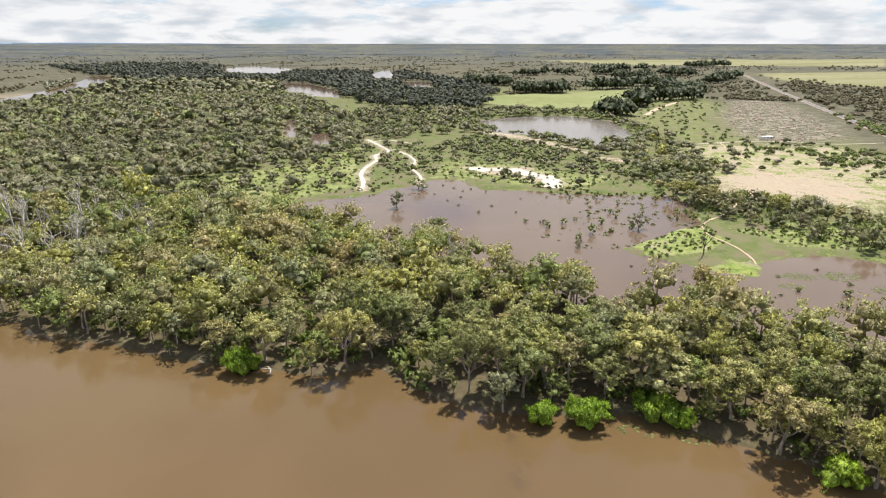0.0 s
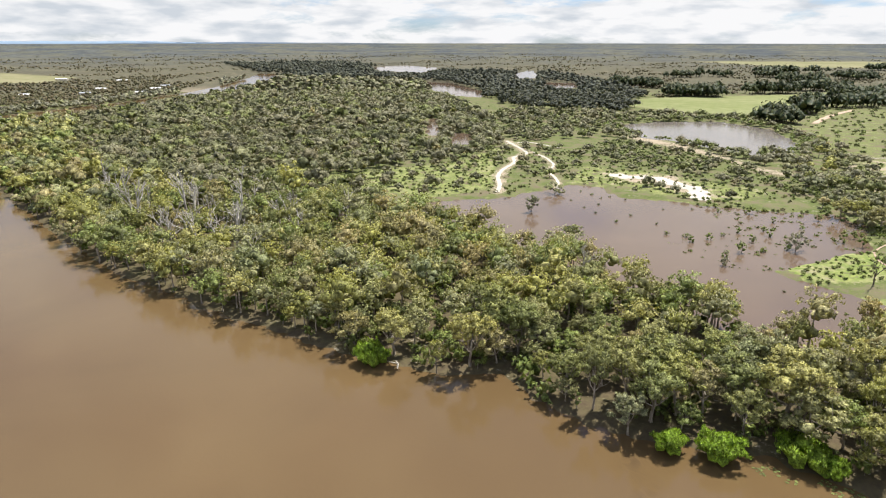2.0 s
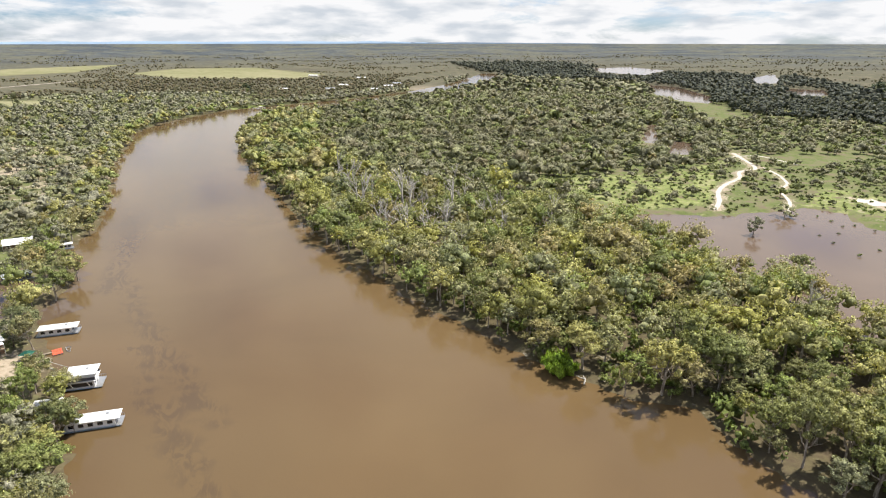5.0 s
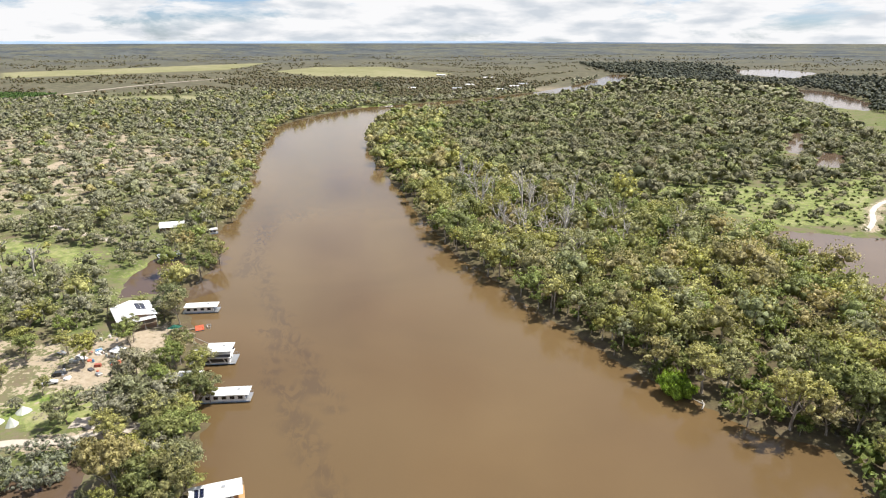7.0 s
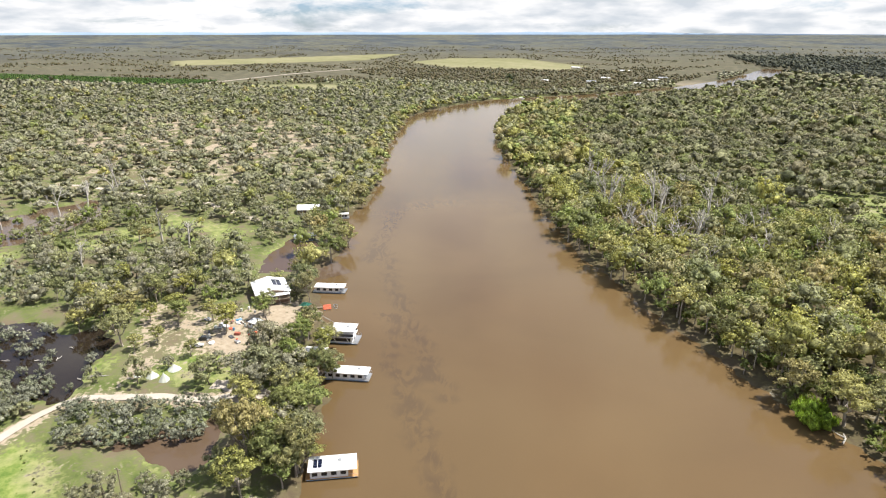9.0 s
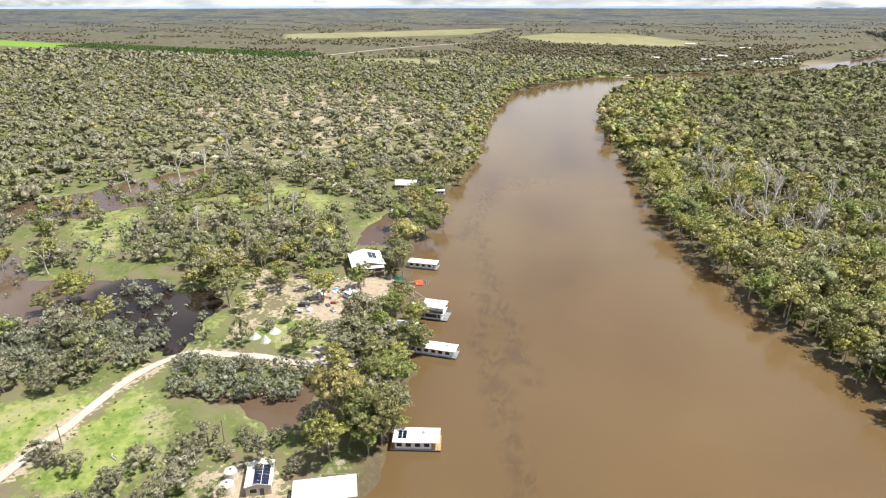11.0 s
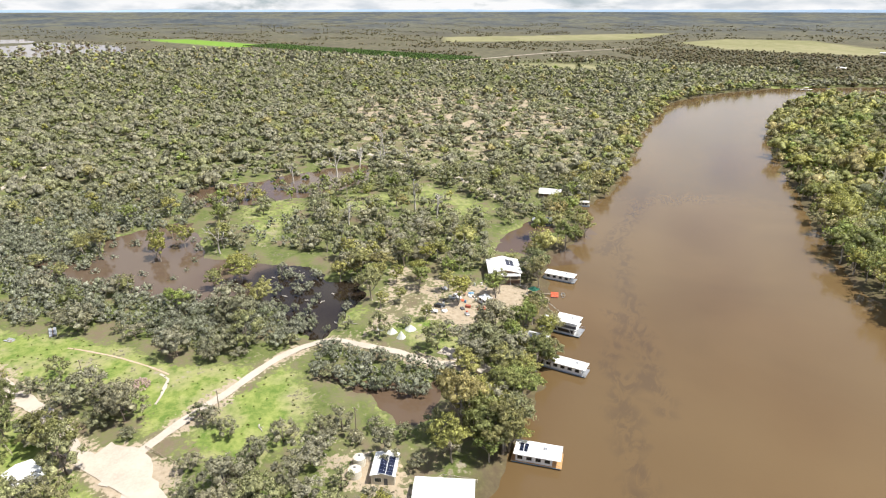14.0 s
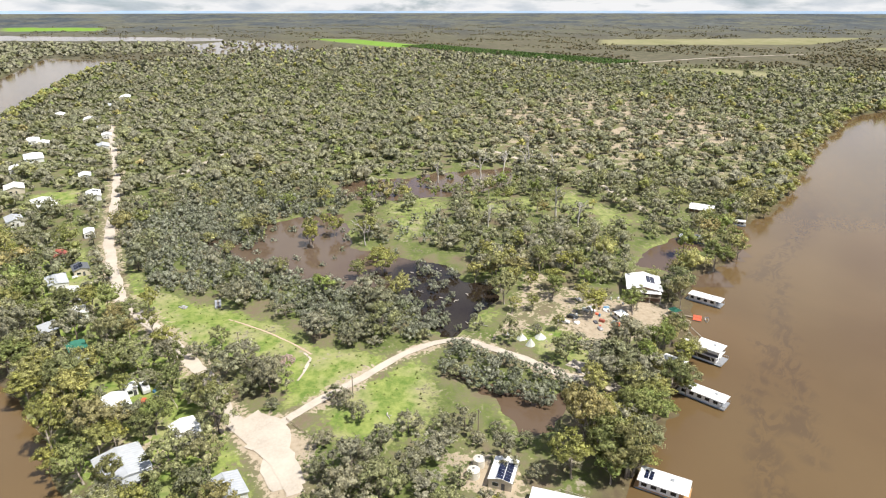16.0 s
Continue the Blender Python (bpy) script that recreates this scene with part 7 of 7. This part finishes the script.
# tufts in the flood water, each on its own mud
for k, (x, y, sc) in enumerate(((31, 388, 0.7), (10, 390, 0.7), (3, 402, 0.5), (22, 372, 0.75), (45, 372, 0.6), (52, 408, 0.5), (58, 350, 1.1), (48, 352, 0.9), (70, 412, 0.6), (82, 402, 0.5), (14, 430, 0.6),
                                (8, 440, 0.7), (20, 436, 0.6), (0, 448, 0.6), (30, 428, 0.6), (-6, 420, 0.5), (12, 412, 0.6), (-62, 424, 0.8), (-50, 415, 0.5), (95, 262, 0.5), (105, 255, 0.6), (88, 275, 0.5), (112, 262, 0.4),
                                (150, 245, 0.9), (168, 240, 1.3), (176, 252, 0.8), (160, 228, 1.4), (185, 235, 1.0), (150, 262, 0.6), (172, 270, 0.6), (195, 250, 0.8), (205, 262, 0.7), (140, 240, 0.5))):
    SHRUB.thing(x, y, sc, rng_h.uniform(0, 360), "small green tuft rising from flood water", rng_h, "tufts in the flood", -0.25, "shrub")


def lily_patch(x, y, r, seed, label):
    """Floating weed: many small flat pads."""
    rg = np.random.RandomState(seed)
    n = int(r * r * 5)
    a, q = rg.uniform(0, 6.283, n), r * np.sqrt(rg.rand(n))
    vs, fs = [], []
    for k in range(n):
        s = rg.uniform(.2, .55)
        b = rg.uniform(0, 6.283)
        for j in range(5):
            vs.append((math.cos(a[k]) * q[k] * 1.5 + s * math.cos(b + j * 1.2566), math.sin(a[k]) * q[k] + s * math.sin(b + j * 1.2566), 0.03 + 0.02 * rg.rand()))
        fs.append([k * 5 + j for j in range(5)])
    o = new("floating_weed", mesh_from("floating_weed", vs, fs, [LEAF_REED]))
    o.matrix_world = pose(x, y, 0.02)
    return tagged(o, label, "water weed", kind="stuff")


for k, (x, y, r) in enumerate(((50, 146, 2.2), (67, 141, 2.6), (63, 144, 1.5), (55, 143, 1.2), (160, 262, 5), (178, 262, 6), (150, 250, 4), (188, 245, 5))):
    lily_patch(x, y, r, k + 3, "pale green floating weed on brown water")


def rocks():
    rg = np.random.RandomState(95)
    x, y = scatter(rg, ROCKY, 8.5, 0.6)
    bm = bmesh.new()
    lump(bm, 0, 0, 0, 1.0, random.Random(3), 0.7)
    v = np.array([q.co[:] for q in bm.verts]); f = np.array([[w.index for w in q.verts] for q in bm.faces])
    bm.free()
    z = height(x, y)
    s = rg.uniform(.7, 2.3, len(x))
    vs = np.concatenate([v * s[k] * rg.uniform(.7, 1.3, 3) + (x[k], y[k], z[k]) for k in range(len(x))])
    fs = np.concatenate([f + k * len(v) for k in range(len(x))])
    tagged(new("hillside_rocks", mesh_from("hillside_rocks", vs, fs, [STONE])), "grey-brown rocks over the dry hillside", "rocks", kind="stuff")


rocks()
